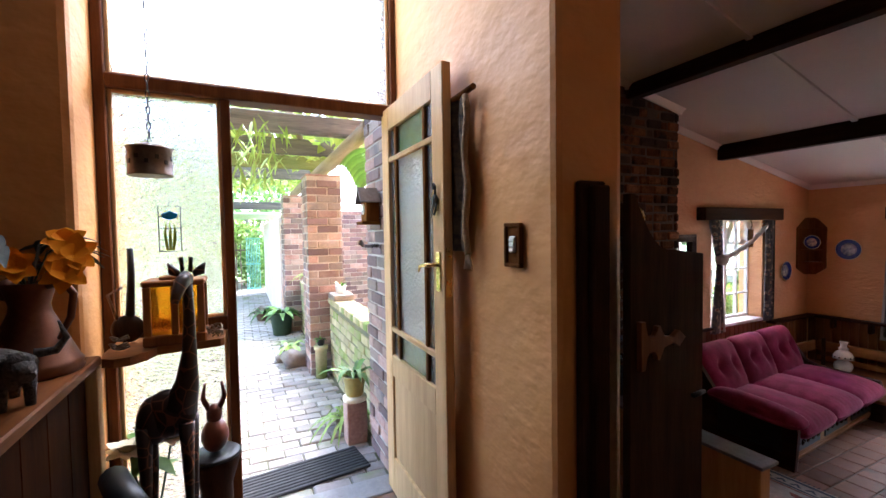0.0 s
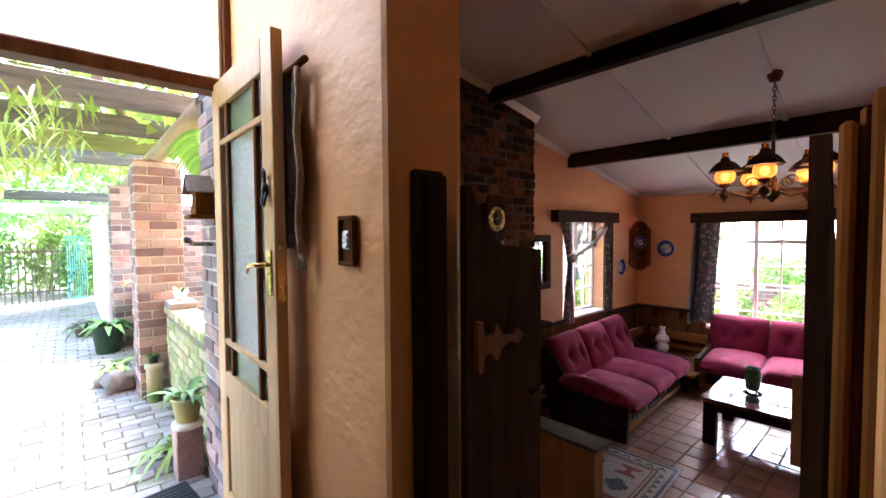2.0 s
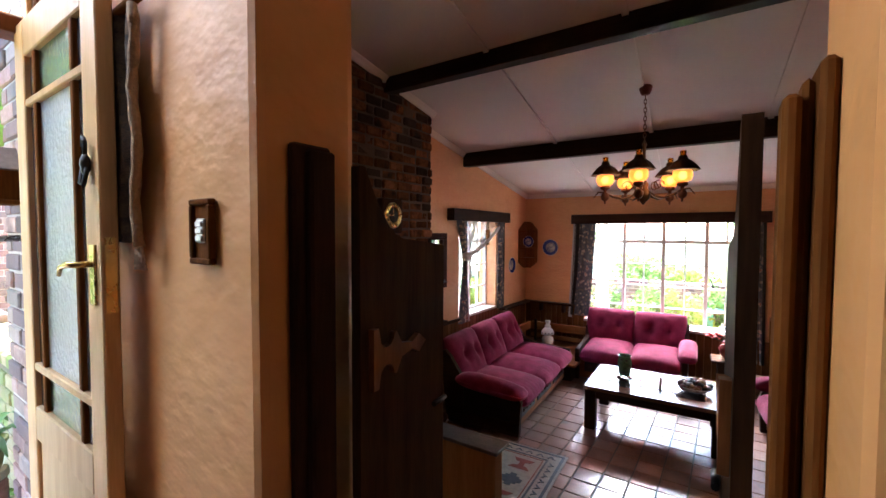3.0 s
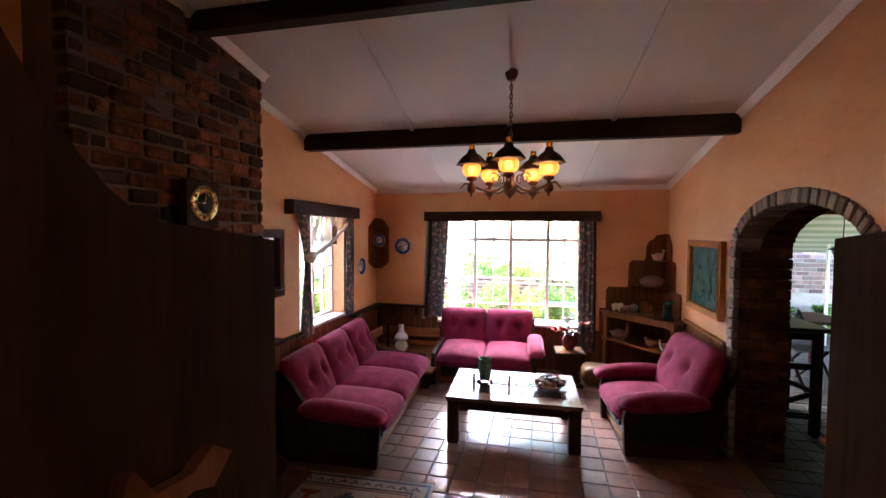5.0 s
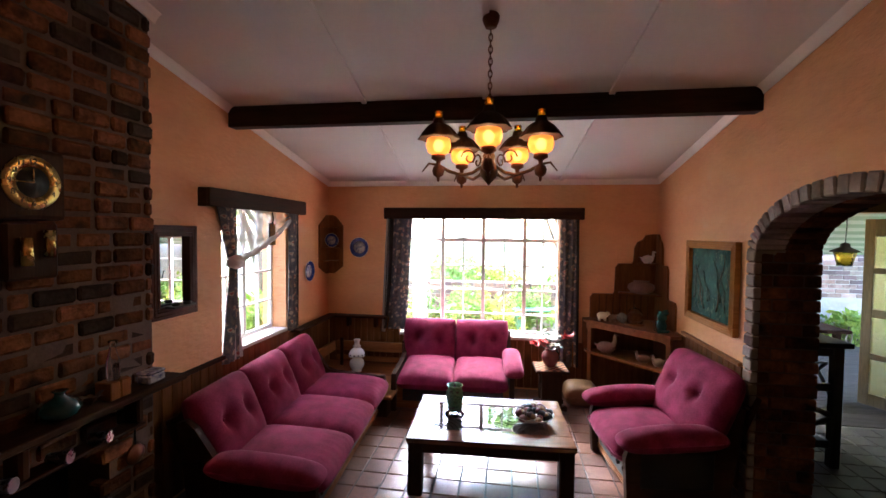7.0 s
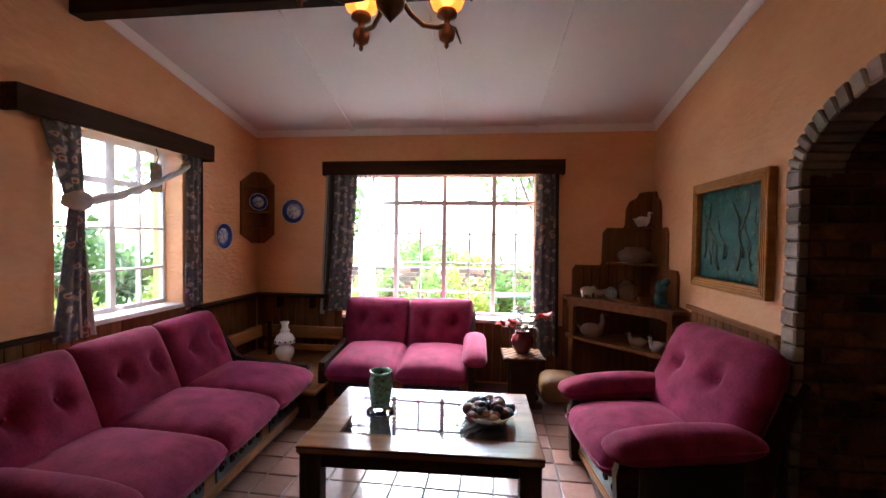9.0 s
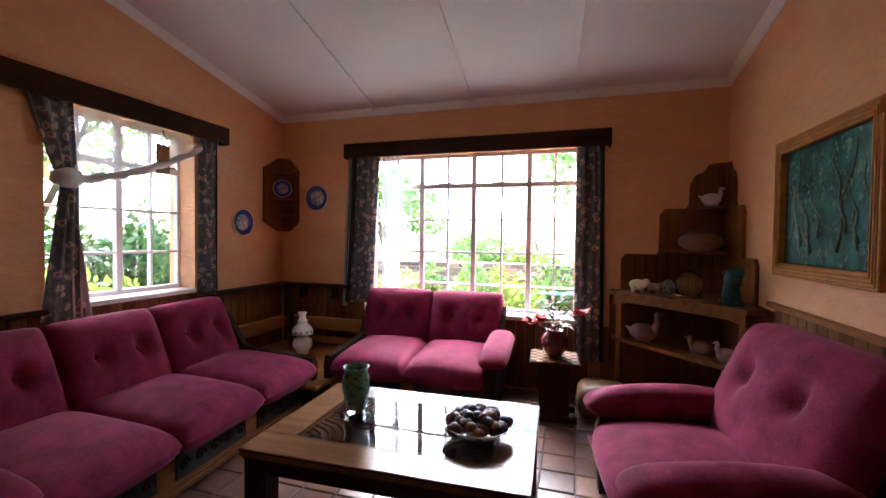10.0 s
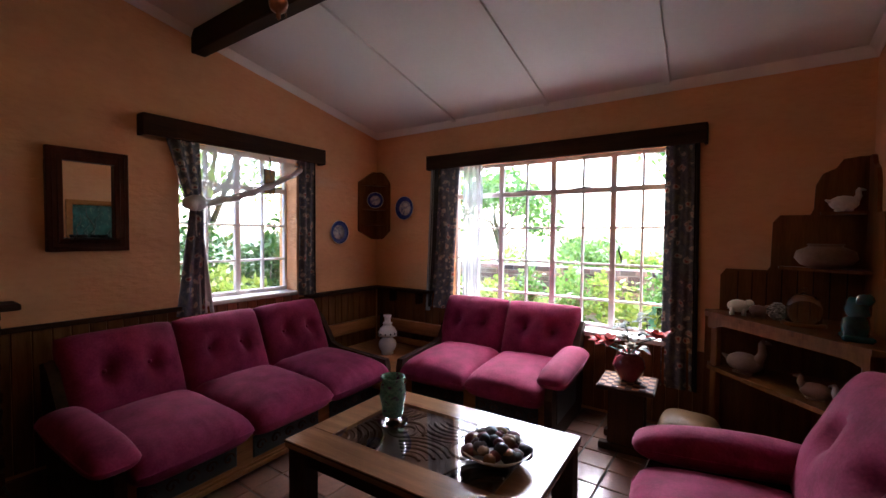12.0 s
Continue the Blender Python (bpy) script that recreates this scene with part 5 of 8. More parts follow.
for i in range(30):
    a = rnd.uniform(0, 6.28)
    r = rnd.uniform(0.01, 0.09)
    part("leaf", leaf(bmesh.new(), (r * math.cos(a), r * math.sin(a), rnd.uniform(0.2, 0.42)), (math.cos(a), math.sin(a), rnd.uniform(0.1, 1.2)), rnd.uniform(0.06, 0.11), 0.05, 0.5), CREAM if i % 5 == 0 else SAGE, t)

# ---------------------------------------------------------------- on the coffee table
t = thing("mosaic_vase", "green mosaic hurricane vase on a glass foot", "vase", (-0.845, 4.93, 0.4235))
t.matrix_basis = t.matrix_basis @ Matrix.Diagonal((1.22, 1.22, 0.94, 1))
part("foot", lathe(bmesh.new(), [(0.062, 0), (0.064, 0.006), (0.03, 0.016), (0.025, 0.03)], 28), CLEAR, t)
part("body", lathe(bmesh.new(), [(0.028, 0.03), (0.044, 0.04), (0.048, 0.10), (0.056, 0.15), (0.052, 0.20), (0.044, 0.225), (0.052, 0.25), (0.048, 0.25), (0.041, 0.226), (0.049, 0.20), (0.052, 0.15), (0.044, 0.10), (0.04, 0.045)], 28), MOSAIC, t)
part("water", lathe(bmesh.new(), [(0.026, 0.0305), (0.0262, 0.0315)], 20), MOSAIC, t)
t = thing("fruit_bowl", "white bowl filled with dark dried seed pods", "bowl", (-0.24, 4.91, 0.4225))
t.matrix_basis = t.matrix_basis @ Matrix.Diagonal((1.15, 1.15, 1.0, 1))
part("bowl", lathe(bmesh.new(), [(0.05, 0), (0.055, 0.006), (0.10, 0.03), (0.135, 0.062), (0.13, 0.064), (0.095, 0.036), (0.05, 0.014)], 32), WHITE, t)
rnd = random.Random(11)
PODS = [surf("dried_pod_" + k, c1, c2, 12.0, (0.4, 0.6), 0.3, 60.0) for k, c1, c2 in (("brown", (0.05, 0.02, 0.012), (0.13, 0.06, 0.03)), ("red", (0.12, 0.02, 0.02), (0.2, 0.05, 0.04)), ("ochre", (0.2, 0.09, 0.03), (0.32, 0.16, 0.06)), ("black", (0.01, 0.008, 0.008), (0.04, 0.03, 0.025)))]
for i in range(44):
    a, r = rnd.uniform(0, 6.28), 0.108 * math.sqrt(rnd.random())
    s = rnd.uniform(0.02, 0.031)
    part("pod", blob(bmesh.new(), (r * math.cos(a), r * math.sin(a), 0.055 + 0.055 * (1 - (r / 0.11) ** 2) * rnd.uniform(0.4, 1)), (s, s, s * rnd.uniform(0.8, 1.1)), 10, 0.25, i), PODS[i % 4], t)

# ---------------------------------------------------------------- rug
t = thing("rug", "blue-grey patterned woven rug before the fireplace", "rug", (-1.62, 3.30, 0.0), 3)
part("field", B(-0.58, -0.54, 0.001, 0.58, 0.54, 0.010, bev=0.003), RUGCLOTH, t)
for a, th, mt in ((0.02, 0.022, RUGBLUE), (0.13, 0.014, RUGBLUE), (0.16, 0.008, RUGRED)):
    for x0, y0, x1, y1 in ((-0.58 + a, -0.54 + a, 0.58 - a, -0.54 + a + th), (-0.58 + a, 0.54 - a - th, 0.58 - a, 0.54 - a),
                           (-0.58 + a, -0.54 + a + th, -0.58 + a + th, 0.54 - a - th), (0.58 - a - th, -0.54 + a + th, 0.58 - a, 0.54 - a - th)):
        part("border", B(x0, y0, 0.0102, x1, y1, 0.0125), mt, t)


def woven(outline, cx, cy, k, mt):
    """A flat woven figure, its outline in x, y about a centre."""
    bm = prism(bmesh.new(), [(cx + x * k, cy + y * k) for x, y in outline], 0.0024)
    for v in bm.verts:
        v.co = Vector((v.co.x, v.co.z, 0.0102 + v.co.y))
    bmesh.ops.recalc_face_normals(bm, faces=bm.faces)
    part("motif", bm, mt, t)


AXE = [(-1, -0.9), (1, -0.9), (0.7, -0.45), (0.25, -0.3), (0.25, 0.3), (0.7, 0.45), (1, 0.9), (-1, 0.9), (-0.7, 0.45), (-0.25, 0.3), (-0.25, -0.3), (-0.7, -0.45)]
STEP = [(-0.3, -1), (0.3, -1), (0.3, -0.6), (0.65, -0.6), (0.65, -0.3), (1, -0.3), (1, 0.3), (0.65, 0.3), (0.65, 0.6), (0.3, 0.6), (0.3, 1), (-0.3, 1), (-0.3, 0.6), (-0.65, 0.6), (-0.65, 0.3), (-1, 0.3), (-1, -0.3), (-0.65, -0.3), (-0.65, -0.6), (-0.3, -0.6)]
for i, cx in enumerate((-0.28, 0.0, 0.28)):
    for j, cy in enumerate((-0.24, 0.0, 0.24)):
        woven(STEP if (i + j) % 2 else AXE, cx, cy, 0.085, RUGBLUE if (i + j) % 2 else RUGRED)
for k in range(11):
    for s in (-1, 1):
        woven([(-1, -0.6), (0, 0.6), (1, -0.6), (0.5, -0.6), (0, 0.0), (-0.5, -0.6)], -0.46 + 0.092 * k, s * 0.455, 0.036, RUGBLUE)
        if 0 < k < 10:
            woven([(-0.6, -1), (0.6, 0), (-0.6, 1), (-0.6, 0.5), (0.0, 0), (-0.6, -0.5)], s * 0.495, -0.42 + 0.084 * k, 0.034, RUGBLUE)
for i in range(40):
    x = -0.57 + 1.14 * i / 39
    for s in (-1, 1):
        part("fringe", tube(bmesh.new(), [(x, s * 0.54, 0.006), (x + 0.004, s * 0.575, 0.004)], 0.003, 4), RUGBLUE, t)

# ---------------------------------------------------------------- chimney breast, mantel and its ornaments
CY0, CY1 = 2.42, 3.78
FY0, FY1, FZ1 = 2.66, 3.50, 0.78     # fireplace opening
core = bmesh.new()
for y0, y1, z0, z1 in ((CY0 + 0.01, FY0, 0.0, 3.45), (FY1, CY1 - 0.01, 0.0, 3.45), (FY0, FY1, FZ1, 3.45)):
    box(core, XL, y0, z0, XC - 0.012, y1, z1)
chimney = structure("chimney_breast", core, MORTAR_DARK, "dark clinker brick chimney breast with a fireplace")
structure("fireplace_back", B(XL + 0.002, FY0, 0.0, XL + 0.02, FY1, FZ1), BLACK, "black back of the fireplace")
structure("hearth", B(XC + 0.002, CY0 - 0.05, -0.008, XC + 0.40, CY1, 0.06, bev=0.01), BRICK, "brick hearth before the fireplace")
t = thing("mantel_shelf", "dark wooden mantel shelf on the brick chimney", "shelf", (0, 0, 0))
part("shelf_board", B(XC + 0.006, 2.34, 1.0, XC + 0.17, 3.82, 1.032, bev=0.006), DARKWOOD_Y, t)
part("lower_rail", B(XC + 0.010, 2.50, 0.83, XC + 0.11, 3.60, 0.845, bev=0.004), DARKWOOD_Y, t)
for y in (2.52, 3.05, 3.58):
    part("bracket", B(XC + 0.008, y - 0.02, 0.846, XC + 0.10, y + 0.02, 0.999, bev=0.01), DARKWOOD, t)

# wall clock
t = thing("wall_clock", "dark wooden wall clock with brass chapter ring", "clock", (XC + 0.012, 3.11, 1.64))
part("case", B(0, -0.13, 0.24, 0.07, 0.13, 0.53, bev=0.02, seg=2), DARKWOOD, t)
part("pendulum_case", B(0, -0.10, 0.0, 0.07, 0.10, 0.235, bev=0.012), DARKWOOD, t)
RX = pose(0.071, 0, 0.39, 0, 90, 0)
ring = part("chapter_ring", lathe(bmesh.new(), [(0.062, 0), (0.062, 0.006), (0.105, 0.006), (0.108, 0.0)], 40, m=RX), BRASS, t, "brass chapter ring with numerals")
part("dial_centre", lathe(bmesh.new(), [(0.0615, 0), (0.0615, 0.003), (0.0001, 0.0032)], 32, m=RX), BLACK, t)
texts = []
for k in range(1, 13):
    cu = bpy.data.curves.new("numeral", "FONT")
    cu.body, cu.size, cu.align_x, cu.align_y, cu.extrude = str(k), 0.032, "CENTER", "CENTER", 0.0006
    texts.append(new("numeral", cu))
dg = bpy.context.evaluated_depsgraph_get()
shapes = [bpy.data.meshes.new_from_object(x.evaluated_get(dg)) for x in texts]
for k, me in enumerate(shapes, 1):
    a = math.radians(90 - 30 * k)
    bpy.data.objects.remove(texts[k - 1])
    me.materials.clear()
    me.materials.append(BLACK)
    ob = new("numeral", me)
    ob.matrix_basis = Matrix.Translation((0.0785, 0.084 * math.cos(a), 0.39 + 0.084 * math.sin(a))) @ pose(0, 0, 0, 90, 0, 90)
    ob.parent = ring
part("hand", tube(bmesh.new(), [(0.078, 0, 0.39), (0.078, -0.075, 0.39)], 0.003, 5), BRASS, t)
part("hand", tube(bmesh.new(), [(0.079, 0, 0.39), (0.079, 0.0, 0.445)], 0.003, 5), BRASS, t)
for y, z in ((-0.04, 0.06), (0.045, 0.09)):
    part("weight", lathe(bmesh.new(), [(0.019, z), (0.019, z + 0.11)], 16, (0.092, y, 0)), BRASS, t, "brass weight")

# ornaments on the mantel
MZ = 1.033
t = thing("silver_heron", "long-legged silver heron standing on the mantel", "figurine", (XC + 0.09, 2.80, MZ))
part("base", B(-0.05, -0.10, 0, 0.05, 0.10, 0.015, bev=0.005), BLACK, t)
part("body", blob(bmesh.new(), (0, 0, 0.25), (0.04, 0.075, 0.045), 14), SILVER, t)
part("neck", tube(bmesh.new(), [(0, 0.05, 0.26), (0, 0.08, 0.31), (0, 0.07, 0.345), (0, 0.09, 0.36), (0, 0.115, 0.35), (0, 0.118, 0.32)], [0.02, 0.012, 0.01, 0.012, 0.008, 0.003], 8), SILVER, t)
for y in (-0.05, 0.0, 0.04):
    part("leg", tube(bmesh.new(), [(0, y, 0.015), (0, y, 0.22)], 0.004, 6), SILVER, t)
tagged(make("teal_vase", lathe(bmesh.new(), [(0.03, 0), (0.065, 0.02), (0.075, 0.05), (0.055, 0.08), (0.022, 0.10), (0.018, 0.115), (0.03, 0.125), (0.014, 0.122)], 24, (XC + 0.09, 3.19, MZ)), TEAL), "squat teal glazed vase on the mantel", "vase")
t = thing("wooden_block", "pale split wooden block on the mantel", "ornament", (XC + 0.085, 3.44, MZ))
for k in (0, 1):
    part("half", B(-0.045, -0.055 + k * 0.057, 0, 0.045, -0.002 + k * 0.057, 0.085, bev=0.004), PINE, t)
tagged(make("glass_bottle", lathe(bmesh.new(), [(0.026, 0), (0.028, 0.01), (0.028, 0.09), (0.014, 0.15), (0.012, 0.17), (0.020, 0.19), (0.014, 0.19)], 20, (XC + 0.085, 3.44, MZ + 0.086)), CLEAR), "slender clear glass bottle on the wooden block", "bottle")
t = thing("china_box", "blue and white china box on the mantel", "box", (XC + 0.085, 3.66, MZ))
part("body", B(-0.04, -0.055, 0, 0.04, 0.055, 0.045, bev=0.008), PLATE, t)
part("lid", B(-0.042, -0.057, 0.046, 0.042, 0.057, 0.062, bev=0.008), PLATE, t)
tagged(make("china_pot", lathe(bmesh.new(), [(0.03, 0), (0.055, 0.02), (0.06, 0.045), (0.04, 0.07), (0.012, 0.078), (0.012, 0.09), (0.001, 0.095)], 24, (XC + 0.08, 2.52, MZ)), PLATE), "round blue and white china pot on the mantel", "pot")
bm = bmesh.new()
rnd = random.Random(4)
for i in range(9):
    a = rnd.uniform(0, 6.28)
    leaf(bm, (XC + 0.08, 3.33, MZ), (math.cos(a), math.sin(a), 1.6), rnd.uniform(0.08, 0.14), 0.03, 0.4)
tagged(make("dried_sprig", bm, CLAY), "dried leaf sprig on the mantel", "ornament")
for y in (2.95, 3.16, 3.34):
    tagged(make("silver_beaker", lathe(bmesh.new(), [(0.022, 0), (0.027, 0.08), (0.029, 0.085), (0.024, 0.08)], 16, m=Matrix.Translation((XC + 0.06, y, 0.874)) @ pose(0, 0, 0, 0, 88, 20)), SILVER), "silver beaker lying on the rail below the mantel", "beaker", "beakers")
t = thing("copper_ladle", "long-handled dark copper ladle hanging by the fireplace", "ladle", (XC + 0.014, 3.62, 0.70))
part("bowl", lathe(bmesh.new(), [(0.0005, 0.030), (0.030, 0.024), (0.052, 0.008), (0.056, 0.0), (0.050, 0.004), (0.028, 0.018)], 24, m=pose(0.004, 0, -0.05, 0, 90, 0)), COPPER, t)
part("handle", tube(bmesh.new(), [(0.006, 0, -0.002), (0.005, 0, 0.08), (0.012, 0, 0.17), (0.004, 0, 0.18)], 0.005, 6), IRON, t)
# wicker basket and dark jar by the hearth
t = thing("dried_berries_vase", "black jar with a spray of dark red berries", "vase", (XC + 0.30, 2.90, 0.061))
part("jar", lathe(bmesh.new(), [(0.06, 0), (0.10, 0.05), (0.12, 0.14), (0.09, 0.22), (0.05, 0.25), (0.055, 0.27), (0.04, 0.26)], 24), BLACK, t)
BERRY = surf("dark_red_berries", (0.10, 0.008, 0.015), (0.20, 0.02, 0.03), 20.0, (0.3, 0.5), 0.1, 60.0)
bm, bs = bmesh.new(), bmesh.new()
for i in range(22):
    a, r, h = rnd.uniform(0, 6.28), rnd.uniform(0.05, 0.22), rnd.uniform(0.35, 0.62)
    tube(bs, [(0, 0, 0.25), (r * 0.5 * math.cos(a), r * 0.5 * math.sin(a), h * 0.8), (r * math.cos(a), r * math.sin(a), h)], 0.002, 4)
    for k in range(7):
        blob(bm, (r * math.cos(a) + rnd.uniform(-0.03, 0.03), r * math.sin(a) + rnd.uniform(-0.03, 0.03), h + rnd.uniform(-0.06, 0.03)), (0.007, 0.007, 0.007), 6)
tagged(part("twig_spray", bs, BARK, t), kind="stuff")
tagged(part("berry_spray", bm, BERRY, t), kind="stuff")
WICKER = surf("red_brown_wicker", (0.05, 0.018, 0.010), (0.15, 0.06, 0.03), 40.0, (0.7, 0.85), 0.9, 120.0, stretch=(1, 1, 3))
tagged(make("wicker_basket", lathe(bmesh.new(), [(0.14, 0), (0.17, 0.02), (0.19, 0.16), (0.20, 0.24), (0.205, 0.25), (0.19, 0.245), (0.175, 0.05), (0.0001, 0.03)], 32, (XC + 0.30, 3.26, 0.061)), WICKER), "woven red-brown wicker basket on the hearth", "basket")

# ---------------------------------------------------------------- half doors in the opening
def lining(name, label, boards_):
    t = thing(name, label, "door frame", (0, 0, 0))
    for a in boards_:
        part("board", B(*a, bev=0.006), POSTWOOD if name == "door_post" and a[0] > -0.3 else DARKWOOD, t)
    return t


lining("door_post", "dark wooden door post against the plastered jamb", [(JL + 0.002, 1.005, HF, JL + 0.030, 1.11, 2.09), (JL + 0.0305, 1.03, HF, JL + 0.058, 1.10, 2.075)])
lining("door_post", "varnished brown wooden door post with knots", [(JR - 0.019, 1.083, HF, JR - 0.001, 1.16, 2.10), (JR - 0.032, 1.112, HF, JR - 0.0195, 1.16, 2.085), (JR - 0.052, 1.098, HF, JR - 0.0325, 1.16, 2.065)])


def half_door(label, hinge, free, z0, zt_h, zt_f, flip):
    h, f = Vector((*hinge, 0)), Vector((*free, 0))
    L = (f - h).length
    TH = 0.026
    ang = math.degrees(math.atan2(f.y - h.y, f.x - h.x))
    t = thing("half_door", label, "door", (h.x, h.y, 0), ang, "half doors")
    top = [(0, zt_h), (0.02, zt_h)] + [(0.02 + (L * 0.48) * k / 8, zt_f + 0.02 + (zt_h - zt_f - 0.02) * (1 - math.sin(math.pi / 2 * k / 8)) ** 1.3) for k in range(1, 9)] + [(L, zt_f)]
    part("leaf_boards", prism(bmesh.new(), [(0, z0)] + top + [(L, z0)], TH), LEAFWOOD, t)
    for z in (z0 + 0.18, zt_f - 0.27):
        # shaped wooden strap: a hinge block, two round bites and an arm with a knobbed end
        out = [(0.03, z - 0.075), (0.05, z - 0.075)]
        out += [(0.085 + 0.030 * math.cos(a), z - 0.052 + 0.030 * math.sin(a)) for a in [math.radians(q) for q in range(180, -1, -30)]]
        out += [(0.125, z - 0.055), (0.15, z - 0.018), (0.20, z - 0.010), (0.235, z - 0.026), (0.27, z), (0.235, z + 0.026), (0.20, z + 0.010), (0.15, z + 0.018), (0.125, z + 0.055)]
        out += [(0.085 + 0.030 * math.cos(a), z + 0.052 - 0.030 * math.sin(a)) for a in [math.radians(q) for q in range(0, 181, 30)]]
        out += [(0.05, z + 0.075), (0.03, z + 0.075)]
        y0 = -0.0165 if flip else TH + 0.0005
        part("strap", prism(bmesh.new(), out, 0.016, m=pose(0, y0, 0)), CABWOOD, t, "shaped wooden strap hinge")
    part("bolt", tube(bmesh.new(), [(L - 0.08, -0.012 if flip else TH + 0.012, 1.37), (L - 0.01, -0.012 if flip else TH + 0.012, 1.37)], 0.008, 8), IRON, t, "black iron bolt")
    return t


half_door("dark wooden half door with a curved top, standing open", (-0.712, 1.125), (-0.752, 1.53), HF + 0.04, 2.045, 1.852, True)
half_door("dark wooden half door with a curved top, standing open", (0.034, 1.168), (0.022, 1.52), HF + 0.04, 2.062, 1.862, False)

# low partition at the edge of the landing
t = thing("low_partition", "low board partition with a slate cap on the landing", "partition", (0, 0, 0))
part("panel", B(-2.30, 2.18, HF, -0.895, 2.26, 0.835, bev=0.004), wood("pale_brown_board", (0.30, 0.15, 0.06), (0.44, 0.24, 0.11), (0.4, 0.6)), t)
bm = B(-2.30, 2.165, 0.8355, -0.88, 2.30, 0.853, bev=0.003)
part("cap", bm, surf("grey_slate", (0.05, 0.05, 0.055), (0.13, 0.13, 0.14), 9.0, (0.4, 0.6), 0.5, 60.0), t, "thin slate cap")

# ---------------------------------------------------------------- light switch, wall hanging
t = thing("light_switch", "white three-gang light switch in a wooden frame", "switch", (-1.075, YH - 0.001, 1.815))
bm = bmesh.new()
for x0, z0, x1, z1 in ((0, 0, 0.095, 0.014), (0, 0.139, 0.095, 0.153), (0, 0.014, 0.014, 0.139), (0.081, 0.014, 0.095, 0.139)):
    box(bm, x0, -0.018, z0, x1, 0, z1, bev=0.003)
part("frame", bm, POSTWOOD, t)
part("back_plate", B(0.012, -0.009, 0.012, 0.083, -0.002, 0.143), POSTWOOD, t)
pl = part("switch_plate", B(0.029, -0.015, 0.050, 0.066, -0.0095, 0.108, bev=0.003), WHITE, t)
for k in range(3):
    part("rocker", B(0.033, -0.020, 0.0545 + k * 0.0165, 0.062, -0.0155, 0.0675 + k * 0.0165, bev=0.002), WHITE, pl)
t = thing("wall_hanging", "dark knitted woollen hanging on a wooden rod", "wall hanging", (0, 0, 0))
part("rod", tube(bmesh.new(), [(-1.62, YH - 0.035, 2.49), (-1.235, YH - 0.04, 2.495)], 0.012, 8), POSTWOOD, t)
part("cloth", drape(bmesh.new(), rows_between(2.485, 1.86, lambda k: (-1.60, -1.31 - 0.02 * math.sin(9 * k), 0)), 4, 0.012, m=pose(0, YH - 0.035, 0)), KNIT, t)
WOOLEDGE = surf("beige_plaited_wool", (0.28, 0.19, 0.12), (0.44, 0.31, 0.20), 60.0, (0.9, 1.0), 0.8, 120.0)
part("plait", tube(bmesh.new(), [(-1.295 + 0.012 * math.sin(k * 0.9), YH - 0.045, 2.48 - 0.042 * k) for k in range(16)], [0.012 + 0.003 * (k % 2) for k in range(16)], 8), WOOLEDGE, t)
for k in range(6):
    part("tassel", tube(bmesh.new(), [(-1.30 + 0.004 * k, YH - 0.045, 1.86), (-1.325 + 0.012 * k, YH - 0.04, 1.79)], 0.005, 5), WOOLEDGE, t)

# ---------------------------------------------------------------- glazed entrance screen
XG = -2.26
scr = tagged(new("window_3"), "tall brown wooden entrance screen with rippled glass", "window", kind="structure")
for a in ((-0.500, -0.455, HF, 4.0), (0.004, 0.048, HF, 2.622), (0.900, 0.934, HF, 4.0)):
    part("frame_post", B(XG - 0.05, a[0], a[2], XG + 0.05, a[1], a[3], bev=0.005), FRAMEWOOD, scr)
part("transom", B(XG - 0.06, -0.455, 2.623, XG + 0.06, 0.8995, 2.685, bev=0.006), FRAMEWOOD, scr)
part("rail", B(XG - 0.03, -0.4545, 1.46, XG + 0.03, 0.0035, 1.53, bev=0.004), FRAMEWOOD, scr)
part("bottom_rail", B(XG - 0.03, -0.4545, HF, XG + 0.03, 0.0035, HF + 0.08, bev=0.004), FRAMEWOOD, scr)
for y0, y1, z0, z1 in ((-0.454, 0.003, HF + 0.081, 1.459), (-0.454, 0.003, 1.531, 2.622), (-0.454, 0.899, 2.686, 4.0)):
    part("pane", B(XG - 0.004, y0, z0, XG + 0.004, y1, z1), RIPPLE, scr, "rippled obscure glass").visible_shadow = False
    bead = bmesh.new()
    for q in ((y0, z0, y0 + 0.016, z1), (y1 - 0.016, z0, y1, z1), (y0 + 0.016, z0, y1 - 0.016, z0 + 0.016), (y0 + 0.016, z1 - 0.016, y1 - 0.016, z1)):
        box(bead, XG + 0.005, q[0], q[1], XG + 0.022, q[2], q[3], bev=0.003)
    part("glazing_bead", bead, LIGHTWOOD, scr)
structure("threshold", B(XG - 0.09, 0.049, HF - 0.02, XG + 0.09, 0.899, HF + 0.012, bev=0.006), surf("grey_stone_threshold", (0.25, 0.24, 0.23), (0.38, 0.36, 0.34), 5.0, (0.6, 0.8), 0.3, 50.0), "grey stone door threshold")
structure("wall_over_screen", B(XG - 0.10, -0.50, 4.0, XG + 0.02, 0.935, TOP), PLASTER, "wall over the glazed screen")

# entrance door, standing open against the wall
t = thing("entrance_door", "pale wooden glazed entrance door standing open", "door", (-2.235, 0.845, HF + 0.015))
DW, DH = 0.825, 2.235
zs = [0.0, 0.24, 0.70, 0.825, 0.972, 1.94, 2.105, DH]
xg = [0.0, 0.115, 0.205, 0.232, 0.595, 0.622, 0.712, DW]


def dpart(name, x0, z0, x1, z1, mat, y0=0.0, y1=0.042, lab="", bev=0.004):
    return part(name, B(x0, y0, z0, x1, y1, z1, bev=bev), mat, t, lab)


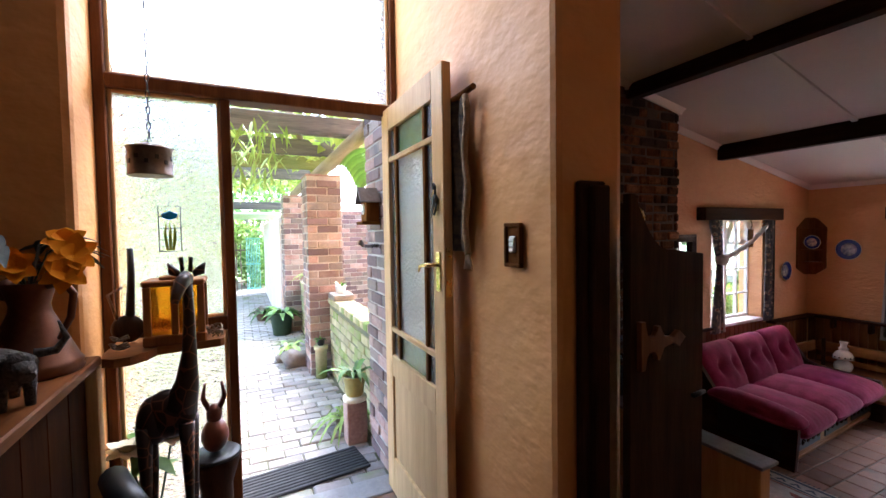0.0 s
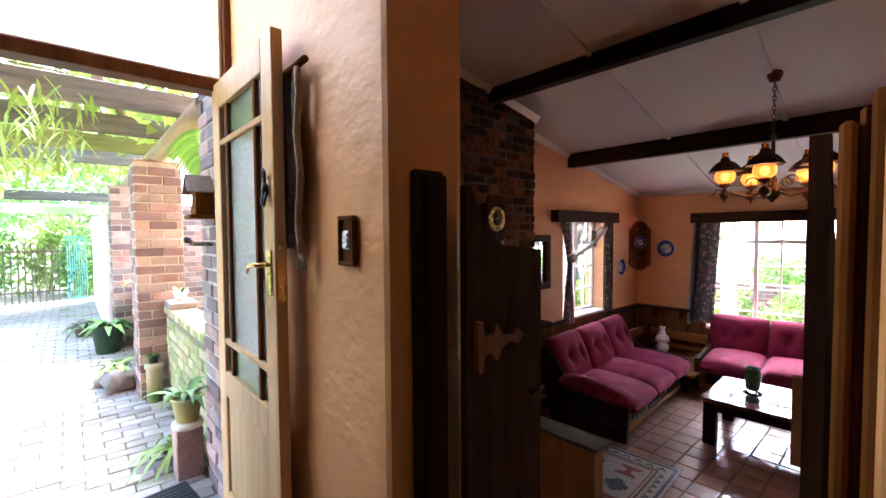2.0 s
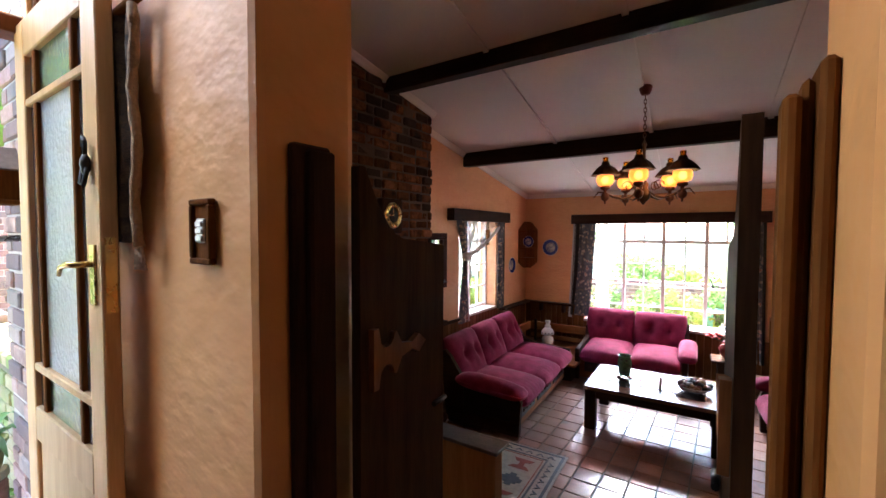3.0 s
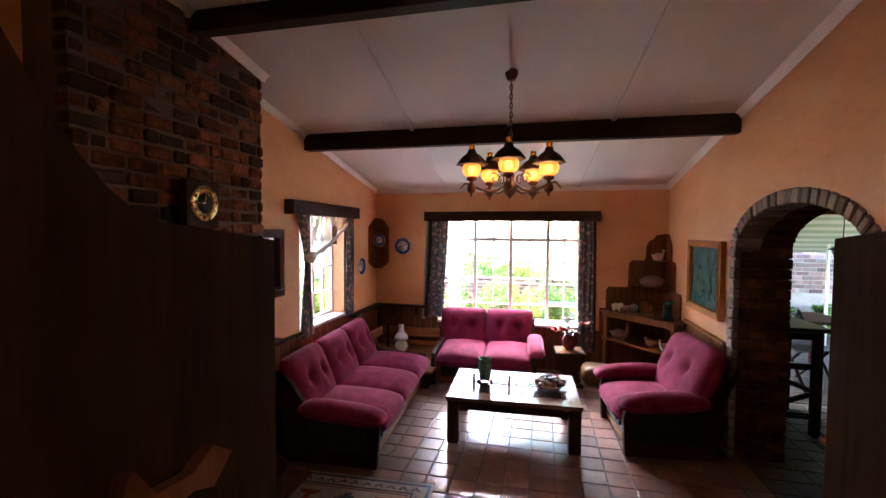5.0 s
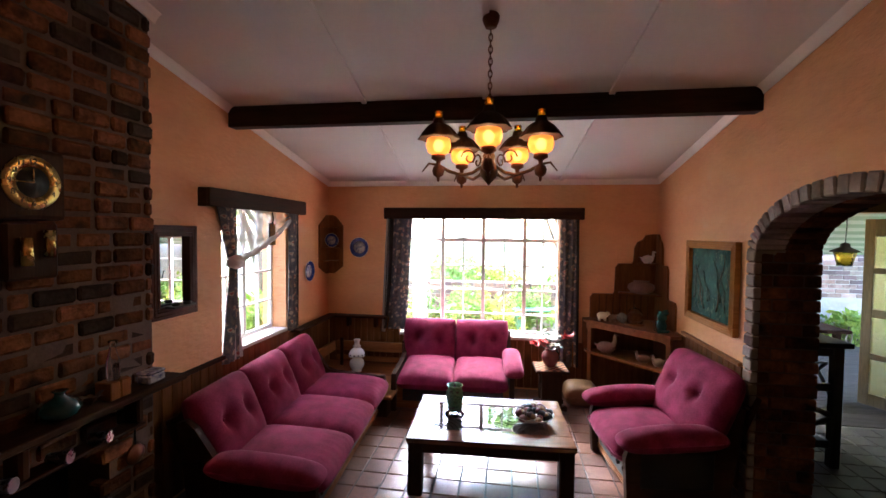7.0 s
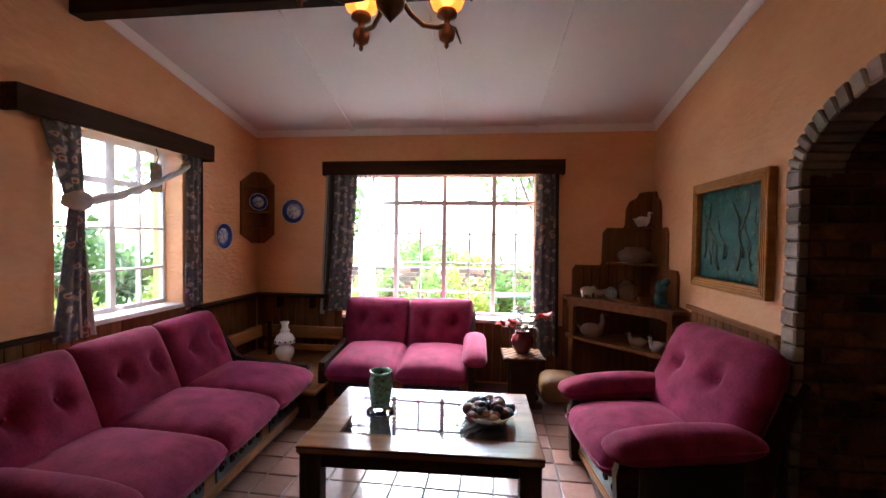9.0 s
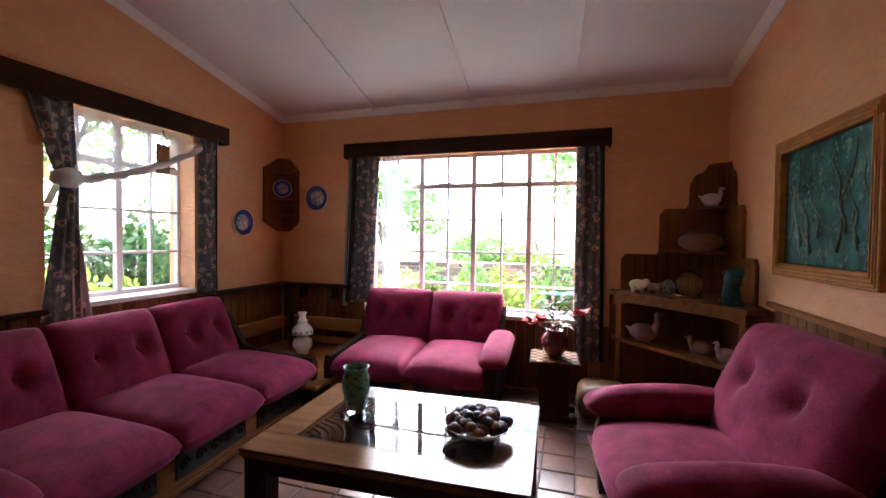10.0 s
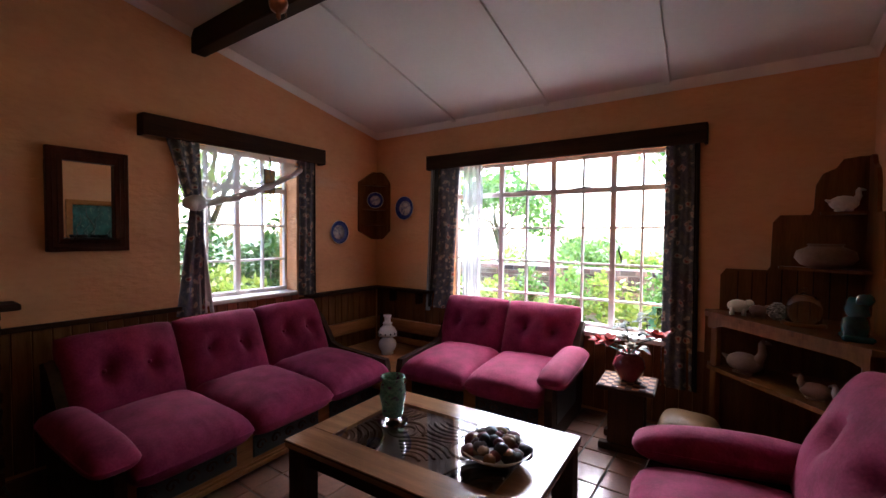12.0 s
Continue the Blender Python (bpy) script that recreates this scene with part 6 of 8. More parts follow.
dpart("stile", 0, 0, xg[1], DH, LIGHTWOOD)
dpart("stile", xg[6], 0, DW, DH, LIGHTWOOD)
for z0, z1 in ((0, 0.22), (0.70, 0.825), (2.105, DH)):
    dpart("rail", xg[1] + 0.0005, z0, xg[6] - 0.0005, z1, LIGHTWOOD)
for z in (0.960, 1.925):
    dpart("glazing_bar", xg[1] + 0.0005, z, xg[6] - 0.0005, z + 0.028, LIGHTWOOD, 0.002, 0.040)
for x in (xg[2], xg[4]):
    for z0, z1 in ((0.8255, 0.9595), (0.9885, 1.9245), (1.9535, 2.1045)):
        dpart("glazing_bar", x, z0, x + 0.027, z1, POSTWOOD, 0.004, 0.038)
dpart("lower_panel", xg[1] + 0.001, 0.2205, xg[6] - 0.001, 0.6995, LIGHTWOOD, 0.012, 0.03)
VIOLET = glass("violet_glass", (0.34, 0.34, 0.42), 0.25, 0.5, 60.0)
FROST = glass("frosted_door_glass", (0.85, 0.88, 0.86), 0.3, 0.8, 50.0)
for j, (z0, z1) in enumerate(((0.826, 0.959), (0.989, 1.924), (1.954, 2.104))):
    for i, (x0, x1) in enumerate(((xg[1] + 0.001, xg[2] - 0.001), (xg[2] + 0.028, xg[4] - 0.001), (xg[4] + 0.028, xg[6] - 0.001))):
        g = GREENGLASS if i == 1 and j != 1 else (FROST if i == 1 else VIOLET)
        dpart("pane", x0, z0, x1, z1, g, 0.018, 0.023, bev=0).visible_shadow = False
lk = dpart("lock_plate", DW - 0.075, 1.27, DW - 0.035, 1.44, BRASS, -0.006, -0.0005, "brass lever plate", 0.002)
part("lever", tube(bmesh.new(), [(DW - 0.055, -0.006, 1.385), (DW - 0.055, -0.045, 1.385), (DW - 0.09, -0.05, 1.385), (DW - 0.15, -0.05, 1.375), (DW - 0.165, -0.05, 1.35)], [0.009, 0.009, 0.009, 0.007, 0.005], 8), BRASS, lk)
part("lock_edge", B(DW + 0.0005, 0.008, 1.25, DW + 0.003, 0.034, 1.46), BRASS, t, "brass lock face")
kn = bmesh.new()
blob(kn, (DW - 0.06, -0.012, 1.66), (0.020, 0.012, 0.028), 10, 0.3)
tube(kn, [(DW - 0.06, -0.012, 1.68), (DW - 0.052, -0.014, 1.72), (DW - 0.065, -0.014, 1.735), (DW - 0.072, -0.013, 1.71)], 0.006, 6)
tube(kn, [(DW - 0.078, -0.012, 1.655), (DW - 0.075, -0.02, 1.61), (DW - 0.05, -0.02, 1.60), (DW - 0.044, -0.012, 1.65)], 0.006, 6)
part("coat_hook", kn, IRON, t, "black iron hook")

# ---------------------------------------------------------------- hall cabinet and what stands on it
CZ = 1.47
CABBOARD = wood("dark_red_brown_boards", (0.018, 0.006, 0.0025), (0.048, 0.015, 0.005), (0.6, 0.75))
CABBOARD.node_tree.nodes["Principled BSDF"].inputs["Specular IOR Level"].default_value = 0.02
CABTOP = wood("honey_brown_pine_top", (0.085, 0.026, 0.005), (0.20, 0.066, 0.014), (0.45, 0.6), axis=0)
t = thing("hall_cabinet", "wooden hall cabinet with a thick pine top", "cabinet", (0, 0, 0))
part("top", B(-1.925, -1.05, CZ - 0.04, -0.75, -0.44, CZ, bev=0.006), CABTOP, t, "thick varnished pine top")
for k in range(6):
    part("front_board", B(-1.86 + k * 0.1767, -0.50, HF, -1.6853 + k * 0.1767, -0.478, CZ - 0.041, bev=0.003), CABBOARD, t, "dark reddish board front")
part("side_panel", B(-0.80, -1.04, HF, -0.78, -0.50, CZ - 0.041), CABBOARD, t)
part("post", B(-1.92, -0.48, HF, -1.861, -0.44, CZ - 0.041, bev=0.003), LIGHTWOOD, t, "pale pine corner post")
bm = bmesh.new()
prism(bm, [(-2.20, -0.44), (-1.95, -0.4395), (-1.86, -0.425), (-1.83, -0.38), (-1.84, -0.33), (-1.90, -0.28), (-1.97, -0.26), (-2.0, -0.02), (-2.02, -0.005), (-2.20, -0.005)], 0.035)
for v in bm.verts:
    v.co = Vector((v.co.x, v.co.z, CZ - 0.037 + v.co.y))
bmesh.ops.recalc_face_normals(bm, faces=bm.faces)
tagged(make("ledge_shelf", bm, PINE_Y), "shaped pine ledge fixed across the glass screen", "shelf")

t = thing("copper_jug", "large brown copper jug with orange poppies", "jug", (-1.745, -0.585, CZ + 0.001), 60)
part("body", lathe(bmesh.new(), [(0.132, 0), (0.140, 0.01), (0.135, 0.022), (0.139, 0.034), (0.130, 0.045), (0.086, 0.15), (0.058, 0.215), (0.054, 0.24), (0.066, 0.29), (0.080, 0.318), (0.076, 0.318), (0.050, 0.245)], 32), COPPER, t)
part("spout", lathe(bmesh.new(), [(0.02, 0), (0.05, 0.05), (0.045, 0.055)], 12, m=pose(-0.05, 0.0, 0.265, 0, -50, 0)), COPPER, t)
part("handle", tube(bmesh.new(), [(0.072, 0.0, 0.305), (0.13, 0.0, 0.318), (0.165, 0.0, 0.28), (0.15, 0.0, 0.20), (0.105, 0.0, 0.125)], [0.012, 0.013, 0.012, 0.011, 0.008], 8), COPPER, t)
rnd = random.Random(21)
for i, (x, y, z, r) in enumerate(((0.10, 0.04, 0.46, 0.075), (0.15, 0.02, 0.41, 0.085), (0.16, -0.02, 0.35, 0.08), (0.02, 0.10, 0.37, 0.08), (0.06, -0.09, 0.38, 0.07))):
    part("stem", tube(bmesh.new(), [(0, 0, 0.28), (x * 0.5, y * 0.5, z * 0.9), (x, y, z)], 0.003, 5), LEAF_DARK, t)
    bm = flower(bmesh.new(), (0, 0, 0), r * 0.9, 6, i + 30)
    bmesh.ops.transform(bm, matrix=Matrix.Translation((x, y, z)) @ Matrix.Rotation(math.radians(48 + 6 * i), 4, Vector((0.67, 0.74, 0))), verts=bm.verts)
    part("poppy", bm, ORANGE, t, "orange poppy flower")
GREYLEAF = surf("grey_green_leaf", (0.05, 0.06, 0.055), (0.12, 0.135, 0.12), 8.0, (0.6, 0.8), 0.2, 40.0, rand=0.2)
for i in range(9):
    a = rnd.uniform(1.4, 4.9)
    r, h = rnd.uniform(0.05, 0.17), rnd.uniform(0.36, 0.50)
    c = Vector((r * math.cos(a), r * math.sin(a), h))
    part("stem", tube(bmesh.new(), [(0, 0, 0.28), c * 0.6 + Vector((0, 0, 0.17)), c], 0.003, 5), GREYLEAF, t)
    for k in range(6):
        b = a + (k - 2.5) * 0.42
        part("leaf", leaf(bmesh.new(), c, (math.cos(b), math.sin(b), rnd.uniform(-0.05, 0.35)), rnd.uniform(0.13, 0.21), 0.045, 0.4), GREYLEAF, t)

FUR = surf("speckled_grey_fur", (0.008, 0.007, 0.006), (0.13, 0.115, 0.10), 60.0, (0.8, 0.95), 1.0, 150.0)
bm = bmesh.new()
blob(bm, (0, 0, 0.10), (0.10, 0.05, 0.06), 16, 0.15)
blob(bm, (0.10, 0, 0.125), (0.045, 0.038, 0.04), 12, 0.2)
tube(bm, [(0.12, 0, 0.12), (0.155, 0, 0.10)], [0.03, 0.018], 8)
for dx in (-0.06, 0.06):
    for dy in (-0.03, 0.03):
        tube(bm, [(dx, dy, 0), (dx, dy, 0.09)], [0.012, 0.018], 8)
for s in (-1, 1):
    tube(bm, [(0.10, s * 0.03, 0.15), (0.11, s * 0.075, 0.15), (0.125, s * 0.095, 0.185), (0.12, s * 0.08, 0.235)], [0.014, 0.012, 0.009, 0.003], 7)
tagged(make("buffalo_figurine", bm, FUR), "speckled grey buffalo figurine on the cabinet", "figurine").matrix_basis = pose(-1.42, -0.53, CZ + 0.001, 0, 0, 35)

t = thing("amber_lantern", "wooden table lantern with amber glass panes", "lantern", (-2.05, -0.19, CZ + 0.001), 0)
part("base", B(-0.095, -0.118, 0, 0.095, 0.118, 0.045, bev=0.006), PINE, t)
part("top", B(-0.095, -0.118, 0.255, 0.095, 0.118, 0.28, bev=0.006), PINE, t)
part("cap", B(-0.05, -0.06, 0.2805, 0.05, 0.06, 0.295, bev=0.004), PINE, t)
for x in (-0.08, 0.08):
    for y in (-0.10, 0.0, 0.10):
        part("post", B(x - 0.012, y - 0.014, 0.0455, x + 0.012, y + 0.014, 0.2545, bev=0.003), PINE, t)
for x in (-0.08, 0.08):
    for y0, y1 in ((-0.085, -0.015), (0.015, 0.085)):
        part("pane", B(x - 0.002, y0, 0.046, x + 0.002, y1, 0.254), AMBERGLASS, t, "amber glass pane").visible_shadow = False
for y in (-0.10, 0.10):
    part("pane", B(-0.067, y - 0.002, 0.046, 0.067, y + 0.002, 0.254), AMBERGLASS, t, "amber glass pane").visible_shadow = False

t = thing("old_musket_flask", "dark wooden round flask with a tall black neck", "ornament", (-2.10, -0.385, CZ + 0.001))
part("body", lathe(bmesh.new(), [(0.02, -0.03), (0.055, -0.028), (0.062, 0), (0.055, 0.028), (0.02, 0.03)], 24, m=pose(0, 0, 0.065, 0, 75, 20)), DARKWOOD, t)
part("neck", tube(bmesh.new(), [(0, 0.01, 0.12), (0, 0.02, 0.30), (0, 0.02, 0.42)], [0.018, 0.014, 0.012], 10), BLACK, t)
part("strap", tube(bmesh.new(), [(0.02, -0.03, 0.10), (0.03, -0.06, 0.22), (0.02, -0.01, 0.25)], 0.006, 6), CLAY, t)
bm = bmesh.new()
for k in range(5):
    tube(bm, [(-1.93 + 0.022 * math.cos(a * 0.7) + 0.02 * (k % 3 - 1), -0.38 + 0.03 * math.sin(a * 0.7), CZ + 0.012 + 0.012 * k + 0.01 * math.sin(a)) for a in range(10)], 0.003, 5)
tagged(make("wire_ornament", bm, TIN), "curled grey wire ornament on the ledge", "ornament")
bm = bmesh.new()
for k in range(26):
    a = rnd.uniform(0, 6.28)
    tube(bm, [(-2.04 + 0.05 * math.cos(a + q), -0.045 + 0.035 * math.sin(a + q), CZ + 0.008 + 0.05 * rnd.random()) for q in (0, 0.7, 1.4)], 0.0025, 4)
tagged(make("twig_nest", bm, BARK), "small bird nest of dark twigs", "nest", kind="")

t = thing("hanging_tin_lamp", "pierced tin lantern drum hanging on a chain", "lamp", (-2.0, -0.262, 2.20))
part("drum", lathe(bmesh.new(), [(0.083, 0), (0.085, 0.004), (0.082, 0.008), (0.082, 0.112), (0.086, 0.116), (0.084, 0.12), (0.03, 0.138), (0.02, 0.138)], 32), TIN, t)
for k in range(14):
    a = 2 * math.pi * k / 14
    part("cutout", box(bmesh.new(), -0.002, -0.007, 0, 0.002, 0.007, 0.018, m=pose(0, 0, 0.045 + 0.02 * (k % 2), 0, 0, math.degrees(a)) @ Matrix.Translation((0.0825, 0, 0))), BLACK, t)
ch = tagged(new("chain"), "dark link chain")
ch.parent = t
for k in range(44):
    pts = [(0.007 * math.cos(a * math.pi / 4) * (k % 2), 0.007 * math.cos(a * math.pi / 4) * (1 - k % 2), 0.145 + 0.034 * k + 0.019 * math.sin(a * math.pi / 4)) for a in range(9)]
    part("link", tube(bmesh.new(), pts, 0.0025, 4), IRON, ch)

t = thing("sun_catcher", "small leaded glass panel with a blue flower", "ornament", (-2.20, -0.225, 1.87))
part("lead_frame", tube(bmesh.new(), [(0, -0.045, 0), (0, 0.045, 0), (0, 0.045, 0.215), (0, -0.045, 0.215), (0, -0.045, 0)], 0.0025, 5), IRON, t)
for z in (0.055, 0.11, 0.165):
    part("lead", tube(bmesh.new(), [(0, -0.045, z), (0, 0.045, z)], 0.0018, 4), IRON, t)
BLUEGLASS = surf("blue_coloured_glass", (0.0, 0.16, 0.50), (0.02, 0.25, 0.62), 20.0, (0.1, 0.2), 0.1, 60.0)
YELGREEN = surf("yellow_green_glass", (0.12, 0.28, 0.02), (0.40, 0.42, 0.04), 20.0, (0.1, 0.2), 0.1, 60.0)
part("blue_flower", prism(bmesh.new(), [(-0.028, 0.16), (0, 0.15), (0.028, 0.16), (0.034, 0.178), (0.015, 0.185), (0, 0.192), (-0.015, 0.185), (-0.034, 0.178)], 0.004, m=pose(0.002, 0, 0, 0, 0, 90)), BLUEGLASS, t)
for s in (-1, 0, 1):
    part("glass_leaf", prism(bmesh.new(), [(s * 0.012 - 0.006, 0.005), (s * 0.012 + 0.006, 0.005), (s * 0.02 + 0.006, 0.08), (s * 0.016, 0.14), (s * 0.02 - 0.006, 0.08)], 0.004, m=pose(0.002, 0, 0, 0, 0, 90)), YELGREEN, t)
part("hook", tube(bmesh.new(), [(0, 0, 0.217), (-0.01, 0, 0.25), (-0.055, 0, 0.26)], 0.0015, 4), IRON, t)

# giraffe
GIR = surf("dark_carved_giraffe_wood", (0.018, 0.008, 0.006), (0.05, 0.020, 0.012), 5.0, (0.35, 0.5), 0.1, 40.0)
_n, _l, _p = GIR.node_tree.nodes, GIR.node_tree.links, GIR.node_tree.nodes["Principled BSDF"]
_v = _n.new("ShaderNodeTexVoronoi")
_v.feature, _v.inputs["Scale"].default_value = "DISTANCE_TO_EDGE", 15.0
_tc = _n.new("ShaderNodeTexCoord")
_l.new(_tc.outputs["Object"], _v.inputs["Vector"])
_r = _n.new("ShaderNodeValToRGB")
_r.color_ramp.elements[0].position, _r.color_ramp.elements[1].position = 0.02, 0.05
_r.color_ramp.elements[0].color, _r.color_ramp.elements[1].color = (0.16, 0.06, 0.03, 1), (0.022, 0.009, 0.006, 1)
_l.new(_v.outputs["Distance"], _r.inputs[0])
_l.new(_r.outputs[0], _p.inputs["Base Color"])
bm = bmesh.new()
zb = 0.82
blob(bm, (0, 0, zb), (0.068, 0.125, 0.100), 20)
blob(bm, (0, -0.07, zb - 0.02), (0.07, 0.075, 0.10), 16)
tube(bm, [(0, 0.05, zb + 0.02), (0, 0.085, zb + 0.12), (0, 0.10, zb + 0.25), (0, 0.105, zb + 0.40), (0, 0.10, zb + 0.53)], [0.080, 0.055, 0.034, 0.026, 0.025], 14)
tube(bm, [(0.0, 0.10, zb + 0.55), (0.05, 0.085, zb + 0.53), (0.09, 0.075, zb + 0.485), (0.105, 0.07, zb + 0.465)], [0.034, 0.032, 0.022, 0.018], 12)
for s in (-1, 1):
    tube(bm, [(0.0, 0.10 + s * 0.018, zb + 0.575), (0.0, 0.10 + s * 0.022, zb + 0.635)], [0.009, 0.011], 8)
    tube(bm, [(0, 0.10 + s * 0.03, zb + 0.565), (-0.005, 0.10 + s * 0.065, zb + 0.58), (-0.01, 0.10 + s * 0.085, zb + 0.61)], [0.012, 0.022, 0.004], 8)
for y in (-0.10, 0.085):
    for s in (-1, 1):
        tube(bm, [(s * 0.04, y, zb - 0.03), (s * 0.045, y + 0.005, zb - 0.35), (s * 0.045, y, zb - 0.42), (s * 0.045, y, 0.02), (s * 0.05, y, 0.0)], [0.038, 0.020, 0.023, 0.016, 0.024], 10)
tagged(make("giraffe_statue", bm, GIR), "tall dark carved wooden giraffe statue on the floor", "statue").matrix_basis = pose(-1.83, -0.205, HF + 0.001, 0, 0, -8) @ Matrix.Diagonal((0.85, 0.80, 1.0, 1))

bm = bmesh.new()
for s in (-1, 1):
    tube(bm, [(0, s * 0.02, 0.20), (0, s * 0.045, 0.26), (0, s * 0.035, 0.33)], [0.012, 0.012, 0.005], 8)
blob(bm, (0, 0, 0.18), (0.035, 0.035, 0.05), 12)
blob(bm, (0, 0, 0.08), (0.06, 0.06, 0.08), 14)
tagged(make("carved_antelope", bm, surf("red_brown_carving", (0.10, 0.025, 0.015), (0.22, 0.06, 0.035), 8.0, (0.35, 0.5), 0.1, 40.0)), "small red-brown carved antelope on a dark stool", "statue").matrix_basis = pose(-2.06, -0.06, HF + 0.521)
t = thing("drum_stool", "dark carved wooden drum stool", "stool", (-2.06, -0.06, HF + 0.001))
part("body", lathe(bmesh.new(), [(0.09, 0), (0.10, 0.02), (0.07, 0.10), (0.07, 0.36), (0.10, 0.46), (0.105, 0.50)], 24), DARKWOOD, t)
part("seat", lathe(bmesh.new(), [(0.105, 0.501), (0.11, 0.51), (0.10, 0.519), (0.0001, 0.519)], 24), BLACK, t)
t = thing("white_flower_pot", "pot with large white artificial chrysanthemums", "plant", (-2.12, -0.33, HF + 0.001))
part("pot", lathe(bmesh.new(), [(0.06, 0), (0.075, 0.16), (0.08, 0.17), (0.06, 0.16)], 20), BLACK, t)
for i, (x, y, z, r) in enumerate(((0.03, 0.02, 0.66, 0.10), (0.02, -0.07, 0.58, 0.10), (0.0, 0.09, 0.60, 0.07))):
    part("stem", tube(bmesh.new(), [(0, 0, 0.14), (x * 0.5, y * 0.5, z * 0.6), (x, y, z)], 0.005, 5), LEAF_DARK, t)
    part("bloom", flower(bmesh.new(), (x, y, z), r, 13, i + 60), CREAM, t)
for i in range(9):
    a = rnd.uniform(0, 6.28)
    part("leaf", leaf(bmesh.new(), (0, 0, rnd.uniform(0.4, 0.62)), (math.cos(a), math.sin(a), rnd.uniform(-0.2, 0.5)), rnd.uniform(0.12, 0.18), 0.07, 0.3), LEAF, t)
t = thing("hall_chair", "dark polished wooden chair with curved back", "chair", (-1.52, -0.30, HF + 0.001), 20)
part("top_rail", tube(bmesh.new(), [(-0.20, 0.02, 0.66), (-0.10, -0.01, 0.70), (0.05, -0.01, 0.715), (0.20, 0.03, 0.69)], [0.03, 0.045, 0.045, 0.03], 12), BLACK, t)
part("seat", B(-0.20, -0.05, 0.40, 0.20, 0.30, 0.43, bev=0.01), BLACK, t)
for x in (-0.17, 0.17):
    part("back_post", tube(bmesh.new(), [(x, 0, 0), (x, 0.0, 0.40), (x, 0.01, 0.67)], 0.018, 8), BLACK, t)
    part("front_leg", tube(bmesh.new(), [(x, 0.26, 0), (x, 0.26, 0.40)], 0.018, 8), BLACK, t)

# ---------------------------------------------------------------- garden and patio
def leaves(name, material, clumps, n, size, seed, label="", kind="stuff"):
    """Many small leaf blades scattered through rounded clumps (centre, radii)."""
    rng = np.random.default_rng(seed)
    w = np.array([r[0] * r[1] * r[2] for _, r in clumps]) ** 0.7
    pick = rng.choice(len(clumps), n, p=w / w.sum())
    cs = np.array([c for c, _ in clumps])[pick]
    rs = np.array([r for _, r in clumps])[pick]
    d = rng.normal(size=(n, 3))
    d /= np.linalg.norm(d, axis=1)[:, None]
    base = cs + d * rs * (0.45 + 0.55 * rng.random((n, 1)) ** 0.5)
    u = rng.normal(size=(n, 3))
    u /= np.linalg.norm(u, axis=1)[:, None]
    v = np.cross(u, rng.normal(size=(n, 3)))
    v /= np.linalg.norm(v, axis=1)[:, None] + 1e-6
    s = size * (0.6 + 0.8 * rng.random((n, 1)))
    pts = np.stack([base, base + u * s * 0.5 + v * s * 0.28, base + u * s, base + u * s * 0.5 - v * s * 0.28], axis=1).reshape(-1, 3)
    me = bpy.data.meshes.new(name)
    me.from_pydata(pts.tolist(), [], (np.arange(n * 4).reshape(-1, 4)).tolist())
    me.materials.append(material)
    return new(name, me)


def isle(name, c1, c2, rough=(0.45, 0.6)):
    """Leaf colour that differs from blade to blade, and lets light through."""
    m, nt, n, l, p = nodes_of(name)
    g = n.new("ShaderNodeNewGeometry")
    r = n.new("ShaderNodeValToRGB")
    r.color_ramp.elements[0].color, r.color_ramp.elements[1].color = (*c1, 1), (*c2, 1)
    l.new(g.outputs["Random Per Island"], r.inputs[0])
    l.new(r.outputs[0], p.inputs["Base Color"])
    p.inputs["Roughness"].default_value = rough[0]
    p.inputs["Transmission Weight"].default_value = 0.0
    tr = n.new("ShaderNodeBsdfTranslucent")
    l.new(r.outputs[0], tr.inputs[0])
    mx = n.new("ShaderNodeMixShader")
    mx.inputs[0].default_value = 0.4
    l.new(p.outputs[0], mx.inputs[1])
    l.new(tr.outputs[0], mx.inputs[2])
    l.new(mx.outputs[0], n["Material Output"].inputs[0])
    return m


FOLI = isle("garden_foliage", (0.08, 0.18, 0.03), (0.24, 0.38, 0.09))
FOLI_YEL = isle("yellow_green_foliage", (0.16, 0.26, 0.03), (0.38, 0.46, 0.10))
FOLI_DK = isle("deep_green_foliage", (0.03, 0.08, 0.015), (0.10, 0.19, 0.04))


def tree(label, x, y, h, spread, seed, mat=FOLI, z0=-0.14, n=5000, trunk=0.10, leafsize=0.13):
    rnd = random.Random(seed)
    t = thing("tree", label, "tree", (0, 0, 0), group="garden trees")
    bm = bmesh.new()
    top = h * 0.55
    tube(bm, [(x, y, z0), (x + 0.05, y, z0 + top * 0.4), (x + rnd.uniform(-0.2, 0.2), y + rnd.uniform(-0.2, 0.2), z0 + top)], [trunk, trunk * 0.8, trunk * 0.6], 10)
    cl = []
    for i in range(9):
        a = 2 * math.pi * i / 9 + rnd.uniform(-0.3, 0.3)
        r = spread * rnd.uniform(0.45, 0.9)
        e = Vector((x + r * math.cos(a), y + r * math.sin(a), z0 + h * rnd.uniform(0.55, 0.95)))
        tube(bm, [(x, y, z0 + top * rnd.uniform(0.5, 1.0)), ((x + e.x) / 2, (y + e.y) / 2, (z0 + top + e.z) / 2), e], [trunk * 0.45, trunk * 0.3, trunk * 0.08], 6)
        cl.append((tuple(e), (spread * rnd.uniform(0.3, 0.5), spread * rnd.uniform(0.3, 0.5), spread * rnd.uniform(0.2, 0.38))))
    part("trunk", bm, BARK, t)
    c = leaves("crown", mat, cl, n, leafsize, seed)
    c.parent = t
    tagged(c, kind="stuff")
    return t


